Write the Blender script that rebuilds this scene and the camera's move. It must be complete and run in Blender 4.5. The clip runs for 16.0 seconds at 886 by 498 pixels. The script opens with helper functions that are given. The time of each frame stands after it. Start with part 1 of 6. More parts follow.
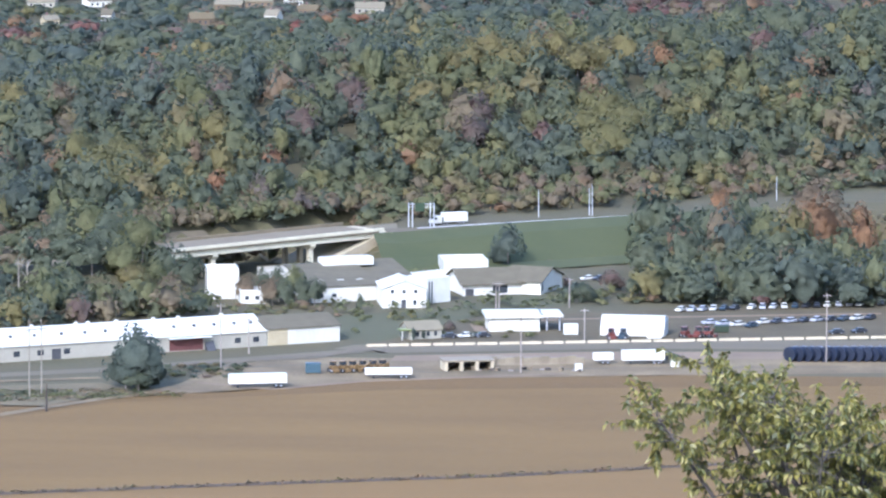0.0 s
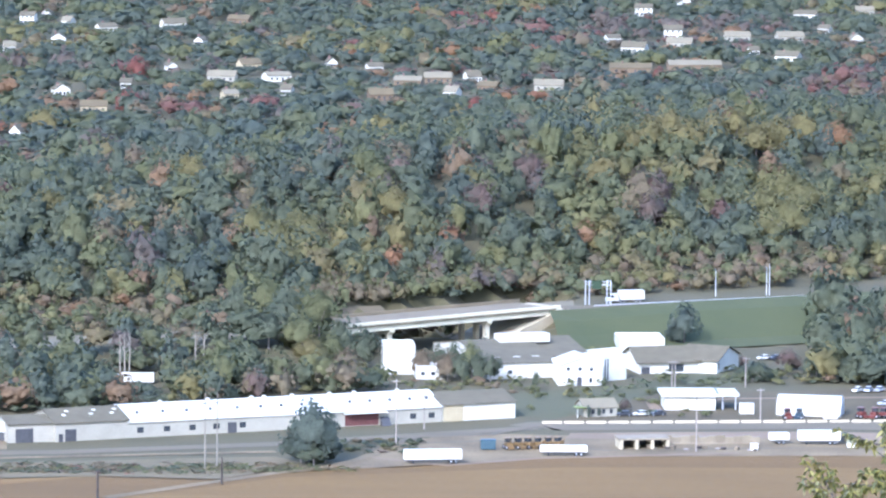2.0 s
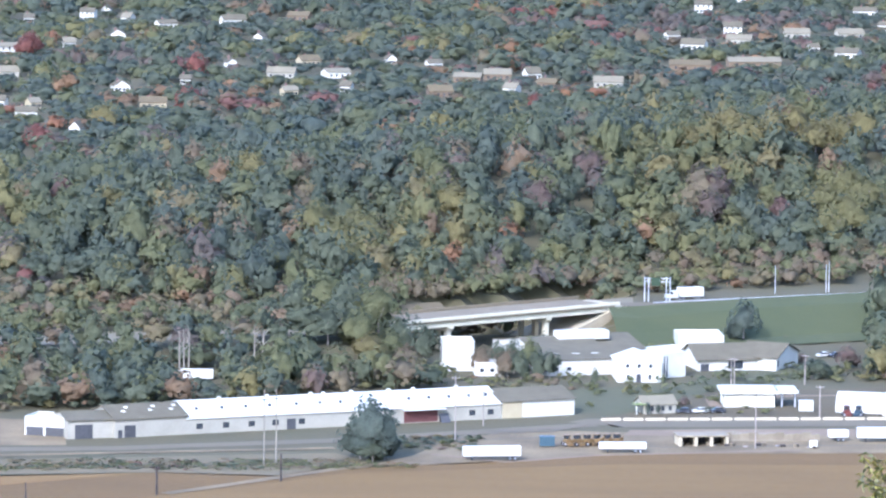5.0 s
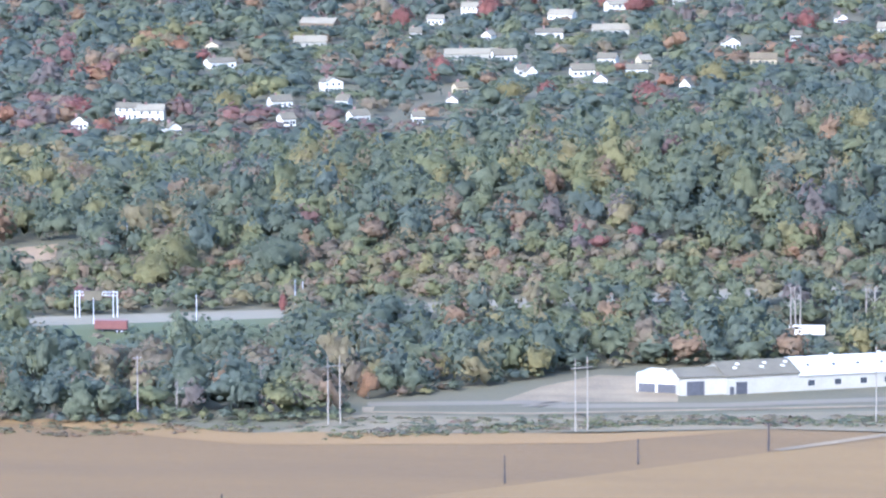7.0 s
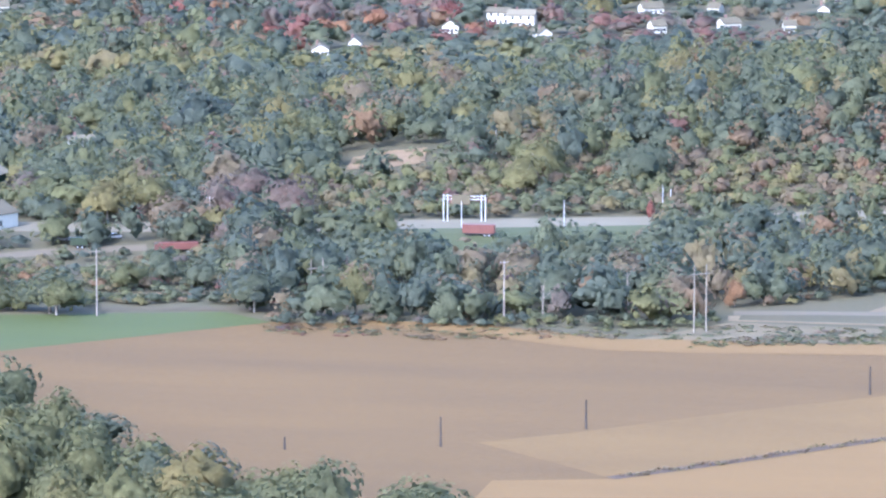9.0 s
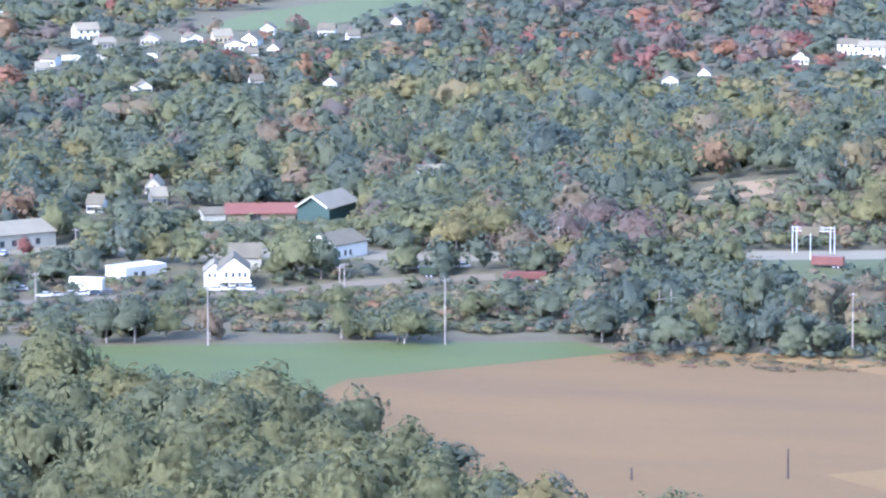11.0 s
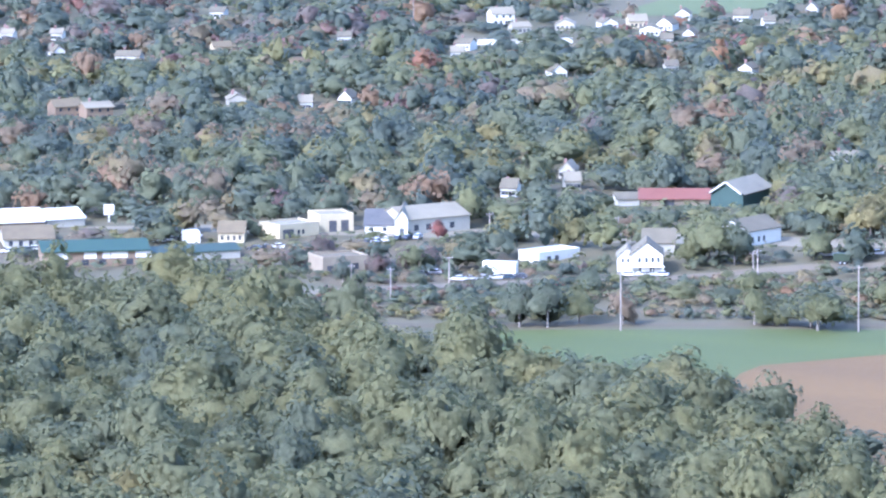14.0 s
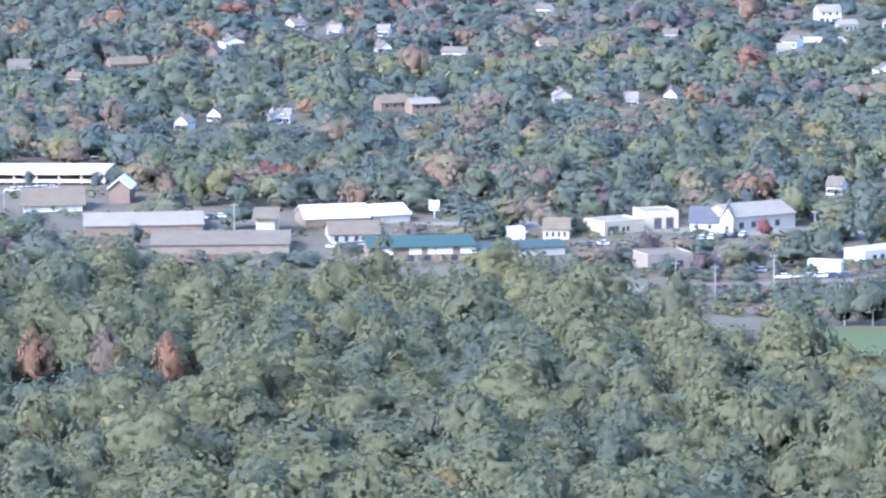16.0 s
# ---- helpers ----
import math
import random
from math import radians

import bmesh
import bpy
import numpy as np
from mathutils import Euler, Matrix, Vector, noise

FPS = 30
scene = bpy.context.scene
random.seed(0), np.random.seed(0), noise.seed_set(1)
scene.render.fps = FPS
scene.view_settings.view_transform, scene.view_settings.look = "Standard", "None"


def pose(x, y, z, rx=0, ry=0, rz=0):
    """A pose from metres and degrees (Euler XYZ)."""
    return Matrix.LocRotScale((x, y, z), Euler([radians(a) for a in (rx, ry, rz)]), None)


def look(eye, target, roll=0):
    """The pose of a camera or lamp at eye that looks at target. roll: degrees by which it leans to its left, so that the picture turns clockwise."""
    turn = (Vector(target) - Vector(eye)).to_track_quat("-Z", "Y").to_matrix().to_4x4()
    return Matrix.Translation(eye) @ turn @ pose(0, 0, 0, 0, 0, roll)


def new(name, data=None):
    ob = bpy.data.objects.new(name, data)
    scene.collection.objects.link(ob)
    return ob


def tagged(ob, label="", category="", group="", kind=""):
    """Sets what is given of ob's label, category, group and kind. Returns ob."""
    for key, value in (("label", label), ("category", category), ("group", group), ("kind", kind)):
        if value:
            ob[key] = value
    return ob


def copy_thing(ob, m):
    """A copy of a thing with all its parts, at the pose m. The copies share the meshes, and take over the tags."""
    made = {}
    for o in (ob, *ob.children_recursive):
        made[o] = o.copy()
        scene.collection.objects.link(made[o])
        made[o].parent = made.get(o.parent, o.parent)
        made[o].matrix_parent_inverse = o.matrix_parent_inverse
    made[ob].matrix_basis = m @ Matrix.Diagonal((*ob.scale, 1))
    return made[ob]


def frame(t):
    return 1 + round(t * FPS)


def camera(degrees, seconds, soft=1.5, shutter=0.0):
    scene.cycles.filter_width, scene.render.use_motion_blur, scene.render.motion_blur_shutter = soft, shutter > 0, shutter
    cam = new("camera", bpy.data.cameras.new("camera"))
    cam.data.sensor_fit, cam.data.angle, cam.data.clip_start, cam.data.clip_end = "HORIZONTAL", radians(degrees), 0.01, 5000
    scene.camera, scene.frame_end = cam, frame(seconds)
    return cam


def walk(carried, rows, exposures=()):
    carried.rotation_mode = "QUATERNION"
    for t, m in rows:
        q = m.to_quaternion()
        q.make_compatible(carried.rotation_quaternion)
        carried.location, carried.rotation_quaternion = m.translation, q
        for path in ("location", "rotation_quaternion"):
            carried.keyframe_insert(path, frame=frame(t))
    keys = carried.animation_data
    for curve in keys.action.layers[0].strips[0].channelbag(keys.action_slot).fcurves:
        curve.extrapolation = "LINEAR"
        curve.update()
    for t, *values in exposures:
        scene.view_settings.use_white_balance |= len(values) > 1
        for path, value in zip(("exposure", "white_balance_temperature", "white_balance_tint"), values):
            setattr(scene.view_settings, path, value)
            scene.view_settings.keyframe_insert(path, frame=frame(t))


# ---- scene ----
cam = camera(10.0, 16.0, soft=2.35)
EYE = (0.0, 0.0, 200.0)
# seconds, turn to the left, tilt and lean in degrees
TURNS = [
    (0, 0.001, -7.098, 0.223),
    (0.5, 0.003, -6.119, 0.133),
    (1, 1.331, -5.821, 0.281),
    (1.5, 1.991, -5.964, 0.477),
    (2, 2.021, -6.242, 0.593),
    (2.5, 2.014, -6.480, 0.662),
    (3, 2.023, -6.542, 0.692),
    (3.2, 2.024, -6.515, 0.699),
    (5.3, 3.088, -6.281, 0.525),
    (5.5, 3.643, -6.308, 0.439),
    (6, 5.559, -6.430, -0.030),
    (6.5, 7.731, -6.593, -0.343),
    (7, 9.645, -6.785, -0.463),
    (7.5, 11.078, -7.014, -0.430),
    (8, 12.057, -7.275, -0.285),
    (8.5, 12.938, -7.544, -0.137),
    (9, 13.843, -7.822, -0.035),
    (9.2, 14.221, -7.933, -0.060),
    (11.3, 18.426, -7.384, -0.142),
    (11.5, 18.828, -7.340, -0.122),
    (12, 19.830, -7.216, -0.012),
    (12.5, 20.795, -7.139, -0.077),
    (13, 21.561, -7.206, -0.170),
    (13.5, 22.113, -7.399, -0.246),
    (14, 22.534, -7.621, -0.300),
    (14.5, 23.067, -7.785, -0.345),
    (15, 23.859, -7.785, -0.366),
    (15.5, 24.947, -7.697, -0.391),
    (16, 26.240, -7.632, -0.441)
]
walk(cam, [(t, pose(*EYE, 90 + tilt, 0, yaw) @ pose(0, 0, 0, 0, 0, lean)) for t, yaw, tilt, lean in TURNS],
     exposures=[(0.0, 1.53, 5000, 18.5), (1.5, 1.88, 4830, 19), (3.0, 1.67, 4880, 19.5), (5.5, 1.84, 4820, 20), (7.0, 2.11, 4750, 21), (9.0, 2.14, 4820, 22.5), (12.5, 2.26, 4670, 24.5), (16.0, 2.31, 4600, 27)])

# ---------------------------------------------------------------- light
SUN_EL, SUN_AZ = 38.0, 205.0   # azimuth clockwise from +y
world = bpy.data.worlds.new("world")
scene.world = world
world.use_nodes = True
wn = world.node_tree.nodes
sky = wn.new("ShaderNodeTexSky")
sky.sky_type, sky.sun_disc = "NISHITA", False
sky.sun_elevation, sky.sun_rotation = radians(SUN_EL), radians(SUN_AZ)
sky.air_density, sky.dust_density = 1.4, 3.0
world.node_tree.links.new(sky.outputs[0], wn["Background"].inputs[0])
wn["Background"].inputs[1].default_value = 0.15
sun = new("sun", bpy.data.lights.new("sun", "SUN"))
sun.data.energy, sun.data.angle, sun.data.color = 1.5, radians(8.0), (1.0, 0.95, 0.87)
_a, _e = radians(SUN_AZ), radians(SUN_EL)
sun.matrix_world = look((math.sin(_a) * math.cos(_e) * 100, math.cos(_a) * math.cos(_e) * 100, math.sin(_e) * 100), (0, 0, 0))

# ---------------------------------------------------------------- lie of the land
# terrain begin
def smooth(t):
    t = np.clip(t, 0.0, 1.0)
    return t * t * (3 - 2 * t)


def highway_y(x):
    return np.interp(x, [-900, -420, -300, -85, -12, 100, 420], [1360, 1418, 1448, 1520, 1590, 1648, 1800])


def highway_z(x):
    return np.interp(x, [-900, -500, -300, -100, 0, 420], [0.6, 2.5, 5.0, 8.5, 9.0, 9.0])


def terrain(x, y):
    """Height of the bare ground."""
    x, y = np.asarray(x, float), np.asarray(y, float)
    d = np.hypot(x, y)
    az = np.degrees(np.arctan2(-x, y))
    hill = np.interp(d, [0, 3, 12, 48, 250, 720, 800], [198.3, 198.0, 194.0, 181.0, 118.0, 4.0, 0.0])
    back = np.where(np.abs(az) > 75, 1.0, smooth((np.abs(az) - 60) / 15))
    hill = np.maximum(hill, back * np.interp(d, [0, 100, 900, 5000], [198, 199, 170, 150]))
    hy, hz = highway_y(x), highway_z(x)
    off = y - hy
    bank = hz * smooth((off + 58) / 46) * (1 - smooth((off - 25) / 60) * 0.0)
    gap = smooth((x + 92) / 8) * (1 - smooth((x + 30) / 8))
    bank = bank * (1 - gap * (off < 40))
    crest = np.interp(az, [-30, -4, 2, 7, 11, 15, 18], [30, 36, 35, 24, 16, 7, 0])
    ridge = crest * smooth((off - 22) / 200) * (1 - smooth((off - 250) / 240))
    plain = 5 * smooth((d - 1500) / 500) + np.maximum(d - 2000, 0) * 0.012 + np.maximum(d - 3500, 0) * 0.06
    low = np.where(off > 0, np.maximum(bank * (1 - smooth((off - 40) / 300)), 0), bank)
    low = low + ridge + plain
    return np.where(d < 800, np.maximum(hill, 0), np.maximum(low, back * hill))


# terrain end
def ground_z(x, y):
    return float(terrain(x, y))


# ---------------------------------------------------------------- materials
def mat(name, colours, rough=0.8, scale=0.5, fine=6.0, bump=0.0, metal=0.0, island=0.0, objvar=0.0, stretch=(1, 1, 1), contrast=(0.3, 0.7)):
    """A surface whose colour wanders between two tones at two scales, with fine relief."""
    m = bpy.data.materials.new(name)
    m.use_nodes = True
    n, l = m.node_tree.nodes, m.node_tree.links
    b = n["Principled BSDF"]
    b.inputs["Roughness"].default_value, b.inputs["Metallic"].default_value = rough, metal
    geo = n.new("ShaderNodeNewGeometry")
    mp = n.new("ShaderNodeMapping")
    mp.inputs["Scale"].default_value = stretch
    l.new(geo.outputs["Position"], mp.inputs[0])
    coarse, small = n.new("ShaderNodeTexNoise"), n.new("ShaderNodeTexNoise")
    for tex, s in ((coarse, scale), (small, fine)):
        tex.inputs["Scale"].default_value, tex.inputs["Detail"].default_value = s, 5
        l.new(mp.outputs[0], tex.inputs["Vector"])
    add = n.new("ShaderNodeMath")
    add.operation = "MULTIPLY_ADD"
    add.inputs[1].default_value = 0.4
    l.new(small.outputs["Fac"], add.inputs[0])
    half = n.new("ShaderNodeMath")
    half.operation = "MULTIPLY"
    half.inputs[1].default_value = 0.6
    l.new(coarse.outputs["Fac"], half.inputs[0])
    l.new(half.outputs[0], add.inputs[2])
    last = add
    if island or objvar:
        src = geo.outputs["Random Per Island"] if island else n.new("ShaderNodeObjectInfo").outputs["Random"]
        more = n.new("ShaderNodeMath")
        more.operation = "MULTIPLY_ADD"
        more.inputs[1].default_value = island or objvar
        l.new(src, more.inputs[0])
        shift = n.new("ShaderNodeMath")
        shift.operation = "SUBTRACT"
        shift.inputs[1].default_value = (island or objvar) / 2
        l.new(last.outputs[0], shift.inputs[0])
        l.new(shift.outputs[0], more.inputs[2])
        last = more
    ramp = n.new("ShaderNodeValToRGB")
    el = ramp.color_ramp.elements
    el[0].position, el[1].position = contrast
    el[0].color, el[1].color = (*colours[0], 1), (*colours[-1], 1)
    for k, c in enumerate(colours[1:-1]):
        e = el.new(contrast[0] + (contrast[1] - contrast[0]) * (k + 1) / (len(colours) - 1))
        e.color = (*c, 1)
    l.new(last.outputs[0], ramp.inputs[0])
    l.new(ramp.outputs[0], b.inputs["Base Color"])
    if bump:
        bp = n.new("ShaderNodeBump")
        bp.inputs["Strength"].default_value, bp.inputs["Distance"].default_value = 0.7, bump
        l.new(small.outputs["Fac"], bp.inputs["Height"])
        l.new(bp.outputs[0], b.inputs["Normal"])
    return m


def foliage(name, stops):
    """Leaves: the tone of each tree picks its colour along the ramp, each clump strays a little."""
    m = bpy.data.materials.new(name)
    m.use_nodes = True
    n, l = m.node_tree.nodes, m.node_tree.links
    b = n["Principled BSDF"]
    b.inputs["Roughness"].default_value = 0.65
    b.inputs["Specular IOR Level"].default_value = 0.08
    geo = n.new("ShaderNodeNewGeometry")
    at = n.new("ShaderNodeAttribute")
    at.attribute_name = "tone"
    ramp = n.new("ShaderNodeValToRGB")
    el = ramp.color_ramp.elements
    el[0].position, el[0].color = stops[0][0], (*stops[0][1], 1)
    el[1].position, el[1].color = stops[-1][0], (*stops[-1][1], 1)
    for p, c in stops[1:-1]:
        el.new(p).color = (*c, 1)
    tex = n.new("ShaderNodeTexNoise")
    tex.inputs["Scale"].default_value, tex.inputs["Detail"].default_value = 0.16, 3
    l.new(geo.outputs["Position"], tex.inputs["Vector"])
    stray = n.new("ShaderNodeMath")
    stray.operation = "MULTIPLY_ADD"
    stray.inputs[1].default_value = 0.10
    l.new(tex.outputs["Fac"], stray.inputs[0])
    l.new(at.outputs["Fac"], stray.inputs[2])
    back = n.new("ShaderNodeMath")
    back.operation = "SUBTRACT"
    back.inputs[1].default_value = 0.05
    l.new(stray.outputs[0], back.inputs[0])
    l.new(back.outputs[0], ramp.inputs[0])
    hsv = n.new("ShaderNodeHueSaturation")
    val = n.new("ShaderNodeMapRange")
    val.inputs[3].default_value, val.inputs[4].default_value = 0.92, 1.08
    l.new(geo.outputs["Random Per Island"], val.inputs[0])
    l.new(val.outputs[0], hsv.inputs["Value"])
    l.new(ramp.outputs[0], hsv.inputs["Color"])
    l.new(hsv.outputs[0], b.inputs["Base Color"])
    leafy = n.new("ShaderNodeTexNoise")
    leafy.inputs["Scale"].default_value, leafy.inputs["Detail"].default_value, leafy.inputs["Roughness"].default_value = 1.3, 4, 0.7
    l.new(geo.outputs["Position"], leafy.inputs["Vector"])
    relief = n.new("ShaderNodeBump")
    relief.inputs["Strength"].default_value, relief.inputs["Distance"].default_value = 0.45, 0.5
    l.new(leafy.outputs["Fac"], relief.inputs["Height"])
    l.new(relief.outputs[0], b.inputs["Normal"])
    fleck = n.new("ShaderNodeMapRange")
    fleck.inputs[1].default_value, fleck.inputs[2].default_value, fleck.inputs[3].default_value, fleck.inputs[4].default_value = 0.35, 0.68, 0.88, 1.24
    l.new(leafy.outputs["Fac"], fleck.inputs[0])
    mixed = n.new("ShaderNodeMath")
    mixed.operation = "MULTIPLY"
    l.new(val.outputs[0], mixed.inputs[0])
    l.new(fleck.outputs[0], mixed.inputs[1])
    l.new(mixed.outputs[0], hsv.inputs["Value"])
    through_leaf = n.new("ShaderNodeBsdfTranslucent")
    l.new(hsv.outputs[0], through_leaf.inputs["Color"])
    both = n.new("ShaderNodeMixShader")
    both.inputs[0].default_value = 0.5
    l.new(b.outputs[0], both.inputs[1])
    l.new(through_leaf.outputs[0], both.inputs[2])
    l.new(both.outputs[0], n["Material Output"].inputs["Surface"])
    return m


LEAF_STOPS = [(0.0, (0.098, 0.116, 0.092)), (0.25, (0.124, 0.136, 0.082)), (0.45, (0.158, 0.160, 0.074)), (0.6, (0.205, 0.178, 0.076)),
              (0.7, (0.184, 0.150, 0.098)), (0.8, (0.255, 0.150, 0.077)), (0.9, (0.222, 0.098, 0.076)), (1.0, (0.150, 0.128, 0.102))]
M_LEAF = foliage("autumn_leaves", LEAF_STOPS)
# the low near wood's greens: less blue, its thinner haze put into the colour
M_GREENLEAF = foliage("thin_haze_green_leaves", [(0.0, (0.092, 0.106, 0.076)), (0.25, (0.120, 0.128, 0.071)), (0.45, (0.152, 0.149, 0.066)), (0.6, (0.196, 0.166, 0.066)), (1.0, (0.156, 0.128, 0.082))])
M_PALECROP = mat("pale_ripe_crop", [(0.114, 0.065, 0.012), (0.146, 0.085, 0.017)], 0.95, 0.025, 0.9, 0.25, stretch=(0.4, 1.6, 1), contrast=(0.37, 0.63))
M_HILLGRASS = mat("hill_grass", [(0.055, 0.070, 0.016), (0.072, 0.086, 0.020)], 0.95, 0.02, 0.6, 0.1)
M_HWAY = mat("pale_asphalt", [(0.122, 0.103, 0.061), (0.170, 0.146, 0.088)], 0.9, 0.05, 1.2, 0.01, stretch=(0.3, 1.5, 1))
M_VERGE = mat("dull_grass", [(0.045, 0.049, 0.018), (0.072, 0.067, 0.027), (0.050, 0.058, 0.019)], 0.95, 0.05, 1.0, 0.08)
M_BAREBANK = mat("pale_clay", [(0.151, 0.100, 0.047), (0.219, 0.150, 0.073)], 0.95, 0.15, 1.5, 0.15)
M_MARGIN = mat("dead_weeds", [(0.055, 0.035, 0.018), (0.095, 0.063, 0.034)], 0.95, 0.2, 1.5, 0.2)
M_LOT = mat("worn_lot", [(0.053, 0.041, 0.017), (0.100, 0.077, 0.034)], 0.95, 0.06, 1.0, 0.02)
M_BARK = mat("bark", [(0.16, 0.13, 0.11), (0.30, 0.27, 0.23)], 0.9, 1.5, 9, 0.03)
M_LAND = mat("rough_grass", [(0.048, 0.047, 0.019), (0.080, 0.066, 0.028), (0.053, 0.054, 0.020)], 0.95, 0.03, 0.9, 0.1)
M_FIELD = mat("ripe_crop", [(0.088, 0.049, 0.008), (0.121, 0.067, 0.011)], 0.95, 0.02, 0.9, 0.25, stretch=(0.4, 1.6, 1), contrast=(0.37, 0.63))
M_STUBBLE = mat("cut_stubble", [(0.132, 0.075, 0.015), (0.163, 0.093, 0.020)], 0.95, 0.03, 0.9, 0.12, stretch=(0.3, 1.8, 1))
M_GREEN = mat("winter_crop", [(0.041, 0.053, 0.003), (0.056, 0.069, 0.005)], 0.9, 0.03, 1.2, 0.1, stretch=(0.4, 1.5, 1))
M_LAWN = mat("mown_grass", [(0.041, 0.050, 0.013), (0.062, 0.066, 0.018)], 0.9, 0.05, 1.5, 0.05)
M_ROAD = mat("worn_asphalt", [(0.092, 0.074, 0.043), (0.135, 0.109, 0.064)], 0.9, 0.05, 1.2, 0.01, stretch=(0.4, 1.5, 1))
M_GRAVEL = mat("pale_gravel", [(0.085, 0.063, 0.031), (0.145, 0.108, 0.054), (0.225, 0.170, 0.087)], 0.95, 0.06, 1.2, 0.05)
M_DIRT = mat("bare_earth", [(0.130, 0.093, 0.057), (0.210, 0.152, 0.092)], 0.95, 0.06, 1.2, 0.08)
M_BRUSH = mat("dry_brush", [(0.085, 0.071, 0.032), (0.150, 0.113, 0.054)], 0.95, 0.08, 1.0, 0.2)
M_WHITE = mat("white_metal_siding", [(0.466, 0.451, 0.382), (0.582, 0.565, 0.483)], 0.55, 0.15, 1.5, 0.01, stretch=(1, 1, 0.3))
M_PAINT = mat("white_paint", [(0.524, 0.508, 0.428), (0.640, 0.622, 0.529)], 0.5, 0.3, 3)
M_CREAM = mat("cream_siding", [(0.341, 0.285, 0.167), (0.429, 0.370, 0.231)], 0.7, 0.2, 2)
M_GREYROOF = mat("grey_shingle", [(0.081, 0.069, 0.040), (0.119, 0.101, 0.060)], 0.9, 0.25, 3, 0.03)
M_BROWNROOF = mat("brown_shingle", [(0.083, 0.063, 0.031), (0.127, 0.099, 0.048)], 0.85, 0.25, 3, 0.03)
M_PALEROOF = mat("galvanised_roof", [(0.140, 0.121, 0.076), (0.191, 0.166, 0.103)], 0.8, 0.2, 2, 0.01)
M_WHITEROOF = mat("white_membrane_roof", [(0.485, 0.470, 0.399), (0.601, 0.584, 0.500)], 0.6, 0.12, 1.5)
M_GREENROOF = mat("green_metal", [(0.015, 0.033, 0.013), (0.024, 0.048, 0.018)], 0.5, 0.2, 2)
M_MAROON = mat("dark_red_boards", [(0.085, 0.03, 0.026), (0.13, 0.05, 0.042)], 0.8, 0.3, 3)
M_REDROOF = mat("red_metal", [(0.110, 0.037, 0.021), (0.150, 0.055, 0.031)], 0.75, 0.2, 2)
M_BRICK = mat("red_brick", [(0.155, 0.090, 0.072), (0.223, 0.143, 0.120)], 0.9, 0.4, 5)
M_CONC = mat("concrete", [(0.330, 0.283, 0.186), (0.460, 0.403, 0.270)], 0.85, 0.2, 2)
M_GLASS = mat("dark_glazing", [(0.025, 0.03, 0.035), (0.06, 0.065, 0.07)], 0.15, 0.5, 3)
# real dark steel; also painted shade in open bays, under canopy and bridge deck
M_DARK = mat("dark_steel_and_shade", [(0.03, 0.03, 0.032), (0.07, 0.07, 0.072)], 0.6, 0.5, 3)
M_GALV = mat("galvanised_steel", [(0.42, 0.43, 0.44), (0.56, 0.57, 0.58)], 0.45, 0.5, 3, metal=0.3)
M_POLE = mat("weathered_timber", [(0.20, 0.17, 0.14), (0.33, 0.29, 0.25)], 0.9, 0.6, 4)
M_RUBBER = mat("tyre_rubber", [(0.02, 0.02, 0.02), (0.04, 0.04, 0.04)], 0.85, 1, 8)

M_BEAM = mat("pale_concrete_beam", [(0.500, 0.451, 0.312), (0.640, 0.586, 0.410)], 0.85, 0.2, 2)
M_DECK = mat("worn_deck_concrete", [(0.135, 0.108, 0.064), (0.195, 0.158, 0.096)], 0.9, 0.1, 1.5)
M_LIGHTWALL = mat("pale_grey_siding", [(0.270, 0.252, 0.196), (0.354, 0.332, 0.259)], 0.6, 0.2, 2, 0.01)
M_PALEWALL = mat("pale_grey_wall", [(0.255, 0.241, 0.187), (0.340, 0.323, 0.252)], 0.75, 0.2, 2)
M_BROWNWALL = mat("brown_boards", [(0.128, 0.102, 0.065), (0.208, 0.170, 0.111)], 0.85, 0.3, 3)
M_GREENWALL = mat("dark_green_siding", [(0.012, 0.034, 0.026), (0.022, 0.052, 0.040)], 0.6, 0.3, 2)
M_BRICK2 = mat("weathered_brick", [(0.133, 0.095, 0.056), (0.186, 0.136, 0.084)], 0.9, 0.4, 4)
M_SLATE = mat("blue_grey_slate", [(0.048, 0.048, 0.045), (0.081, 0.079, 0.071)], 0.85, 0.3, 3, 0.02)
M_TEAL = mat("teal_metal", [(0.019, 0.030, 0.014), (0.029, 0.043, 0.020)], 0.5, 0.2, 2)
M_LIME = mat("lime_paint", [(0.158, 0.189, 0.048), (0.203, 0.231, 0.084)], 0.6, 0.4, 3)
M_TANWALL = mat("tan_blocks", [(0.167, 0.138, 0.091), (0.235, 0.201, 0.134)], 0.9, 0.3, 2, objvar=0.3)
M_YELLOW = mat("machine_yellow", [(0.13, 0.080, 0.030), (0.21, 0.135, 0.05)], 0.5, 0.6, 4)
M_REDPAINT = mat("red_paint", [(0.098, 0.026, 0.020), (0.135, 0.039, 0.029)], 0.4, 0.6, 4)
M_BLUE = mat("blue_paint", [(0.018, 0.034, 0.050), (0.030, 0.052, 0.072)], 0.4, 0.6, 4)
M_SKIPBLUE = mat("skip_blue_paint", [(0.030, 0.060, 0.080), (0.050, 0.092, 0.109)], 0.5, 0.6, 4)
M_NAVY = mat("dark_navy_plastic", [(0.006, 0.010, 0.022), (0.014, 0.020, 0.038)], 0.45, 0.6, 4)
M_STEELBLUE = mat("pale_blue_hoop", [(0.15, 0.18, 0.225), (0.22, 0.255, 0.30)], 0.5, 0.6, 4)
M_DARKCAR = mat("dark_car_paint", [(0.02, 0.022, 0.026), (0.04, 0.042, 0.05)], 0.3, 0.6, 4)
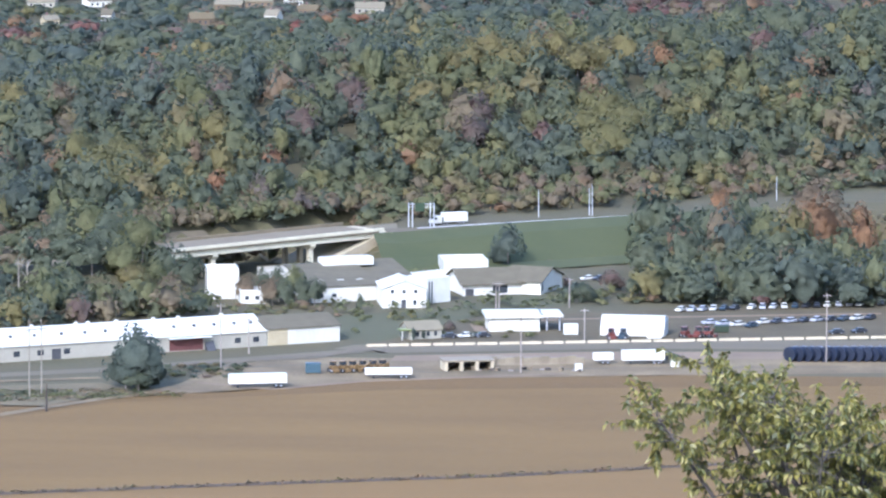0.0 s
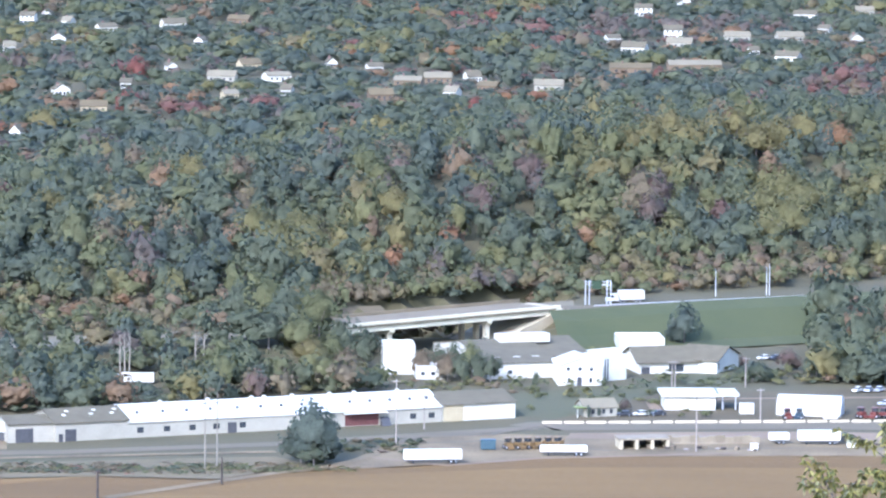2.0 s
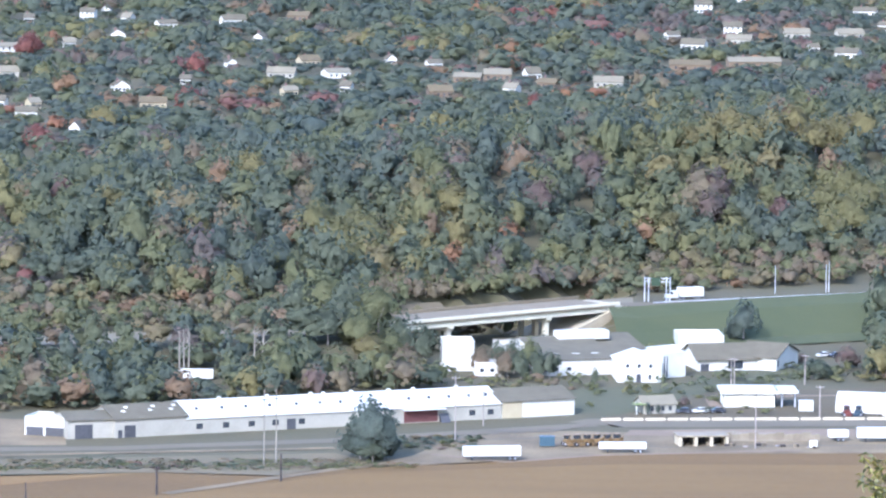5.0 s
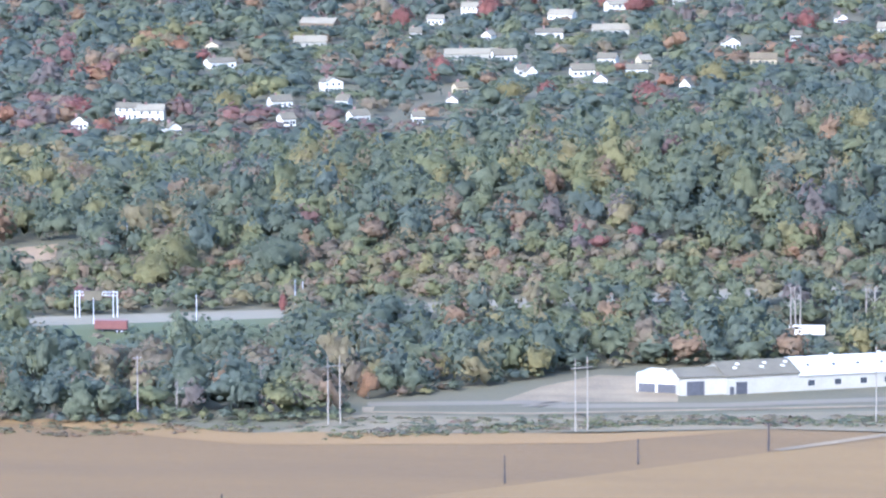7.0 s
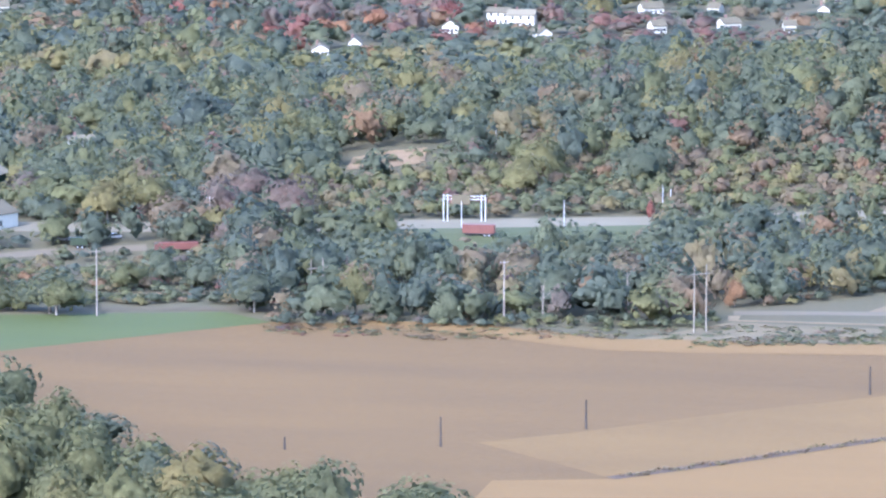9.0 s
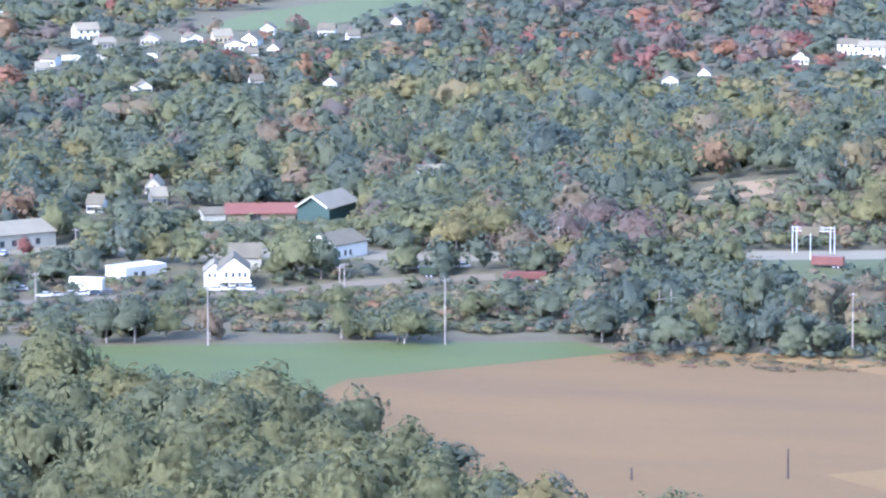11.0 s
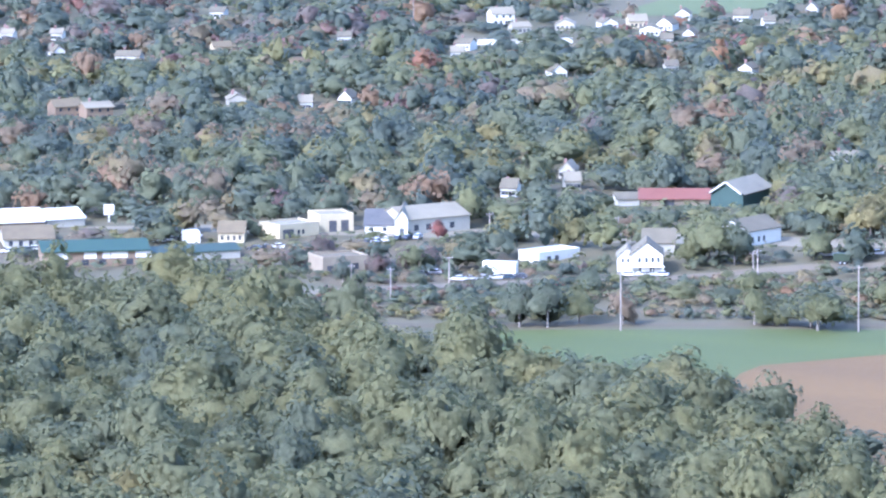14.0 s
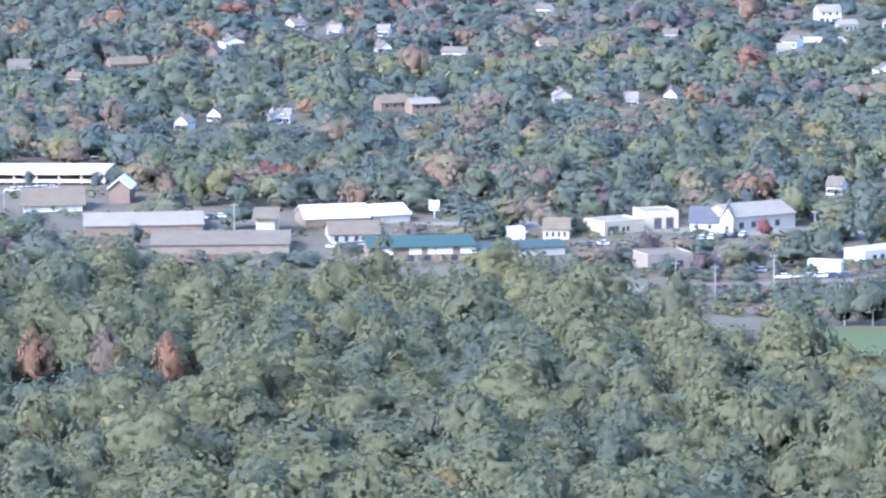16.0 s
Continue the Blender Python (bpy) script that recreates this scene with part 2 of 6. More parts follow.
M_ORANGE = mat("orange_red_steel", [(0.100, 0.034, 0.024), (0.135, 0.050, 0.035)], 0.6, 0.4, 3)
M_PALEPOLE = mat("bleached_timber", [(0.194, 0.175, 0.136), (0.266, 0.238, 0.186)], 0.9, 0.6, 4)
M_DARKPOLE = mat("dark_timber", [(0.035, 0.028, 0.023), (0.065, 0.052, 0.044)], 0.9, 0.6, 4)


# ---------------------------------------------------------------- mesh helpers
def mesh_of(name, bm, material):
    me = bpy.data.meshes.new(name)
    bm.to_mesh(me)
    bm.free()
    me.materials.append(material)
    return me


def part(name, bm, material, parent=None, label=""):
    ob = new(name, mesh_of(name, bm, material))
    ob.parent = parent
    if label:
        tagged(ob, label)
    return ob


def thing(name, m, label, category, group=""):
    ob = new(name)
    ob.matrix_world = m
    return tagged(ob, label, category, group)


def box(bm, x0, x1, y0, y1, z0, z1, bevel=0.0):
    r = bmesh.ops.create_cube(bm, size=1, matrix=Matrix.LocRotScale(((x0 + x1) / 2, (y0 + y1) / 2, (z0 + z1) / 2), None, (x1 - x0, y1 - y0, z1 - z0)))
    if bevel:
        es = list({e for v in r["verts"] for e in v.link_edges})
        bmesh.ops.bevel(bm, geom=es, offset=bevel, segments=1, affect="EDGES")
    return bm


def boxes(*rows, bevel=0.0):
    bm = bmesh.new()
    for r in rows:
        box(bm, *r, bevel=bevel)
    return bm


def tube(bm, a, b, r0, r1, sides=8):
    a, b = Vector(a), Vector(b)
    q = (b - a).to_track_quat("Z", "Y").to_matrix().to_4x4()
    bmesh.ops.create_cone(bm, cap_ends=True, segments=sides, radius1=r0, radius2=r1, depth=(b - a).length, matrix=Matrix.Translation((a + b) / 2) @ q)
    return bm


def prism(bm, profile, x0, x1):
    """A profile in y and z drawn out along x."""
    lo = [bm.verts.new((x0, y, z)) for y, z in profile]
    hi = [bm.verts.new((x1, y, z)) for y, z in profile]
    n = len(profile)
    bm.faces.new(lo[::-1])
    bm.faces.new(hi)
    for k in range(n):
        bm.faces.new((lo[k], lo[(k + 1) % n], hi[(k + 1) % n], hi[k]))
    bmesh.ops.recalc_face_normals(bm, faces=bm.faces)
    return bm


def sheet(name, outline, material, lift, label, category="ground", step=14.0):
    """A flat piece of ground inside an outline, laid on the land."""
    bm = bmesh.new()
    f = bm.faces.new([bm.verts.new((x, y, 0)) for x, y in outline])
    bmesh.ops.triangulate(bm, faces=[f])
    for _ in range(6):
        long = [e for e in bm.edges if e.calc_length() > step * 2.5]
        if not long:
            break
        bmesh.ops.subdivide_edges(bm, edges=long, cuts=1)
        bmesh.ops.triangulate(bm, faces=[f for f in bm.faces if len(f.verts) > 3])
    for v in bm.verts:
        v.co.z = ground_z(v.co.x, v.co.y) + lift
    bmesh.ops.recalc_face_normals(bm, faces=bm.faces)
    if sum(f.normal.z for f in bm.faces) < 0:
        bmesh.ops.reverse_faces(bm, faces=bm.faces)
    return tagged(part(name, bm, material), label, category, kind="structure")


def strip(name, line, width, material, lift, label, height=None, category="road", step=8.0):
    """A road along a line of places."""
    pts = []
    for (x0, y0), (x1, y1) in zip(line, line[1:]):
        n = max(1, int(math.hypot(x1 - x0, y1 - y0) / step))
        pts += [Vector((x0 + (x1 - x0) * k / n, y0 + (y1 - y0) * k / n)) for k in range(n)]
    pts.append(Vector(line[-1]))
    bm = bmesh.new()
    last = None
    for k, p in enumerate(pts):
        t = (pts[min(k + 1, len(pts) - 1)] - pts[max(k - 1, 0)]).normalized()
        side = Vector((-t.y, t.x)) * width / 2
        row = []
        for s in (1, 0, -1):
            q = p + side * s
            z = (height(q.x) if height else ground_z(q.x, q.y)) + lift
            row.append(bm.verts.new((q.x, q.y, z)))
        if last:
            for i in (0, 1):
                bm.faces.new((last[i], last[i + 1], row[i + 1], row[i]))
        last = row
    bmesh.ops.recalc_face_normals(bm, faces=bm.faces)
    if sum(f.normal.z for f in bm.faces) < 0:
        bmesh.ops.reverse_faces(bm, faces=bm.faces)
    return tagged(part(name, bm, material), label, category, kind="structure")


# places kept free of trees: x, y, radius
CLEAR = []
# buildings that no crown may hide: turn to the left, distance, half width, height that shrubs may hide
INSIGHT = []
# lawns and yards: no trees, but shrubs
OPEN = []


def keep_free(x, y, r, front=0.0):
    """Keeps a circle free, and the open ground before it down the valley side."""
    d = math.hypot(x, y)
    n = max(1, int(front / max(r, 4)) + 1)
    for k in range(n):
        s = front * k / n
        (OPEN if k else CLEAR).append((x - x / d * s, y - y / d * s, r))


def keep_line_free(line, r):
    for (x0, y0), (x1, y1) in zip(line, line[1:]):
        n = max(1, int(math.hypot(x1 - x0, y1 - y0) / r))
        for k in range(n + 1):
            CLEAR.append((x0 + (x1 - x0) * k / n, y0 + (y1 - y0) * k / n, r))


# ---------------------------------------------------------------- ground
def build_ground():
    azs = np.concatenate([np.arange(-180, -12, 8), np.arange(-12, 40, 0.5), np.arange(40, 180, 8)])
    rs = np.concatenate([[0.5, 3, 8, 16, 30, 48, 80, 150, 250, 400, 560, 700, 760, 800, 900, 1000, 1150, 1280], np.arange(1320, 2000, 10), np.arange(2000, 3600, 60), [3700, 3900, 4200, 4500, 4800]])
    n, m = len(azs), len(rs)
    A, R = np.meshgrid(np.radians(azs), rs)
    X, Y = -np.sin(A) * R, np.cos(A) * R
    Z = terrain(X, Y)
    co = np.stack([X, Y, Z], -1).reshape(-1, 3)
    faces = []
    for j in range(m - 1):
        for i in range(n):
            k = (i + 1) % n
            faces.append((j * n + i, (j + 1) * n + i, (j + 1) * n + k, j * n + k))
    faces.append(tuple(range(n)))
    me = bpy.data.meshes.new("ground")
    me.from_pydata(co.tolist(), [], faces)
    me.update()
    if me.polygons[0].normal.z < 0:
        me.flip_normals()
    me.materials.append(M_LAND)
    return tagged(new("ground", me), "rough autumn grassland of a wide river valley", "ground", kind="structure")


build_ground()
sheet("crop_field", [(118.0, 1333.5), (61.3, 1336.0), (-12.5, 1326.0), (-86.4, 1290.9), (-79.9, 1298.2), (-101.7, 1276.6), (-133.9, 1279.6), (-192.7, 1262.5),
      (-184.2, 1268.2), (-260.0, 1256.5), (-304.5, 1275.3), (-319.9, 1270.7), (-358.3, 1265.4), (-411.9, 1202.6), (-412.4, 1188.2), (-415.2, 1129.9), (-360, 1040), (-250, 900), (60, 880), (160, 1000), (170, 1300)],
      M_FIELD, 0.05, "ripe brown crop field on the valley floor", "field")
sheet("pale_crop", [(-263.3, 1101.6), (-242.7, 1122.0), (-215.3, 1154.9), (-183.2, 1186.7), (-129.1, 1241.5), (-100.2, 1267.4), (-85.9, 1283.3), (-12.3, 1308.2), (116.7, 1317.4), (107.1, 1206.6), (15.6, 1175.3), (-101.6, 1147.8), (-174.2, 1128.6), (-224.9, 1065.0)],
      M_PALECROP, 0.09, "paler stand of ripe crop", "field")
sheet("stubble_strip", [(106.9, 1205.0), (15.6, 1173.7), (-101.5, 1146.3), (-173.9, 1127.1), (-224.6, 1063.7), (-249.3, 1055.6), (-240, 905), (60, 885), (150, 1000)],
      M_STUBBLE, 0.13, "orange-tan cut stubble beside the standing crop", "field")
EDGE = [(107.0, 1205.8), (15.6, 1174.5), (-50.2, 1159.7), (-101.5, 1147.1), (-174.0, 1127.9), (-202.2, 1091.2), (-224.7, 1064.4)]
sheet("field_headland", [(-336.1, 1274.3), (-308.5, 1274.0), (-288.3, 1265.2), (-267.2, 1257.4), (-248.7, 1261.2), (-213.5, 1261.5), (-176.6, 1267.2), (-134.2, 1278.9), (-174.3, 1251.2), (-210.8, 1245.5), (-244.6, 1240.4), (-263.4, 1239.6), (-284.5, 1248.5), (-305.0, 1259.3), (-334.3, 1267.5)],
      M_STUBBLE, 0.13, "pale cut strip along the field edge", "field")
strip("field_margin", EDGE, 4.0, M_MARGIN, 0.2, "dark weedy margin between the crops", category="field")
sheet("green_field", [(-411.9, 1202.6), (-358.3, 1265.4), (-374.9, 1279.9), (-431.7, 1261.0), (-456.6, 1251.3), (-512.2, 1228.6), (-463.7, 1148.3), (-404.0, 1141.2), (-412.4, 1188.2)],
      M_GREEN, 0.08, "bright green winter crop field", "field")
strip("farm_track", [(-127.5, 1245.2), (-106.8, 1268.5), (-87.4, 1290.6), (-77.0, 1298.5), (-67.6, 1315.3), (-61.2, 1337.2), (-51.3, 1353.9)], 3.6, M_GRAVEL, 0.18, "pale dirt farm track along the field edge")
sheet("yard_gravel", [(-75.5, 1298.7), (-56.6, 1302.8), (-12.5, 1326.0), (61.2, 1335.0), (129.7, 1341.9), (132.8, 1375.6), (49.0, 1373.3), (-12.8, 1365.2), (-46.7, 1366.5), (-55.2, 1347.3), (-71.3, 1306.7)], M_GRAVEL, 0.05, "grey gravel yard with tracks", "yard")
sheet("yard_dirt", [(-14.3, 1358.9), (42.6, 1364.6), (132.0, 1367.0), (133.2, 1379.9), (43.0, 1378.5), (-12.9, 1369.5)], M_DIRT, 0.09, "brown bare earth beside the road", "yard")
sheet("roadside_lot", [(-20.9, 1391.0), (136.1, 1409.8), (142.7, 1479.8), (68.8, 1467.8), (45.4, 1458.6), (10.8, 1449.2), (-6.9, 1413.8)], M_LOT, 0.05, "worn grey-brown parking lot", "yard")
sheet("roadside_lawn", [(-29.0, 1401.9), (-14.7, 1395.6), (-7.0, 1419.5), (7.5, 1446.7), (37.6, 1474.3), (38.6, 1518.8), (2.7, 1467.1), (-30.0, 1448.1)], M_VERGE, 0.04, "dull grass below the plant", "lawn")
bank = [(x, float(highway_y(x)) - o) for x, o in ((-22, 13), (20, 13), (60, 13), (104, 13), (104, 58), (60, 60), (20, 60), (-16, 60))]
sheet("embankment_lawn", bank, M_LAWN, 0.5, "green mown highway embankment", "lawn", 6.0)
sheet("track_gravel", [(-209.7, 1318.2), (-202.0, 1348.3), (-189.7, 1371.3), (-167.5, 1369.4), (-161.9, 1323.7)], M_GRAVEL, 0.05, "pale gravel apron beside the warehouse", "yard")
sheet("brush_strip", [(-260.2, 1257.4), (-184.5, 1270.0), (-134.0, 1280.5), (-101.8, 1278.5), (-80.3, 1305.0), (-90.1, 1318.7), (-197.2, 1291.6), (-240.5, 1294.5)], M_BRUSH, 0.06, "dry weeds between the road and the field", "verge")
strip("rail_track", [(-90.7, 1326.7), (-198.2, 1298.3), (-240.9, 1296.5), (-242.1, 1304.8)], 3.4, M_GRAVEL, 0.16, "single railway line on pale ballast", category="railway")
VALLEY_ROAD = [(-329.3, 1283.7), (-376.6, 1285.8), (-410.0, 1276.6), (-445.6, 1265.2), (-487.8, 1248.5), (-518.2, 1235.1), (-555.9, 1233.4)]
VALLEY_RAIL = [(-341.9, 1296.3), (-384.5, 1312.8), (-418.0, 1301.5), (-453.9, 1288.8), (-497.3, 1272.8), (-528.7, 1260.1), (-568.1, 1260.6)]
strip("valley_road", VALLEY_ROAD, 6, M_LOT, 0.1, "pale narrow road along the green field")
strip("valley_rail", VALLEY_RAIL, 6, M_LOT, 0.12, "railway bank of grey ballast", category="railway")
keep_line_free(VALLEY_ROAD, 6)
keep_line_free(VALLEY_RAIL, 6)
SHOP_ROAD = [(-428.7, 1383.1), (-456.1, 1372.8), (-471.3, 1362.4), (-490.1, 1343.0), (-524.9, 1321.6), (-564.1, 1291.3), (-588.3, 1267.1)]
strip("shop_road", SHOP_ROAD, 8, M_ROAD, 0.14, "grey road past the shops")
keep_line_free(SHOP_ROAD, 7)
sheet("shop_car_park", [(-564.1, 1291.3), (-527.7, 1324.2), (-538.8, 1356.7), (-568.2, 1389.6), (-615.3, 1366.8), (-652.6, 1347.7), (-631.3, 1303.4), (-593.2, 1317.5)], M_LOT, 0.06, "worn car park before the shops", "car park")
sheet("strip_car_park", [(-810.3, 1333.8), (-687.2, 1288.4), (-611.5, 1320.5), (-635.1, 1371.5), (-729.3, 1367.8), (-821.8, 1438.8), (-863.3, 1421.5)], M_LOT, 0.05, "worn car park of the shopping strip", "car park")
sheet("upper_car_park", [(-887.4, 1454.2), (-822.3, 1489.9), (-835.1, 1513.2), (-905.6, 1484.1)], M_LOT, 0.05, "crowded car park above the deck", "car park")
BARE = [(-410.3, 1536.5), (-396.8, 1540.1), (-387.6, 1548.7), (-393.2, 1574.5), (-404.4, 1569.5), (-413.7, 1558.6)]
sheet("bare_bank", BARE, M_BAREBANK, 0.3, "pale bare earth bank on the ridge", "bank", 5.0)
for hx, hy in BARE:
    keep_free(hx, hy, 7, 28)
for n, line in enumerate(([(-55.1, 1345.3), (-34.1, 1353.1), (-3.5, 1338.4), (48.1, 1348.0), (109.2, 1351.7)], [(-67.5, 1320.6), (-44.7, 1307.4), (-21.4, 1321.8), (32.7, 1337.3)], [(-22.4, 1382.2), (-34.4, 1364.7), (-54.1, 1357.8), (-66.6, 1332.7)], [(12.1, 1407.5), (9.1, 1431.5), (35.2, 1442.8), (67.9, 1448.5), (127.4, 1457.3)])):
    strip("wheel_track", line, 1.8 + 0.5 * n, M_DIRT if n % 2 else M_ROAD, 0.12 + 0.012 * n, "worn wheel track across the yard", category="track")
HILL_FIELD = [(-776.4, 2055.8), (-733.5, 2082.2), (-707.5, 2169.5), (-731.9, 2248.2), (-763.3, 2205.9), (-779.5, 2136.1)]
sheet("hill_field", HILL_FIELD, M_HILLGRASS, 0.3, "dull green hillside field", "field")
YARD_ROAD = [(143.9, 1393.3), (49.7, 1392.9), (-20.8, 1382.2), (-22.7, 1378.6), (-91.7, 1340.9), (-148.7, 1320.0), (-200.1, 1311.0), (-191.7, 1320.3), (-243.4, 1310.3)]
strip("main_road", YARD_ROAD[:4], 17, M_ROAD, 0.07, "wide grey asphalt road past the yards")
strip("side_road", YARD_ROAD[3:], 7, M_ROAD, 0.07, "grey service road in front of the long warehouse")
keep_line_free(YARD_ROAD, 14)
HIGHWAY = [(x, float(highway_y(x))) for x in (-900, -600, -420, -360, -300, -200, -96)]
HIGHWAY_EAST = [(x, float(highway_y(x))) for x in (-26, -12, 40, 100, 200, 420)]
strip("highway_west", HIGHWAY, 22, M_HWAY, 0.1, "grey four-lane highway at the foot of the wooded ridge", highway_z)
strip("highway_east", HIGHWAY_EAST, 22, M_HWAY, 0.1, "grey four-lane highway on a grassy embankment", highway_z)
keep_line_free(HIGHWAY, 12)
for back in (14, 26, 40):
    keep_line_free([(x, float(highway_y(x)) - back) for x in (-350, -325, -300)], 11)
WEST_BANK = [(x, float(highway_y(x)) - o) for x, o in ((-372, 13), (-330, 13), (-285, 13), (-285, 46), (-330, 46), (-372, 46))]
sheet("west_bank_lawn", WEST_BANK, M_LAWN, 0.5, "green mown bank below the highway", "lawn", 6.0)
keep_line_free(HIGHWAY_EAST, 12.5)


# ---------------------------------------------------------------- buildings
def wall_openings(parent, front, doors, w, h):
    for k, (x, z, ww, hh) in enumerate(front):
        part("window", boxes((x - ww / 2, x + ww / 2, -0.06, 0.12, z, z + hh)), M_GLASS, parent)
    for x, ww, hh in doors:
        part("door", boxes((x - ww / 2, x + ww / 2, -0.06, 0.12, 0.05, hh)), M_DARK, parent)


def gabled(name, label, category, x, y, yaw, w, d, h, rise, walls=M_WHITE, roof=M_GREYROOF, along=True, windows=(), doors=(), over=0.4, z=None, front=60, group=""):
    """A building with a ridged roof: its front wall runs from its origin along x, its depth along y."""
    z = ground_z(x, y) if z is None else z
    ob = thing(name, pose(x, y, z - 0.1, 0, 0, yaw), label, category, group)
    bm = bmesh.new()
    t = 0.25
    if along:
        prism(bm, [(0, 0), (d, 0), (d, h), (d / 2, h + rise), (0, h)], 0, w)
    else:
        prism(bm, [(0, 0), (w, 0), (w, h), (w / 2, h + rise), (0, h)], 0, d)
        bmesh.ops.transform(bm, matrix=Matrix(((0, 1, 0, 0), (1, 0, 0, 0), (0, 0, 1, 0), (0, 0, 0, 1))), verts=bm.verts)
        bmesh.ops.reverse_faces(bm, faces=bm.faces)
    part("wall", bm, walls, ob)
    span = d if along else w
    k = rise / (span / 2)
    length = w if along else d
    bm = bmesh.new()
    o = over
    prism(bm, [(-o, h - o * k + 0.03), (span / 2, h + rise + 0.03), (span + o, h - o * k + 0.03), (span + o, h - o * k + t), (span / 2, h + rise + t + 0.05), (-o, h - o * k + t)], -o, length + o)
    if not along:
        bmesh.ops.transform(bm, matrix=Matrix(((0, 1, 0, 0), (1, 0, 0, 0), (0, 0, 1, 0), (0, 0, 0, 1))), verts=bm.verts)
        bmesh.ops.reverse_faces(bm, faces=bm.faces)
    part("roof", bm, roof, ob)
    wall_openings(ob, windows, doors, w, h)
    c, s = math.cos(radians(yaw)), math.sin(radians(yaw))
    mx, my = x + c * w / 2, y + s * w / 2
    INSIGHT.append((math.atan2(-mx, my), math.hypot(mx, my), w / 2, 3.0 if my > 1600 else 1.2))
    for u in np.arange(0, w + 1, max(4, min(w, d) / 2)):
        keep_free(x + c * u - s * d / 2, y + s * u + c * d / 2, max(d, 8) * 0.62, front * (0.2 if y > 1600 else 0.6))
    return ob


def flat_roofed(name, label, category, x, y, yaw, w, d, h, walls=M_WHITE, roof=M_GREYROOF, windows=(), doors=(), z=None, front=60, eave=0.0):
    """A box building with a parapet or an eaves slab."""
    z = ground_z(x, y) if z is None else z
    ob = thing(name, pose(x, y, z - 0.1, 0, 0, yaw), label, category)
    part("wall", boxes((0, w, 0, d, 0, h)), walls, ob)
    e = eave
    if e:
        part("roof", boxes((-e, w + e, -e, d + e, h + 0.01, h + 0.9), bevel=0.05), roof, ob)
    else:
        part("roof", boxes((0.3, w - 0.3, 0.3, d - 0.3, h + 0.01, h + 0.12)), roof, ob)
        for a in ((0, w, 0, 0.3), (0, w, d - 0.3, d), (0, 0.3, 0.3, d - 0.3), (w - 0.3, w, 0.3, d - 0.3)):
            part("parapet", boxes((*a, h + 0.005, h + 0.6)), walls, ob)
    wall_openings(ob, windows, doors, w, h)
    c, s = math.cos(radians(yaw)), math.sin(radians(yaw))
    mx, my = x + c * w / 2, y + s * w / 2
    INSIGHT.append((math.atan2(-mx, my), math.hypot(mx, my), w / 2, 3.0 if my > 1600 else 1.2))
    for u in np.arange(0, w + 1, max(4, min(w, d) / 2)):
        keep_free(x + c * u - s * d / 2, y + s * u + c * d / 2, max(d, 8) * 0.62, front * (0.2 if y > 1600 else 0.6))
    return ob


def span(ax, ay, bx, by):
    """Origin, heading and length of a front wall from its two ends."""
    return ax, ay, math.degrees(math.atan2(by - ay, bx - ax)), math.hypot(bx - ax, by - ay)


# ---------------------------------------------------------------- the long warehouse by the service road
W5 = M_LIGHTWALL
# the two door panels are dark shade painted on where the shed stands open
open_shed = flat_roofed("open_shed", "white-roofed shed with dark panels for the shade of open bays", "shed", *span(-175.3, 1341.6, -163.7, 1338.8), 10, 4.6, M_WHITE, M_WHITEROOF, doors=((2.9, 4.8, 2.5), (8.6, 5.2, 2.5)))
gabled("garage_building", "pale metal garage with a grey roof and white roller door", "garage", *span(-162.8, 1334.7, -150.9, 1339.2), 15, 5.0, 1.4, W5, M_GREYROOF, doors=((4.4, 4.9, 3.9),))
grey_wing = gabled("grey_roofed_warehouse", "pale metal warehouse wing with a grey roof and roof lights", "warehouse", *span(-150.6, 1338.2, -131.9, 1347.7), 19, 5.0, 2.6, W5, M_GREYROOF, doors=((4.4, 3.2, 3.4), (1.6, 1.2, 2.2)))
for u in (3.6, 5.2, 11.4, 13.0, 17.4, 19.0):
    # panes lie in the slope of the roof, 2.6 up over half of 19
    v = 4.2 if u in (3.6, 11.4, 17.4) else 6.6
    zc = 5.0 + v * 2.6 / 9.5
    part("roof_light", boxes((u, u + 1.0, v, v + 1.7, zc + 0.06, zc + 0.6), bevel=0.03), M_WHITEROOF, grey_wing, "white plastic roof light")
wx, wy, wyaw, wlen = span(-131.9, 1347.7, -48.7, 1387.5)
long_house = gabled("long_warehouse", "long low white metal warehouse with small square windows", "warehouse", wx, wy, wyaw, wlen, 21, 4.3, 3.3, W5, M_WHITEROOF,
    windows=[(wlen * u, 1.4, 1.8, 1.5) for u in (0.037, 0.12, 0.2, 0.275, 0.358, 0.62, 0.905, 0.965)], doors=((wlen * 0.325, 2.6, 3.0),))
for u in (0.045, 0.125, 0.2, 0.275, 0.36, 0.435, 0.5, 0.565, 0.72, 0.785, 0.85, 0.915, 0.97):
    part("roof_vent", boxes((wlen * u - 0.35, wlen * u + 0.35, 4.4, 5.1, 5.5, 6.7), bevel=0.05), M_DARK, long_house, "small dark roof vent")
for u in (0.14, 0.29, 0.43, 0.47, 0.56, 0.68, 0.76, 0.9):
    part("ridge_vent", boxes((wlen * u - 0.5, wlen * u + 0.5, 10, 11, 7.5, 8.4), bevel=0.1), M_WHITE, long_house)
bay = wlen * 0.76
part("loading_bay", boxes((bay - 7, bay + 3, -0.05, 0.2, 0.3, 3.7)), M_MAROON, long_house, "dark red recessed loading bay")
part("bay_canopy", boxes((bay - 7.5, bay + 5, -2.0, -0.06, 3.75, 4.0)), M_WHITE, long_house)
part("loading_stair", prism(bmesh.new(), [(-2.4, 0.1), (-0.3, 0.1), (-0.3, 2.4)], bay + 3.4, bay + 6), M_DARK, long_house)
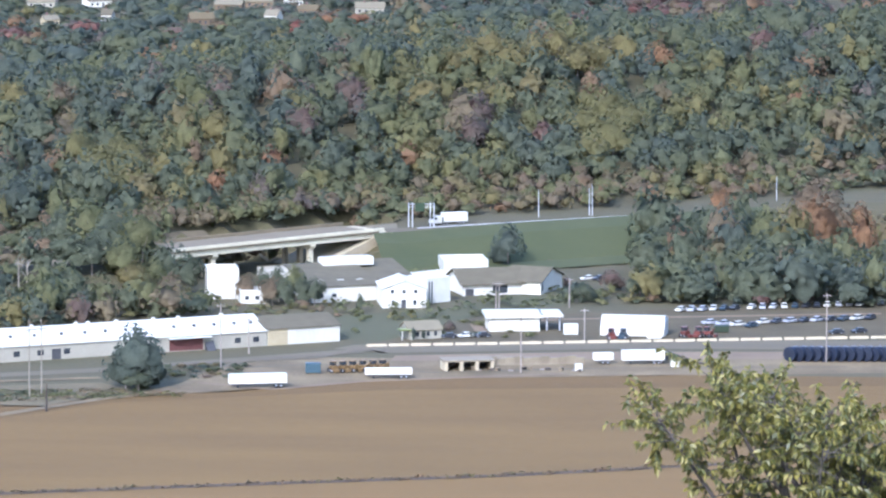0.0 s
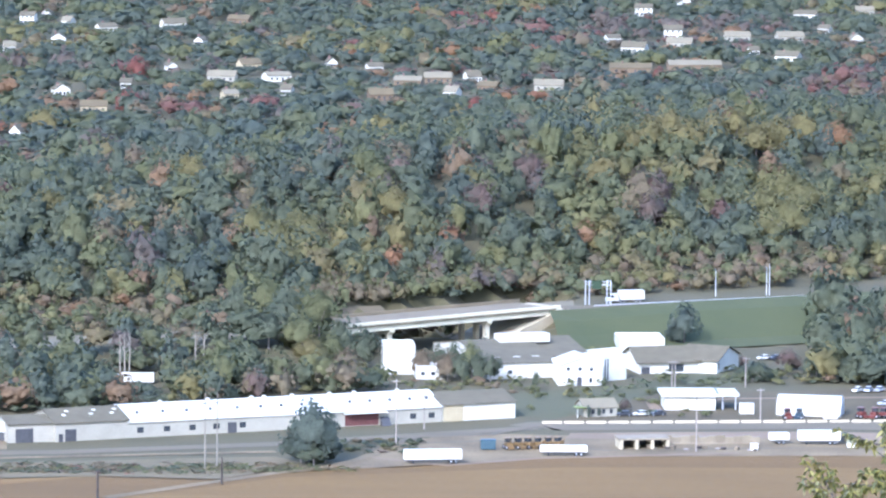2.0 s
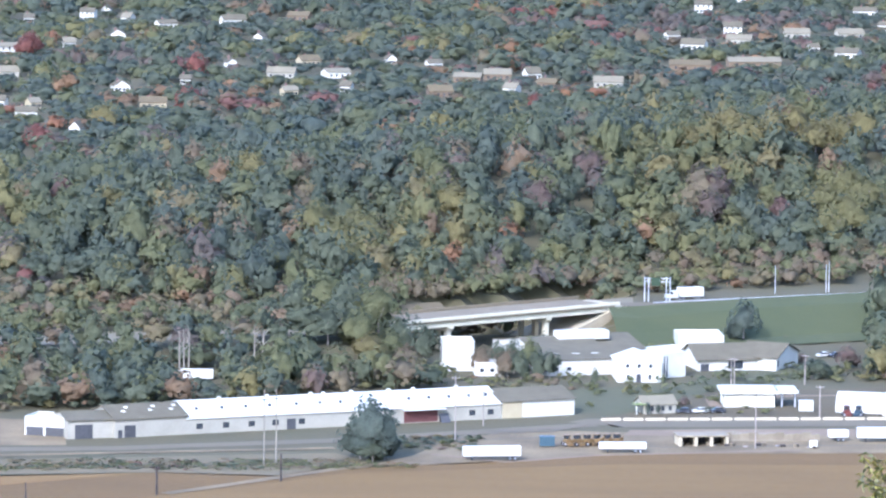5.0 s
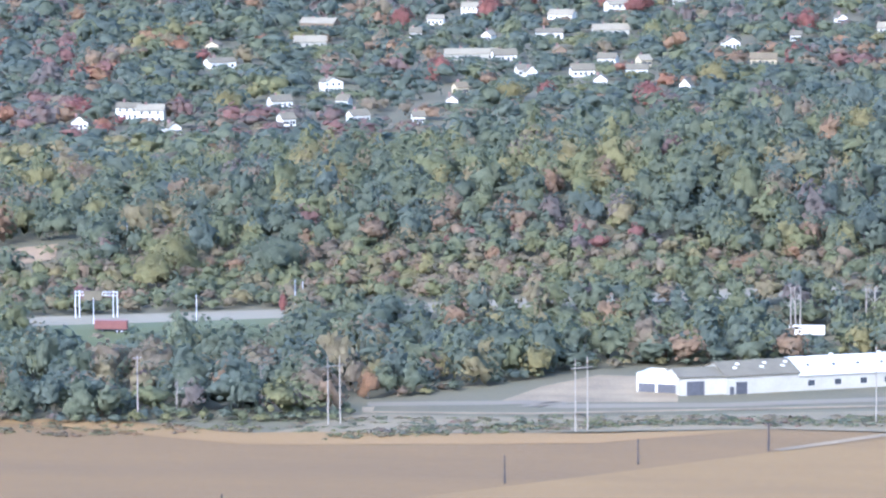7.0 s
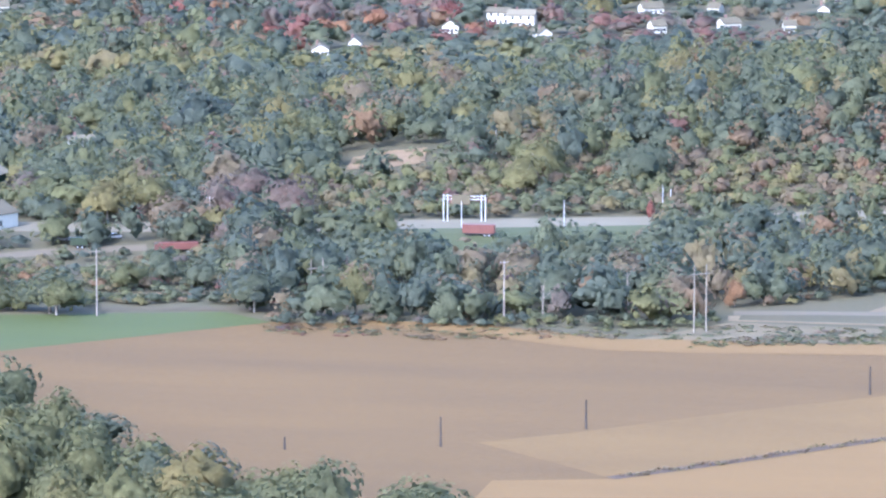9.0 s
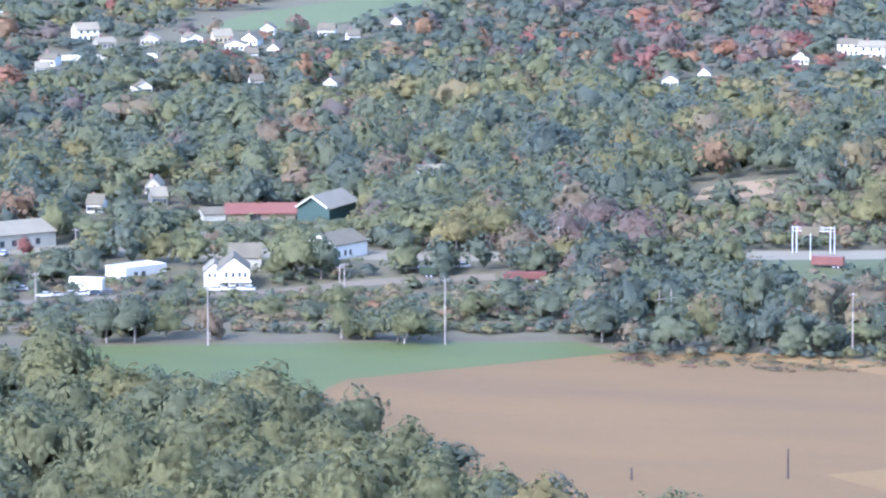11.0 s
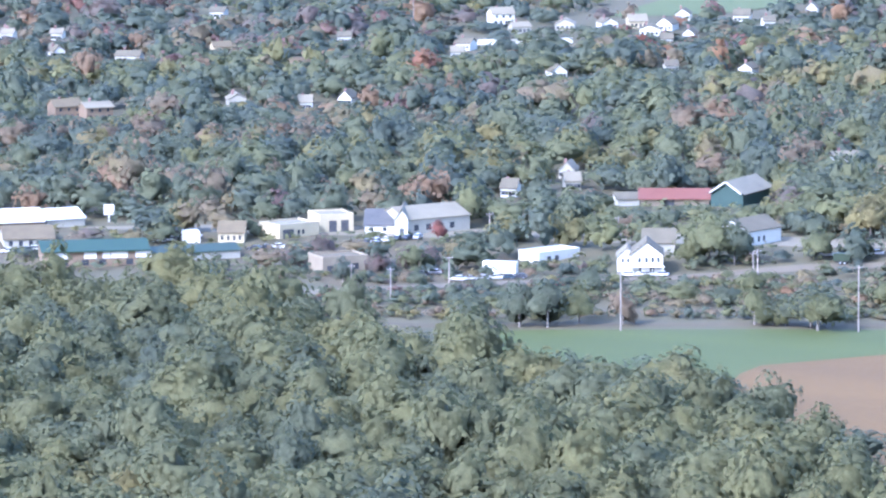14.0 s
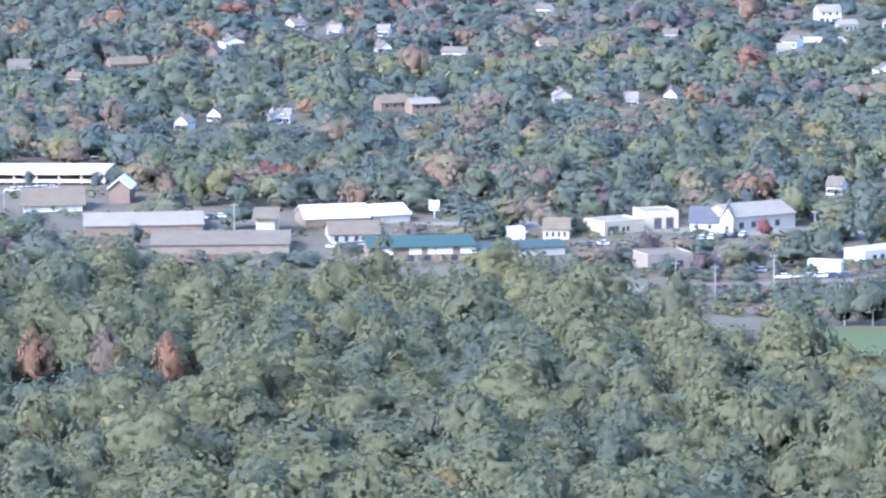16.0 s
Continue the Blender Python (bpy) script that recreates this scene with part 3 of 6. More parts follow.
tan = gabled("tan_warehouse", "cream and white warehouse end with a grey roof", "warehouse", *span(-48.5, 1387.6, -28.7, 1397.6), 18, 4.6, 2.4, M_WHITE, M_GREYROOF)
part("cream_panel", boxes((0.05, 6.2, -0.12, -0.01, 0.1, 4.5)), M_CREAM, tan, "cream painted wall panel")

# ---------------------------------------------------------------- the white plant below the highway
flat_roofed("white_block", "tall plain white block building", "building", *span(-69.6, 1483.9, -60.3, 1485.0), 12, 8.4, M_WHITE, M_WHITEROOF, front=20)
flat_roofed("low_white_wing", "low white wing behind young trees", "building", *span(-59.5, 1473.9, -52.0, 1474.8), 8, 3.6, M_WHITE, M_WHITEROOF, windows=((2, 1.3, 1.2, 1.1), (5, 1.3, 1.2, 1.1)), front=0)
canopy = thing("loading_canopy", pose(-37.4, 1530.6, 0, 0, 0, 3), "white flat canopy over an open loading dock", "canopy")
part("roof", boxes((0, 17, 0, 10, 2.6, 4.6), bevel=0.08), M_WHITE, canopy)
# dark sheet at the rear paints the shade under the canopy
part("back_wall", boxes((0.2, 16.8, 9.4, 9.8, 0, 2.59)), M_DARK, canopy)
for u in (0.4, 5.6, 11, 16.4):
    part("post", boxes((u - 0.2, u + 0.2, 0.3, 0.7, 0, 2.59)), M_CONC, canopy)
keep_free(canopy.location.x + 8, canopy.location.y + 5, 14, 40)
plant = gabled("plant_hall", "large white hall with a broad grey roof", "factory", *span(-38.6, 1476.4, -18.3, 1483.8), 52, 4.6, 3.6, M_WHITE, M_GREYROOF, windows=((3, 1.5, 1.3, 1.1), (7, 1.5, 1.3, 1.1)))
for u in (3.5, 10, 16):
    part("roof_light", boxes((u, u + 2.2, 6, 7.4, 5.1, 5.8)), M_WHITEROOF, plant)
part("roof_monitor", boxes((11, 27, 22, 27, 7.7, 10.2), bevel=0.1), M_WHITE, plant, "white raised roof monitor")
part("side_hall", prism(bmesh.new(), [(10, 0), (52, 0), (52, 5), (31, 8.4), (10, 5)], 20.4, 36), M_GREYROOF, plant)
flat_roofed("tall_white_hall", "tall windowless white hall", "factory", *span(0.2, 1536.5, 13.9, 1538.2), 14, 4.6, M_WHITE, M_WHITEROOF)
flat_roofed("link_building", "low white link between the halls", "building", *span(-5.1, 1500.6, 8.8, 1512.6), 16, 3.4, M_WHITE, M_WHITEROOF)
front = gabled("gabled_front_house", "white gabled front building with small dark windows", "building", *span(-17.7, 1465.4, -4.9, 1466.9), 16, 5.8, 2.2, M_PAINT, M_WHITEROOF, along=False,
    windows=((3.0, 4.4, 1.0, 1.1), (6.4, 4.4, 1.0, 1.1), (9.8, 4.4, 1.0, 1.1), (3.2, 0.9, 0.9, 1.5), (9.6, 0.9, 0.9, 1.5)), doors=((6.3, 1.4, 2.6),))
tower = flat_roofed("stair_tower", "white stair tower with dark vertical slots", "building", *span(-4.8, 1475.5, 2.2, 1481.3), 9, 7.0, M_PAINT, M_WHITEROOF)
for u in (1.0, 2.0):
    part("slot_window", boxes((u - 0.22, u + 0.22, -0.06, 0.1, 0.4, 6.6)), M_GLASS, tower)
lodge = gabled("grey_roofed_hall", "long white building with a wide grey hipped roof", "building", *span(6.0, 1493.1, 28.9, 1499.6), 18, 3.6, 3.4, M_PAINT, M_GREYROOF, windows=((11.5, 0.6, 4.6, 2.4),), doors=((2.0, 2.6, 2.2),), over=1.0)
gabled("gable_wing", "white gable wing of the grey roofed hall", "building", *span(29.1, 1495.9, 35.9, 1513.3), 12, 4.0, 3.2, M_PAINT, M_GREYROOF, along=False, windows=((1.6, 1.2, 0.8, 2.0),), over=0.7)

# ---------------------------------------------------------------- along the main road
shop = flat_roofed("filling_station_shop", "white flat-roofed roadside shop with broad eaves", "shop", *span(13.1, 1417.3, 27.4, 1418.6), 11, 4.0, M_PAINT, M_WHITEROOF, eave=1.0)
part("side_canopy", boxes((14.8, 21, -1.0, 11, 4.15, 4.9), bevel=0.05), M_WHITE, shop)
for u in (16.5, 20.2):
    part("canopy_post", boxes((u - 0.2, u + 0.2, 1.0, 1.4, 0.1, 4.14)), M_GALV, shop)
part("shop_front", boxes((14.5, 14.75, 1, 10, 0.1, 3.4)), M_GLASS, shop)
hut = gabled("roadside_chapel", "small pale building with a green-grey roof", "building", *span(-9.4, 1400.5, -0.3, 1403.6), 8, 2.7, 1.9, M_PALEWALL, M_PALEROOF, windows=((2.5, 1.0, 0.9, 1.3), (5.6, 1.0, 0.9, 1.3), (7.8, 1.0, 0.9, 1.3)))
part("porch_roof", boxes((-2.6, 1.0, -0.8, 2.4, 2.75, 3.1), bevel=0.05), M_LIME, hut, "lime green porch roof")
for u in (-2.2, 0.6):
    part("porch_post", boxes((u - 0.12, u + 0.12, -0.6, -0.36, 0, 2.74)), M_PAINT, hut)

quonset = thing("quonset_hut", pose(44.3, 1410.6, 0, 0, 0, -8), "white half-round metal storage hut", "hut")
prof = [(5.5 - 5.5 * math.cos(a), 1.0 + 4.3 * math.sin(a)) for a in np.linspace(0, math.pi, 15)]
part("shell", prism(bmesh.new(), [(0, 0)] + prof + [(11, 0)], 0, 18), M_WHITE, quonset)
for u in np.arange(1.5, 18, 1.5):
    prof2 = [(5.5 - 5.58 * math.cos(a), 1.0 + 4.38 * math.sin(a)) for a in np.linspace(0, math.pi, 15)]
    part("rib", prism(bmesh.new(), prof2, u - 0.07, u + 0.07), M_WHITE, quonset)
part("end_wall", boxes((18.01, 18.2, 1.5, 9.5, 0, 4.2)), M_GALV, quonset)
keep_free(quonset.location.x + 9, quonset.location.y + 6, 16, 40)

# ---------------------------------------------------------------- shops of the left valley
lake = gabled("twin_gabled_house", "white farmhouse with twin front gables and a porch", "house", *span(-501.1, 1347.7, -492.4, 1350.9), 14, 5.8, 3.6, M_PAINT, M_GREYROOF, along=False,
    windows=[(u, 3.6, 0.8, 1.5) for u in (2.6, 4.6, 6.4, 8.0)] + [(3.0, 0.9, 0.9, 1.5)], doors=((6.2, 1.2, 2.2),))
part("porch", boxes((-0.3, 9.8, -2.2, -0.02, 2.5, 2.75), bevel=0.04), M_PAINT, lake)
for u in (0.1, 3.2, 6.3, 9.4):
    part("porch_post", boxes((u - 0.1, u + 0.1, -2.1, -1.9, 0, 2.49)), M_PAINT, lake)
gabled("farmhouse_wing", "white gabled wing with small dark windows", "house", *span(-506.7, 1351.9, -501.3, 1353.9), 10, 4.6, 2.4, M_PAINT, M_PALEROOF, along=False, windows=((1.6, 2.8, 0.7, 1.2), (3.2, 2.8, 0.7, 1.2), (4.6, 2.8, 0.7, 1.2)))
gabled("grey_rear_house", "grey-roofed house behind the white farmhouse", "house", *span(-507.3, 1374.8, -498.5, 1378.0), 12, 4.2, 3.4, M_PALEWALL, M_GREYROOF)
flat_roofed("long_white_shed", "long low white shed behind bushes", "shed", *span(-533.1, 1357.5, -525.8, 1371.8), 9, 2.9, M_WHITE, M_WHITEROOF, doors=((4, 1.5, 2.0), (7, 1.5, 2.0)))
red = gabled("red_roofed_barn", "long low barn with a bright red metal roof", "barn", *span(-546.5, 1479.1, -526.4, 1486.5), 14, 2.4, 2.2, M_BROWNWALL, M_REDROOF, doors=((9, 3, 2.0),), over=0.8)
gabled("grey_shed", "weathered grey shed beside the red barn", "shed", *span(-552.7, 1475.3, -546.9, 1479.0), 10, 2.2, 1.6, M_PALEWALL, M_GREYROOF)
gb = gabled("green_barn", "dark green metal barn with white trim and pale roof", "barn", *span(-525.4, 1485.4, -515.1, 1489.1), 22, 4.6, 3.4, M_GREENWALL, M_PALEROOF, along=False, over=0.8)
gb.rotation_euler[2] += radians(-24)
for a, b in (((0, -0.9, 4.5), (5.2, -0.9, 7.9)), ((10.6, -0.9, 4.5), (5.4, -0.9, 7.9))):
    part("trim", tube(bmesh.new(), a, b, 0.25, 0.25, 4), M_PAINT, gb)
gabled("hillside_villa", "white house with a grey roof half hidden by trees", "house", *span(-482.4, 1397.1, -477.5, 1412.2), 12, 4.6, 3.0, M_PAINT, M_GREYROOF, windows=((2, 1.2, 1, 1.6), (5, 1.2, 1, 1.6), (7.5, 1.2, 1, 1.6)), front=90)
pb = gabled("pale_roofed_hall", "long pale grey hall with a weathered metal roof", "building", *span(-588.9, 1391.6, -576.2, 1410.1), 17, 4.6, 3.0, M_PALEWALL, M_PALEROOF,
    windows=[(u, 1.2, 1.6, 1.8) for u in (3.2, 7.5, 12, 16)], front=70)
gabled("white_gable_hall", "white gable end beside the pale roofed hall", "building", *span(-591.9, 1389.1, -588.3, 1390.4), 20, 5.0, 3.0, M_PAINT, M_PALEROOF, along=False, doors=((2, 1.4, 2.4),), front=70)
gabled("slate_roofed_hall", "hall with a steep blue-grey slate roof", "building", *span(-602.5, 1390.7, -593.6, 1394.0), 14, 2.6, 4.0, M_PAINT, M_SLATE, windows=((2, 0.8, 1.2, 1.2), (6, 0.8, 1.2, 1.2)), front=70)
flat_roofed("cream_store", "cream flat-roofed store with large doorways", "shop", *span(-616.4, 1388.4, -608.3, 1395.5), 12, 5.0, M_CREAM, M_PALEROOF, doors=((4.2, 2.4, 3.6), (8, 2.4, 3.6)), front=80)
flat_roofed("yellow_store", "pale yellow flat-roofed store", "shop", *span(-622.4, 1372.3, -615.0, 1384.7), 11, 3.8, M_CREAM, M_PALEROOF, windows=((7, 1.0, 0.9, 1.4), (8.6, 1.0, 0.9, 1.4)), doors=((3.2, 4, 2.8),), front=80)
gabled("dormered_house", "cream house with white dormers and a brown roof", "house", *span(-637.6, 1361.3, -630.3, 1364.0), 10, 3.2, 2.8, M_CREAM, M_BROWNROOF, windows=((1.2, 1, 0.8, 1.4), (3, 1, 0.8, 1.4), (4.8, 1, 0.8, 1.4), (6.5, 1, 0.8, 1.4)), front=80)
flat_roofed("tan_restaurant", "tan low restaurant with a dark roof", "restaurant", *span(-584.3, 1318.3, -574.5, 1328.2), 12, 4.4, M_TANWALL, M_BROWNROOF, doors=((2, 1.6, 2.4),), windows=((6, 1, 3, 1.8), (10, 1, 2, 1.8)), front=60)
flat_roofed("white_kiosk", "small white kiosk by the car park", "shop", *span(-647.7, 1357.6, -643.2, 1360.6), 6, 3.0, M_PAINT, M_WHITEROOF, front=60)

# ---------------------------------------------------------------- shopping strip beyond the valley wood
gr = gabled("green_roofed_store", "brick store with a dark green metal roof", "shop", *span(-666.0, 1302.6, -640.5, 1318.7), 18, 4.6, 2.0, M_BRICK2, M_GREENROOF, over=0.9, front=50)
for u, ww in ((4.2, 5.2), (13.5, 3.6), (18.2, 2.2), (22, 4.8), (29, 4.6)):
    part("shop_panel", boxes((u - ww / 2, u + ww / 2, -0.08, -0.01, 2.4, 4.2)), M_PAINT, gr, "white shop sign panel")
for u in (6, 12, 17, 25):
    part("shop_window", boxes((u - 1, u + 1, -0.05, 0.1, 0.4, 2.1)), M_GLASS, gr)
gabled("teal_canopy_store", "low store with a teal roof", "shop", *span(-641.3, 1321.0, -620.7, 1340.4), 12, 2.6, 1.4, M_PALEWALL, M_TEAL, front=40)
gabled("brown_roofed_store", "wide low store with a brown shingle roof", "shop", *span(-733.4, 1292.7, -696.9, 1310.9), 26, 3.0, 2.4, M_BROWNWALL, M_BROWNROOF, front=40)
gabled("pale_roofed_mall", "long brick shopping row with a pale metal roof", "shop", *span(-772.4, 1320.7, -741.5, 1339.4), 22, 3.2, 2.6, M_BRICK2, M_PALEROOF, front=40)
gabled("cream_gable_shop", "tall cream gable shop with a brown roof", "shop", *span(-721.7, 1336.4, -716.5, 1338.6), 16, 6.4, 2.0, M_CREAM, M_BROWNROOF, along=True, over=1.2, front=40)
gabled("white_roofed_market", "market hall with a bright white roof", "shop", *span(-715.2, 1356.2, -699.5, 1368.7), 18, 3.0, 3.0, M_BRICK2, M_WHITEROOF, front=40)
gabled("white_roofed_annex", "annex with a bright white roof", "shop", *span(-699.9, 1371.4, -691.7, 1380.7), 14, 2.6, 2.4, M_PALEWALL, M_WHITEROOF, front=40)
gabled("brown_roofed_shop", "low shop with a tan-brown roof", "shop", *span(-696.3, 1335.9, -683.7, 1344.0), 16, 2.6, 3.0, M_PALEWALL, M_BROWNROOF, windows=((2, 0.6, 1.2, 1.6), (5, 0.6, 1.2, 1.6), (8, 0.6, 1.2, 1.6)), front=40)
gabled("brick_chapel", "small brick gable chapel with white trim", "church", *span(-800.0, 1383.5, -793.9, 1386.1), 14, 5.2, 2.6, M_BRICK2, M_WHITEROOF, along=False, over=0.7, front=60)
gabled("hip_roofed_restaurant", "restaurant with a broad tan hipped roof", "restaurant", *span(-814.9, 1355.8, -799.2, 1365.4), 20, 2.4, 4.0, M_PAINT, M_BROWNROOF, over=1.0, front=50)
deck = thing("parking_deck", pose(*[-867.2, 1406.6], 0, 0, 0, 22), "beige concrete parking deck with open levels", "car park")
for k in range(3):
    part("deck_slab", boxes((0, 46, 0, 24, 2.6 * k, 2.6 * k + 1.1), bevel=0.05), M_CONC, deck)
    for u in np.arange(1, 46, 7.4):
        if k < 2:
            part("column", boxes((u - 0.3, u + 0.3, 0.6, 1.2, 2.6 * k + 1.1, 2.6 * k + 2.6)), M_CONC, deck)
keep_free(deck.location.x + 20, deck.location.y + 18, 30, 60)


# ---------------------------------------------------------------- houses of the town
HOUSE_WALLS = {"w": (M_PAINT, "white"), "c": (M_CREAM, "cream"), "b": (M_BRICK2, "brick"), "g": (M_PALEWALL, "pale grey")}
HOUSE_ROOFS = {"w": (M_GREYROOF, "grey"), "c": (M_BROWNROOF, "brown"), "b": (M_BROWNROOF, "brown"), "g": (M_PALEROOF, "light grey")}
house_rng = np.random.default_rng(23)


def town_house(x, y, width, tint="w"):
    """A detached house of one or two storeys with windows, a door and a chimney."""
    yaw = float(np.degrees(np.arctan2(y, x))) - 90 + house_rng.uniform(-22, 22)
    width = max(5.0, width * 0.85)
    if tint == "w":
        width = min(width, 13.0)
    two = 8 < width < 12 and house_rng.random() < 0.35
    h = 4.9 if two else 3.0
    along = not (width < 10 and house_rng.random() < 0.5)
    wins = [(u * width, 0.9, 1.1, 1.2) for u in (0.15, 0.38, 0.85)] + ([(u * width, 3.3, 1.0, 1.2) for u in (0.2, 0.5, 0.8)] if two else [])
    c, s = math.cos(radians(yaw)), math.sin(radians(yaw))
    wall, wn = HOUSE_WALLS[tint]
    roof, rn = HOUSE_ROOFS[tint]
    if house_rng.random() < 0.3:
        roof, rn = M_PALEROOF, "pale grey"
    ob = gabled("house", f"{wn} {'two-storey' if two else 'single-storey'} house with a {rn} roof among trees", "house", x - c * width / 2, y - s * width / 2, yaw, width, house_rng.uniform(7.5, 10), h,
                house_rng.uniform(1.6, 2.6), wall, roof, along=along, windows=wins, doors=((0.62 * width, 1.0, 2.1),), front=house_rng.uniform(50, 92), group="houses of the town")
    part("chimney", boxes((width * 0.3 - 0.4, width * 0.3 + 0.4, 4.2, 5.0, h, h + 3.2), bevel=0.04), M_BRICK, ob)
    return ob


town_house(-319.9, 2628.0, 7.1)
town_house(-333.1, 2814.3, 9.5)
town_house(-301.3, 2686.7, 9.1)
town_house(-265.0, 2381.8, 9.1)
town_house(-310.2, 2802.8, 6.3)
town_house(-282.2, 2765.4, 12.4)
town_house(-239.0, 2422.9, 6.0)
town_house(-241.6, 2299.4, 14.2, "c")
town_house(-263.1, 2177.7, 4.4)
town_house(-225.1, 2520.9, 5.1)
town_house(-248.5, 2798.9, 18.2)
town_house(-226.0, 2682.0, 6.0)
town_house(-196.7, 2466.9, 16.1, "g")
town_house(-216.6, 2833.7, 14.3, "b")
town_house(-186.9, 2540.2, 12.0, "c")
town_house(-168.1, 2473.1, 14.4)
town_house(-183.8, 2371.3, 8.0, "c")
town_house(-233.3, 3144.1, 20.4)
town_house(-207.6, 3127.9, 17.5)
town_house(-160.2, 2397.1, 4.0)
town_house(-147.0, 2554.9, 5.7)
town_house(-123.9, 2534.0, 8.5)
town_house(-113.6, 2379.7, 13.3, "b")
town_house(-104.9, 2456.5, 15.4, "b")
town_house(-90.5, 2475.1, 15.5, "b")
town_house(-72.7, 2483.7, 8.3)
town_house(-82.3, 2399.1, 7.5)
town_house(-65.7, 2431.7, 10.9, "b")
town_house(11.4, 2934.2, 11.8)
town_house(36.9, 3020.2, 6.8)
town_house(4.7, 2673.5, 15.6)
town_house(-4.8, 2735.7, 8.6)
town_house(27.0, 2771.6, 11.8)
town_house(29.5, 2709.4, 15.8, "g")
town_house(62.2, 2757.0, 16.0, "g")
town_house(104.3, 2926.4, 15.7)
town_house(91.5, 2760.2, 17.3, "g")
town_house(140.8, 2961.0, 12.6, "g")
town_house(127.1, 2752.8, 7.7)
town_house(84.4, 2630.0, 14.1)
town_house(3.7, 2545.0, 24.2, "b")
town_house(36.7, 2568.9, 31.6, "b")
town_house(160.7, 3142.7, 7.0)
town_house(110.8, 2821.8, 7.9)
town_house(69.2, 2664.5, 6.0)
town_house(-328.0, 2861.4, 5.8)
town_house(-35.9, 2440.4, 16.4, "g")
town_house(-346.9, 3165.9, 21.4, "b")
town_house(-362.2, 2790.5, 6.3)
town_house(-369.2, 2530.3, 17.7)
town_house(-344.4, 2574.3, 12.8)
town_house(-331.7, 2448.4, 20.7, "g")
town_house(-359.3, 2428.3, 15.1)
town_house(-340.3, 2335.6, 6.3, "b")
town_house(-316.1, 2239.7, 12.2)
town_house(-313.7, 2296.8, 9.9)
town_house(-294.3, 2291.3, 5.2, "c")
town_house(-292.9, 2246.9, 11.2)
town_house(-302.6, 2196.9, 7.0)
town_house(-338.1, 2230.4, 5.6)
town_house(-486.3, 2264.5, 15.0)
town_house(-509.6, 2347.8, 7.5, "c")
town_house(-483.2, 2472.2, 21.1, "b")
town_house(-466.3, 2371.1, 17.9, "g")
town_house(-424.0, 2092.7, 10.5)
town_house(-407.0, 2022.3, 6.5)
town_house(-414.6, 2158.1, 10.3)
town_house(-399.8, 2099.5, 5.7)
town_house(-380.2, 2039.8, 8.8)
town_house(-355.5, 2036.1, 3.5)
town_house(-490.2, 2001.7, 7.9)
town_house(-479.5, 2041.5, 11.3)
town_house(-467.6, 2031.9, 13.1)
town_house(-446.5, 1985.1, 6.4)
town_house(-419.1, 2551.0, 9.8)
town_house(-428.1, 2500.6, 9.7)
town_house(-424.7, 2423.8, 6.6)
town_house(-379.2, 2315.4, 28.9, "g")
town_house(-362.4, 2310.0, 12.6)
town_house(-388.0, 2411.6, 3.8)
town_house(-342.8, 2241.8, 7.6)
town_house(-357.3, 2158.2, 5.9, "c")
town_house(-353.2, 2103.8, 4.8)
town_house(-518.3, 1903.0, 7.5)
town_house(-512.2, 1931.7, 3.4)
town_house(-933.5, 1993.9, 7.4)
town_house(-869.8, 1863.9, 8.8, "c")
town_house(-783.6, 1691.0, 7.9, "g")
town_house(-755.9, 1690.3, 5.2)
town_house(-839.3, 1917.4, 6.6)
town_house(-748.3, 1709.1, 2.5)
town_house(-783.0, 1908.5, 7.9)
town_house(-772.5, 1878.0, 5.5)
town_house(-805.3, 2010.1, 11.6)
town_house(-784.5, 1979.4, 9.1, "g")
town_house(-706.8, 1822.0, 7.5)
town_house(-772.2, 1997.2, 9.6, "g")
town_house(-755.7, 2007.8, 8.2)
town_house(-746.5, 2017.7, 9.2, "c")
town_house(-730.2, 1987.2, 10.0)
town_house(-732.2, 2010.1, 8.2)
town_house(-739.8, 2054.3, 7.3)
town_house(-713.2, 2055.2, 8.3)
town_house(-693.9, 2036.4, 4.8)
town_house(-709.0, 1975.7, 3.5)
town_house(-710.5, 1953.8, 4.7)
town_house(-672.7, 1856.3, 5.5)
town_house(-642.7, 1856.2, 6.6)
town_house(-695.0, 2095.4, 4.9)
town_house(-593.8, 1485.6, 5.4)
town_house(-581.0, 1510.0, 4.4, "g")
town_house(-594.0, 1537.4, 3.7, "g")
town_house(-517.2, 1598.9, 10.6)
town_house(-976.4, 1878.6, 5.9)
town_house(-1006.7, 1905.8, 3.6)
town_house(-957.2, 1886.2, 3.6)
town_house(-925.1, 1825.8, 2.8)
town_house(-890.9, 1818.1, 11.8)
town_house(-824.1, 1633.4, 12.3, "b")
town_house(-812.3, 1634.8, 12.3, "b")
town_house(-850.0, 1595.0, 2.4)
town_house(-992.9, 1821.9, 10.2)
town_house(-979.2, 1883.9, 6.7)
town_house(-1003.1, 1898.6, 3.4)
town_house(-990.5, 1731.1, 18.3, "b")
town_house(-1025.8, 1705.7, 10.7)
town_house(-984.4, 1676.6, 6.1, "c")
town_house(-875.6, 1590.3, 2.4)
town_house(-850.6, 1594.7, 2.6)
town_house(-874.2, 1563.4, 3.0)
town_house(-980.7, 1780.5, 2.7, "b")


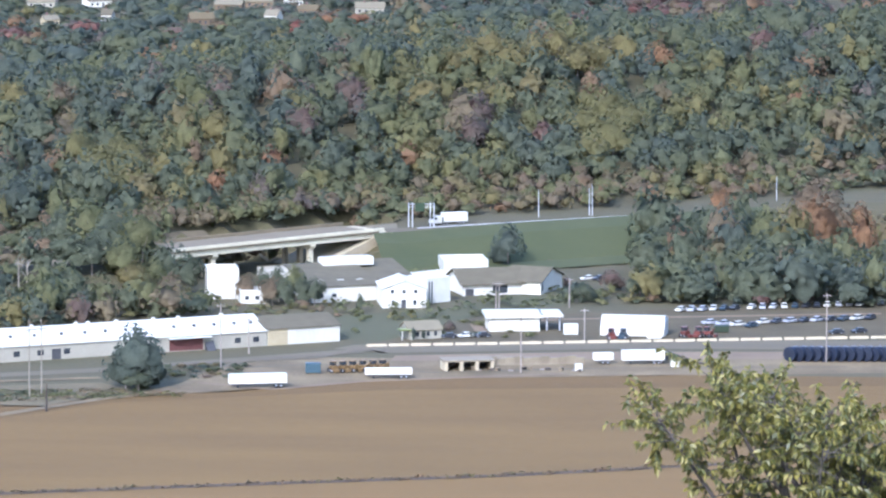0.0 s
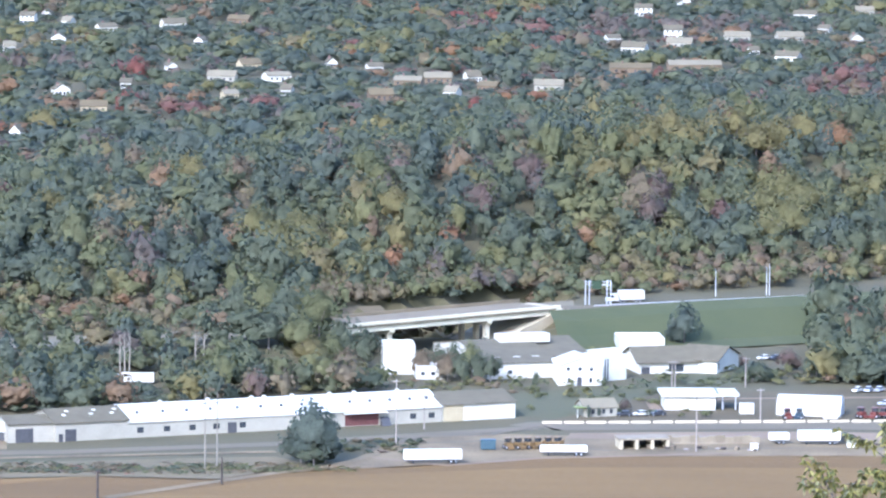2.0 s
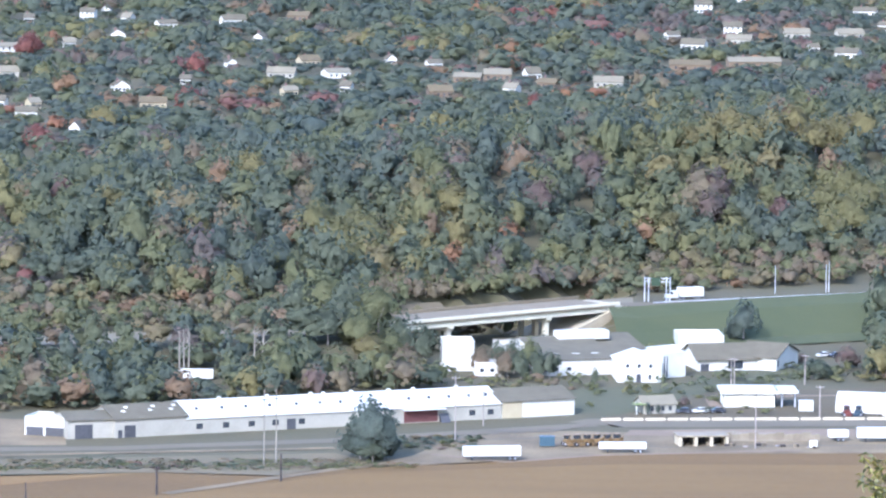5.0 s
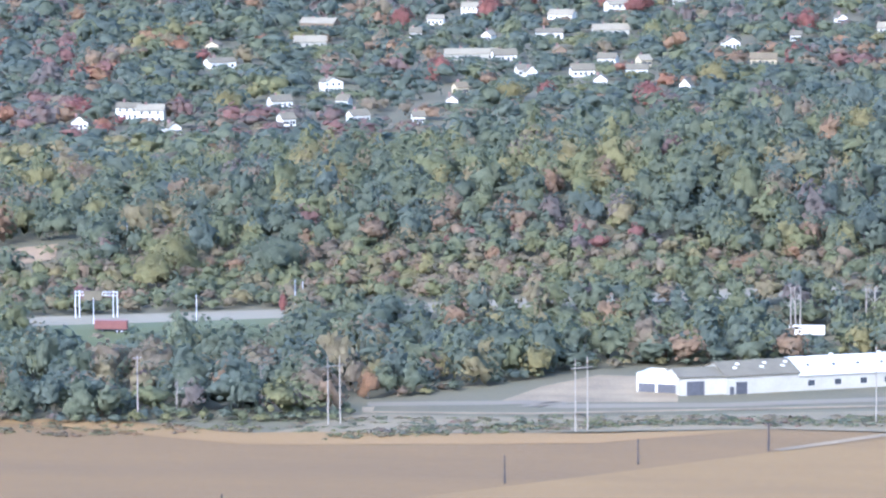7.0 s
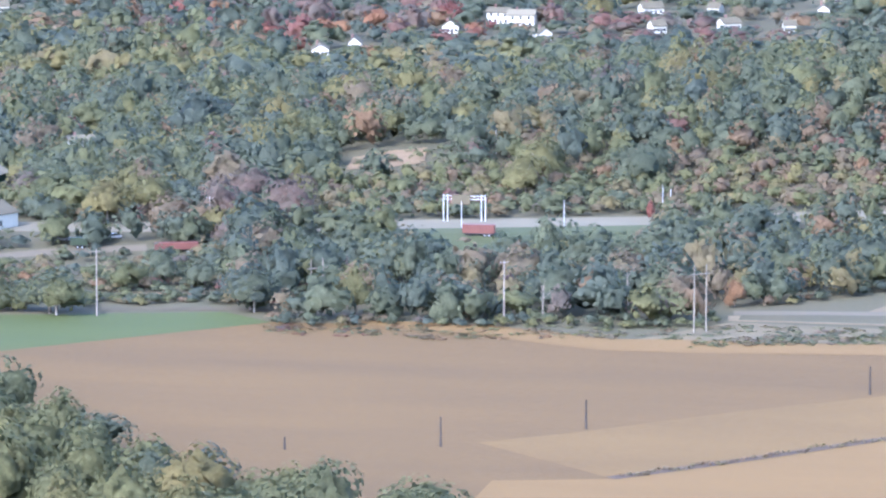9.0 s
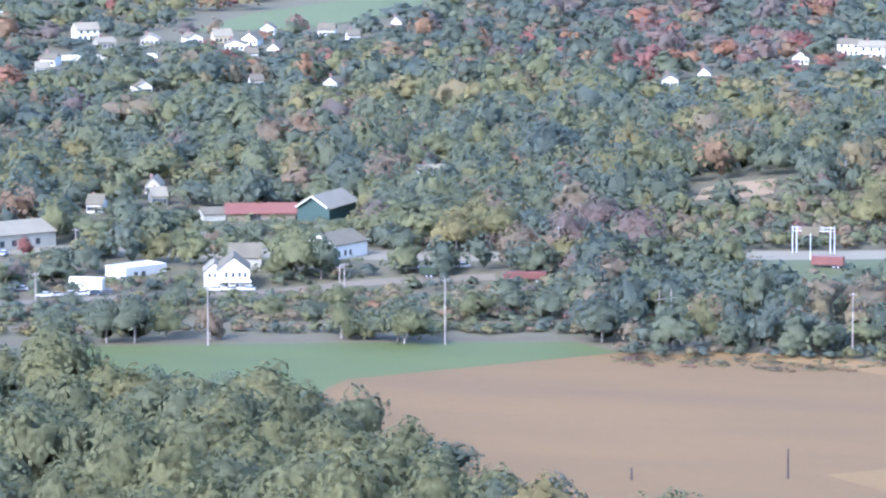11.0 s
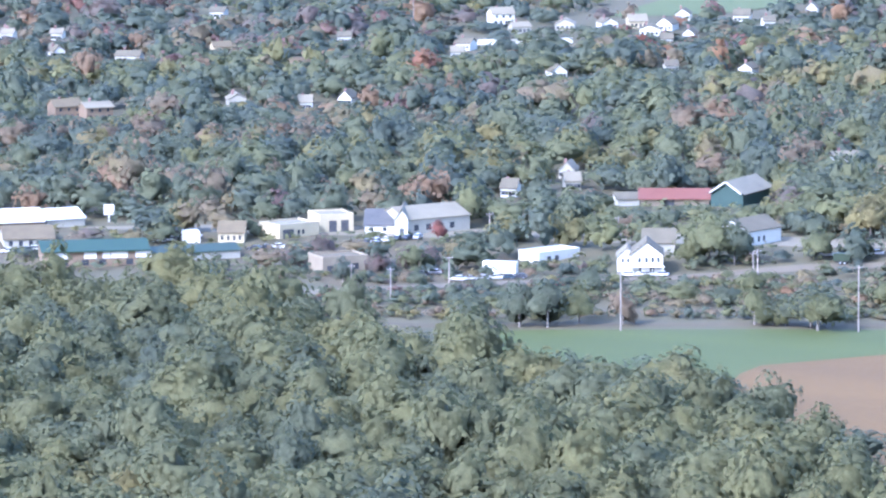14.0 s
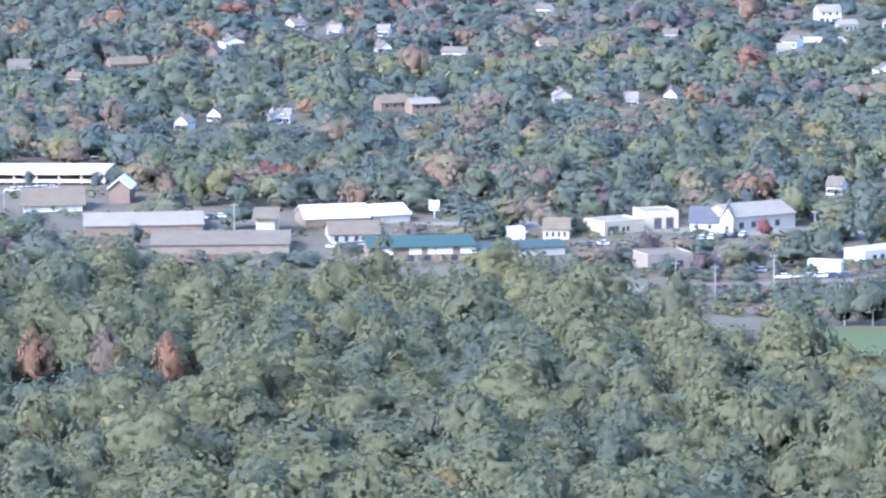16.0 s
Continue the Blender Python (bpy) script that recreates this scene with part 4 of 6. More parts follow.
hw = span(-787.1, 1930.7, -750.0, 1954.0)
hill_wall = thing("retaining_wall", pose(hw[0], hw[1], ground_z(hw[0], hw[1]) - 0.5, 0, 0, hw[2]), "long white retaining wall below hillside houses", "wall")
for k in range(int(hw[3] / 6)):
    part("wall_panel", boxes((k * 6, k * 6 + 5.9, 0, 0.6, 0, 2.6), bevel=0.04), M_PAINT, hill_wall)
for k in range(0, int(hw[3]), 12):
    keep_free(hw[0] + k, hw[1] + k * math.tan(radians(hw[2])), 7, 60)
tx, ty = -828.6, 1965.7
mast = thing("light_mast", pose(tx, ty, ground_z(tx, ty), 0, 0, 0), "tall grey mast with two floodlights above the trees", "light mast")
part("pole", tube(bmesh.new(), (0, 0, -0.5), (0, 0, 15.5), 0.22, 0.14, 8), M_POLE, mast)
part("cross_arm", tube(bmesh.new(), (-2.4, 0, 15.3), (2.4, 0, 15.3), 0.1, 0.1, 6), M_POLE, mast)
for u in (-2.2, 2.2):
    part("floodlight", boxes((u - 0.55, u + 0.55, -0.4, 0.3, 15.4, 16.0), bevel=0.1), M_PAINT, mast, "white floodlight housing")
keep_free(tx, ty, 4, 30)


# ---------------------------------------------------------------- bridge and highway furniture
bx0, by0 = -92.0, float(highway_y(-92))
bx1, by1 = -26.0, float(highway_y(-26))
blen = math.hypot(bx1 - bx0, by1 - by0)
bridge = thing("highway_bridge", pose(bx0, by0, 0.9, 0, 0, math.degrees(math.atan2(by1 - by0, bx1 - bx0))), "pale concrete highway bridge on hammerhead piers", "bridge")
for v in (-7.6, 8.4):
    part("girder", boxes((0, blen, v, v + 0.8, 6.9, 8.3)), M_BEAM, bridge)
# inner girders take a dark colour for the shade below the deck
for v in (-4, -0.5, 2.5, 6):
    part("inner_girder", boxes((0, blen, v, v + 0.6, 7.0, 8.3)), M_DARK, bridge)
part("deck", boxes((-1, blen + 1, -8, 12, 8.31, 8.95), bevel=0.05), M_DECK, bridge)
for v, m in ((-8, M_BEAM), (11.6, M_DECK)):
    part("parapet", boxes((-3, blen + 3, v, v + 0.4, 8.96, 9.9), bevel=0.04), m, bridge)
for u in (0.27, 0.71):
    px = blen * u
    pier = part("pier", boxes((px - 0.8, px + 0.8, -6.5, -5.0, -1.1, 5.8)), M_BEAM, bridge)
    part("pier_head", prism(bmesh.new(), [(-7.6, 6.88), (-7.6, 6.2), (-6.5, 5.3), (8, 5.3), (10, 6.2), (10, 6.88)], px - 1.0, px + 1.0), M_BEAM, pier)
    for v in (-1, 6):
        part("rear_column", boxes((px - 0.7, px + 0.7, v - 0.7, v + 0.7, -1.1, 5.29)), M_CONC, pier)
for u0, u1 in ((-8, 0.0), (blen, blen + 8)):
    part("abutment", boxes((u0, u1, -7.5, 12.5, -1.4, 8.3)), M_CONC, bridge)
bmw = bmesh.new()
vs = [bmw.verts.new(c) for c in ((blen - 26, -8.4, -0.8), (blen - 0.5, -8.4, 7.4), (blen - 0.5, 12, 7.4), (blen - 26, 12, -0.8), (blen - 26, -8.4, -1.3), (blen - 0.5, -8.4, -1.3), (blen - 0.5, 12, -1.3), (blen - 26, 12, -1.3))]
for f in ((0, 1, 2, 3), (4, 5, 1, 0), (7, 6, 2, 3), (5, 6, 2, 1), (4, 7, 6, 5)):
    bmw.faces.new([vs[k] for k in f])
bmesh.ops.recalc_face_normals(bmw, faces=bmw.faces)
part("paved_slope", bmw, M_CONC, bridge)
keep_line_free([(bx0 - 2, by0 - 18), (bx1, by1 - 18)], 16)
keep_line_free([(bx0 - 2, by0 - 45), (bx1, by1 - 40)], 14)
UNDER = [(-86.3, 1559.8), (-51.8, 1580.1), (-18.0, 1577.9), (37.3, 1594.9)]
strip("underpass_road", UNDER, 9, M_ROAD, 0.08, "pale road that passes before the bridge")
keep_line_free(UNDER, 9)


def gantry(x, y, z, width, yaw, sign, face, tint):
    ob = thing("sign_gantry", pose(x, y, z, 0, 0, yaw), "galvanised highway sign gantry with a sign panel", "sign gantry", "gantries over the highway")
    for u in (0, 1.2, width - 1.2, width):
        part("post", tube(bmesh.new(), (u, 0, 0), (u, 0, 8), 0.2, 0.16), M_GALV, ob)
    for v in (6.6, 7.6):
        part("chord", tube(bmesh.new(), (0, 0, v), (width, 0, v), 0.1, 0.1), M_GALV, ob)
    for u in np.arange(1.2, width - 1.2, 1.1):
        part("lattice", tube(bmesh.new(), (u, 0, 6.6), (u + 0.55, 0, 7.6), 0.05, 0.05, 5), M_GALV, ob)
    part("sign_panel", boxes((sign[0], sign[1], -0.35, -0.2, 5.2, 7.9), bevel=0.03), face, ob, f"{tint} road sign panel")
    return ob


def guard_rail(x0, x1, offset):
    """A steel rail on short posts along the edge of the highway."""
    xs = np.arange(x0, x1, 4.0)
    ob = thing("guard_rail", pose(x0, float(highway_y(x0)) - offset, float(highway_z(x0)) + 0.1), "pale galvanised guard rail along the highway", "guard rail")
    base = ob.location.copy()
    for a, b in zip(xs, xs[1:]):
        p = Vector((a, float(highway_y(a)) - offset, float(highway_z(a)) + 0.1)) - base
        q = Vector((b, float(highway_y(b)) - offset, float(highway_z(b)) + 0.1)) - base
        part("post", boxes((p.x - 0.08, p.x + 0.08, p.y + 0.1, p.y + 0.26, p.z - 0.3, p.z + 0.8)), M_GALV, ob)
        bm = bmesh.new()
        tube(bm, p + Vector((0, 0, 0.52)), q + Vector((0, 0, 0.52)), 0.09, 0.09, 6)
        tube(bm, p + Vector((0, 0, 0.72)), q + Vector((0, 0, 0.72)), 0.09, 0.09, 6)
        part("rail", bm, M_GALV, ob)
    return ob


guard_rail(-8, 104, 10.6)
gantry(-10.9, 1587.0, 9.1, 8, 0, (2.0, 5.0), M_GREENROOF, "dark green")
gantry(-355.0, 1441.4, ground_z(-355.0, 1441.4) + 0.1, 12.5, 4, (2.6, 8), M_GREYROOF, "grey backed")


def street_pole(x, y, z, h, name="utility_pole", arms=1, r=0.17, material=M_POLE, label="weathered timber utility pole with a crossarm"):
    ob = thing(name, pose(x, y, z - 0.1, 0, 0, math.degrees(math.atan2(-x, y)) + 8), label, "pole", "poles of the valley")
    part("shaft", tube(bmesh.new(), (0, 0, 0), (0, 0, h), r * 1.25, r * 0.75), material, ob)
    for k in range(arms):
        part("crossarm", boxes((-1.1, 1.1, -0.2, -0.06, h - 0.7 - k * 1.2, h - 0.5 - k * 1.2), bevel=0.02), material, ob)
        for u in (-0.95, 0.0, 0.95):
            part("insulator", tube(bmesh.new(), (u, -0.13, h - 0.5 - k * 1.2), (u, -0.13, h - 0.25 - k * 1.2), 0.07, 0.04, 6), M_GALV, ob)
    return ob


def h_frame(x, y, h, gap=3.8):
    ob = thing("transmission_pole_pair", pose(x, y, ground_z(x, y) - 0.1, 0, 0, math.degrees(math.atan2(-x, y)) + 35), "twin-pole timber transmission frame", "pole", "transmission line frames")
    for u in (-gap / 2, gap / 2):
        part("shaft", tube(bmesh.new(), (u, 0, 0), (u, 0, h), 0.21, 0.13), M_PALEPOLE, ob)
    part("crossarm", boxes((-gap / 2 - 1.5, gap / 2 + 1.5, -0.3, -0.18, h - 2.6, h - 2.35)), M_PALEPOLE, ob)
    return ob


for px, py, h in ((-105.3, 1295.3, 20), (-180.4, 1271.4, 19), (-245.5, 1274.4, 18), (-349.4, 1278.8, 15.5)):
    h_frame(px, py, h)
for px, py, h in ((20.9, 1339.1, 16), (-59.4, 1342.1, 18), (104.1, 1359.9, 19), (39.6, 1401.5, 9), (-53.1, 1372.9, 10),
                  (-298.2, 1276.9, 17), (-406.1, 1265.1, 18), (-465.9, 1245.7, 16), (-559.3, 1281.2, 9), (-546.4, 1278.9, 9), (-463.5, 1350.3, 9), (-465.5, 1352.1, 8),
                  (-543.2, 1313.6, 8), (-565.7, 1400.1, 7), (-528.0, 1409.9, 6), (-730.3, 1338.4, 10), (-819.8, 1352.2, 7), (-416.5, 1405.9, 11), (37.0, 1467.9, 9), (15.4, 1457.3, 9), (16.3, 1457.4, 9)):
    street_pole(px, py, ground_z(px, py), h)
for px, py, h in ((-129.5, 1244.1, 7.2), (-100.4, 1269.3, 7.2), (-159.2, 1220.3, 6.4), (-187.3, 1188.0, 7), (-243.3, 1125.0, 7), (-270.3, 1094.6, 7), (-303.6, 1082.8, 3), (-129.4, 1244.2, 7)):
    street_pole(px, py, 0, h, "field_pole", 0, 0.24, M_DARKPOLE, "slim dark timber pole in the crop field")
for px, py, h in ((30.6, 1612.5, 9), (47.0, 1617.7, 9), (47.9, 1617.7, 10), (109.7, 1656.2, 8), (-315.5, 1427.7, 9), (-292.8, 1472.5, 7), (-295.1, 1472.0, 8), (-367.7, 1563.2, 8), (-345.7, 1425.5, 8)):
    street_pole(px, py, ground_z(px, py), h, "lamp_post", 0, 0.14, M_GALV, "slim galvanised lamp post beside the highway")


# ---------------------------------------------------------------- vehicles
def wheel(parent, x, y, r, w=0.3):
    tyre = part("wheel", tube(bmesh.new(), (x, y - w / 2, r), (x, y + w / 2, r), r, r, 12), M_RUBBER, parent)
    part("hub", tube(bmesh.new(), (x, y - w / 2 - 0.02, r), (x, y + w / 2 + 0.02, r), r * 0.5, r * 0.5, 8), M_GALV, tyre)


def make_car(colour, label):
    ob = thing("car", Matrix.Identity(4), label, "car", "parked cars")
    part("body", prism(bmesh.new(), [(-2.2, 0.35), (2.2, 0.35), (2.25, 0.75), (1.5, 0.92), (-2.15, 0.98), (-2.25, 0.7)], -0.88, 0.88), colour, ob)
    part("cabin", prism(bmesh.new(), [(-1.9, 0.98), (1.1, 0.93), (0.5, 1.42), (-1.3, 1.45)], -0.76, 0.76), M_GLASS, ob)
    part("car_roof", prism(bmesh.new(), [(-1.32, 1.455), (0.52, 1.425), (0.42, 1.5), (-1.2, 1.52)], -0.72, 0.72), colour, ob)
    for c in ob.children:
        c.rotation_euler[2] = radians(90)
    for sx in (-1.4, 1.35):
        for sy in (-0.8, 0.8):
            wheel(ob, sx, sy, 0.33, 0.22)
    return ob


def make_trailer(length, colour, label, h=2.75):
    ob = thing("semi_trailer", Matrix.Identity(4), label, "trailer", "parked trailers")
    part("box", boxes((0, length, -1.25, 1.25, 1.05, 1.05 + h), bevel=0.06), colour, ob)
    part("underframe", boxes((0.6, length - 0.6, -0.8, 0.8, 0.8, 1.04)), M_DARK, ob)
    for u in (length - 1.6, length - 2.9):
        for v in (-1.0, 1.0):
            wheel(ob, u, v, 0.5, 0.45)
    for v in (-0.8, 0.8):
        part("landing_leg", boxes((2.2, 2.45, v - 0.12, v + 0.12, 0, 0.79)), M_DARK, ob)
    return ob


def make_cab(colour, label):
    ob = thing("truck_tractor", Matrix.Identity(4), label, "truck", "trucks")
    part("cab", prism(bmesh.new(), [(-1.9, 0.9), (1.9, 0.9), (1.9, 1.9), (0.7, 2.05), (0.2, 3.0), (-1.9, 3.1)], -1.15, 1.15), colour, ob)
    part("windscreen", prism(bmesh.new(), [(0.72, 2.1), (0.76, 2.12), (0.3, 2.95), (0.26, 2.93)], -1.0, 1.0), M_GLASS, ob)
    for c in ob.children:
        c.rotation_euler[2] = radians(90)
        c.location = (0, 0, 0)
    part("side_window", boxes((-0.9, 0.1, -1.18, 1.18, 2.05, 2.75)), M_GLASS, ob)
    part("chassis", boxes((-1.8, 4.2, -0.45, 0.45, 0.7, 0.9)), M_DARK, ob)
    for u in (-1.3, 2.4, 3.6):
        for v in (-1.0, 1.0):
            wheel(ob, u, v, 0.5, 0.4)
    return ob


def make_machine(colour, label):
    ob = thing("excavator", Matrix.Identity(4), label, "machine", "yard machines")
    part("machine_body", prism(bmesh.new(), [(-1.4, 0.8), (1.2, 0.8), (1.2, 1.6), (0.4, 1.8), (-1.4, 1.9)], -0.9, 0.9), colour, ob)
    part("cab", boxes((-0.75, 0.75, -0.5, 0.9, 1.85, 2.9), bevel=0.08), M_GLASS, ob)
    part("cab_roof", boxes((-0.85, 0.85, -0.6, 1.0, 2.91, 3.05)), colour, ob)
    part("boom", tube(bmesh.new(), (0, -1.0, 1.6), (0, -2.4, 2.8), 0.18, 0.14, 6), colour, ob)
    part("bucket", boxes((-0.8, 0.8, -2.9, -2.3, 0.3, 1.1), bevel=0.1), colour, ob)
    for sx in (-0.85, 0.85):
        for sy in (-0.9, 0.9):
            wheel(ob, sx, sy, 0.6, 0.4)
    return ob


CARS = [make_car(M_PAINT, "white parked car with dark windows"), make_car(M_DARKCAR, "dark parked car with tinted glass"), make_car(M_GALV, "silver parked car with dark windows"), make_car(M_REDPAINT, "dark red parked car with tinted glass"), make_car(M_BLUE, "blue parked car with dark windows")]


def park(x, y, yaw, kind, z=None):
    z = ground_z(x, y) + 0.12 if z is None else z
    return copy_thing(CARS[kind], pose(x, y, z, 0, 0, yaw))


for k in range(6):
    ax, ay, bx, by = 69.3, 1460.5, 85.2, 1464.6
    park(ax + (bx - ax) * k / 5, ay + (by - ay) * k / 5, 60 + (k * 37) % 23, (0, 1, 2, 1, 2, 4, 0, 1, 3, 2)[(k * 5 + 6) % 7])
for k in range(13):
    ax, ay, bx, by = 90.2, 1466.0, 129.0, 1475.7
    park(ax + (bx - ax) * k / 12, ay + (by - ay) * k / 12, 70 + (k * 37) % 23, (0, 1, 2, 1, 2, 4, 0, 1, 3, 2)[(k * 5 + 13) % 7])
for k in range(4):
    ax, ay, bx, by = 76.1, 1433.4, 87.9, 1427.9
    park(ax + (bx - ax) * k / 3, ay + (by - ay) * k / 3, 20 + (k * 37) % 23, (0, 1, 2, 1, 2, 4, 0, 1, 3, 2)[(k * 5 + 4) % 7])
for k in range(9):
    ax, ay, bx, by = 91.6, 1435.0, 123.1, 1445.3
    park(ax + (bx - ax) * k / 8, ay + (by - ay) * k / 8, 40 + (k * 37) % 23, (1, 2, 0, 1, 4, 2, 1)[(k * 5 + 9) % 7])
for k in range(2):
    ax, ay, bx, by = 111.0, 1414.8, 117.6, 1417.2
    park(ax + (bx - ax) * k / 1, ay + (by - ay) * k / 1, 10 + (k * 37) % 23, (1,)[(k * 5 + 2) % 1])
for k in range(3):
    ax, ay, bx, by = 1.6, 1403.8, 11.1, 1405.8
    park(ax + (bx - ax) * k / 2, ay + (by - ay) * k / 2, 5 + (k * 37) % 23, (1, 1, 0)[(k * 5 + 3) % 3])
for k in range(2):
    ax, ay, bx, by = 44.1, 1529.5, 47.5, 1529.6
    park(ax + (bx - ax) * k / 1, ay + (by - ay) * k / 1, 30 + (k * 37) % 23, (0, 1)[(k * 5 + 2) % 2])
for k in range(3):
    ax, ay, bx, by = 60.7, 1515.5, 71.5, 1526.3
    park(ax + (bx - ax) * k / 2, ay + (by - ay) * k / 2, 10 + (k * 37) % 23, (2, 0)[(k * 5 + 3) % 2])
for k in range(6):
    ax, ay, bx, by = -542.7, 1318.7, -527.9, 1329.1
    park(ax + (bx - ax) * k / 5, ay + (by - ay) * k / 5, 10 + (k * 37) % 23, (0, 1, 2, 1, 2, 4, 0, 1, 3, 2)[(k * 5 + 6) % 7])
for k in range(7):
    ax, ay, bx, by = -595.9, 1368.6, -582.5, 1384.3
    park(ax + (bx - ax) * k / 6, ay + (by - ay) * k / 6, 80 + (k * 37) % 23, (1, 2, 0, 1)[(k * 5 + 7) % 4])
for k in range(3):
    ax, ay, bx, by = -622.2, 1353.5, -616.9, 1358.1
    park(ax + (bx - ax) * k / 2, ay + (by - ay) * k / 2, 10 + (k * 37) % 23, (0, 1, 2, 1, 2, 4, 0, 1, 3, 2)[(k * 5 + 3) % 7])
for k in range(3):
    ax, ay, bx, by = -655.5, 1357.4, -650.2, 1362.1
    park(ax + (bx - ax) * k / 2, ay + (by - ay) * k / 2, 20 + (k * 37) % 23, (0, 2)[(k * 5 + 3) % 2])
for k in range(4):
    ax, ay, bx, by = -558.3, 1320.4, -552.0, 1332.7
    park(ax + (bx - ax) * k / 3, ay + (by - ay) * k / 3, 15 + (k * 37) % 23, (1, 3, 2)[(k * 5 + 4) % 3])
for k in range(3):
    ax, ay, bx, by = -500.8, 1344.0, -491.7, 1347.4
    park(ax + (bx - ax) * k / 2, ay + (by - ay) * k / 2, 5 + (k * 37) % 23, (0, 2, 0)[(k * 5 + 3) % 3])
for k in range(4):
    ax, ay, bx, by = -455.5, 1387.3, -441.7, 1392.5
    park(ax + (bx - ax) * k / 3, ay + (by - ay) * k / 3, 10 + (k * 37) % 23, (0, 2, 4)[(k * 5 + 4) % 3])
for k in range(1):
    ax, ay, bx, by = -371.3, 1474.0, -371.3, 1474.0
    park(ax + (bx - ax) * k / 1, ay + (by - ay) * k / 1, 5 + (k * 37) % 23, (1,)[(k * 5 + 1) % 1])
for k in range(2):
    ax, ay, bx, by = -351.9, 1484.1, -348.9, 1484.9
    park(ax + (bx - ax) * k / 1, ay + (by - ay) * k / 1, 8 + (k * 37) % 23, (1, 1)[(k * 5 + 2) % 2])
for k in range(1):
    ax, ay, bx, by = -328.3, 1487.1, -326.7, 1487.5
    park(ax + (bx - ax) * k / 1, ay + (by - ay) * k / 1, 8 + (k * 37) % 23, (1,)[(k * 5 + 1) % 1])
for k in range(6):
    ax, ay, bx, by = -844.0, 1396.7, -835.2, 1406.9
    park(ax + (bx - ax) * k / 5, ay + (by - ay) * k / 5, 20 + (k * 37) % 23, (0, 2, 0)[(k * 5 + 6) % 3])
for k in range(13):
    ax, ay, bx, by = -871.9, 1476.5, -841.2, 1496.3
    park(ax + (bx - ax) * k / 12, ay + (by - ay) * k / 12, 40 + (k * 37) % 23, (0, 0, 2, 0, 1)[(k * 5 + 13) % 5])
for k in range(3):
    ax, ay, bx, by = -836.7, 1498.1, -831.2, 1504.0
    park(ax + (bx - ax) * k / 2, ay + (by - ay) * k / 2, 30 + (k * 37) % 23, (0, 2)[(k * 5 + 3) % 2])
for k in range(6):
    ax, ay, bx, by = -756.5, 1359.3, -746.2, 1369.6
    park(ax + (bx - ax) * k / 5, ay + (by - ay) * k / 5, 10 + (k * 37) % 23, (0, 1, 2)[(k * 5 + 6) % 3])
for k in range(5):
    ax, ay, bx, by = -690.6, 1327.2, -683.6, 1335.7
    park(ax + (bx - ax) * k / 4, ay + (by - ay) * k / 4, 20 + (k * 37) % 23, (1, 2, 0)[(k * 5 + 5) % 3])
for k in range(4):
    ax, ay, bx, by = -655.4, 1358.7, -648.2, 1367.4
    park(ax + (bx - ax) * k / 3, ay + (by - ay) * k / 3, 30 + (k * 37) % 23, (0, 2)[(k * 5 + 4) % 2])
for k in range(1):
    ax, ay, bx, by = -357.5, 1477.2, -356.1, 1477.4
    park(ax + (bx - ax) * k / 1, ay + (by - ay) * k / 1, 185 + (k * 37) % 23, (1,)[(k * 5 + 1) % 1])
for k in range(1):
    ax, ay, bx, by = -333.1, 1485.1, -331.7, 1485.2
    park(ax + (bx - ax) * k / 1, ay + (by - ay) * k / 1, 185 + (k * 37) % 23, (1,)[(k * 5 + 1) % 1])
for c in CARS:
    for o in (*c.children_recursive, c):
        bpy.data.objects.remove(o)

teal_truck = make_trailer(5.0, M_TEAL, "teal box truck body parked by the roadside", 2.2)
teal_truck.matrix_world = pose(-450.3, 1378.4, ground_z(-450.3, 1378.4) + 0.1, 0, 0, 18)
keep_free(teal_truck.location.x + 2.5, teal_truck.location.y, 6, 36)
red_trailer = make_trailer(12.5, M_ORANGE, "long faded red trailer on the valley road", 2.0)
red_trailer.matrix_world = pose(-424.6, 1377.3, ground_z(-424.6, 1377.3) + 0.1, 0, 0, 20)
keep_free(red_trailer.location.x + 6, red_trailer.location.y + 2, 8, 36)
yard_trailer = make_trailer(15.2, M_PAINT, "long white box trailer parked at the field edge", 2.5)
yard_trailer.matrix_world = pose(-55.9, 1310.0, 0.1, 0, 0, 10)
t2 = make_trailer(12.5, M_PAINT, "low white tank trailer at the yard edge", 1.6)
t2.matrix_world = pose(-20.6, 1327.8, 0.1, 0, 0, 4)
t3 = make_trailer(11.5, M_PAINT, "white semi trailer coupled to a dark tractor", 2.7)
t3.matrix_world = pose(48.5, 1355.3, 0.1, 0, 0, 6)
cab3 = make_cab(M_DARKCAR, "dark truck tractor in front of its white trailer")
cab3.matrix_world = pose(61.5, 1357.7, 0.1, 0, 0, 186)
van = make_trailer(5.2, M_PAINT, "short white cargo body on wheels", 1.9)
van.matrix_world = pose(40.9, 1355.1, 0.1, 0, 0, 14)
wood_trailer = make_trailer(10.5, M_PAINT, "white trailer standing among trees", 2.6)
wood_trailer.matrix_world = pose(-145.2, 1451.2, 0.1, 0, 0, 4)
keep_free(wood_trailer.location.x + 5, wood_trailer.location.y, 8, 45)
rt = make_trailer(9.5, M_ORANGE, "orange-red box trailer on the lower road", 2.5)
rx, ry = -342.5, 1413.9
rt.matrix_world = pose(rx, ry, ground_z(rx, ry) + 0.15, 0, 0, 4)
keep_free(rt.location.x + 4, rt.location.y, 8, 50)
ht = make_trailer(8.4, M_PAINT, "short white trailer hauled along the highway", 2.9)
ht.matrix_world = pose(-0.4, 1594.1, 9.15, 0, 0, 22)
hc = make_cab(M_PAINT, "white truck tractor on the highway")
hc.matrix_world = pose(-2.5, 1592.4, 9.15, 0, 0, 22)
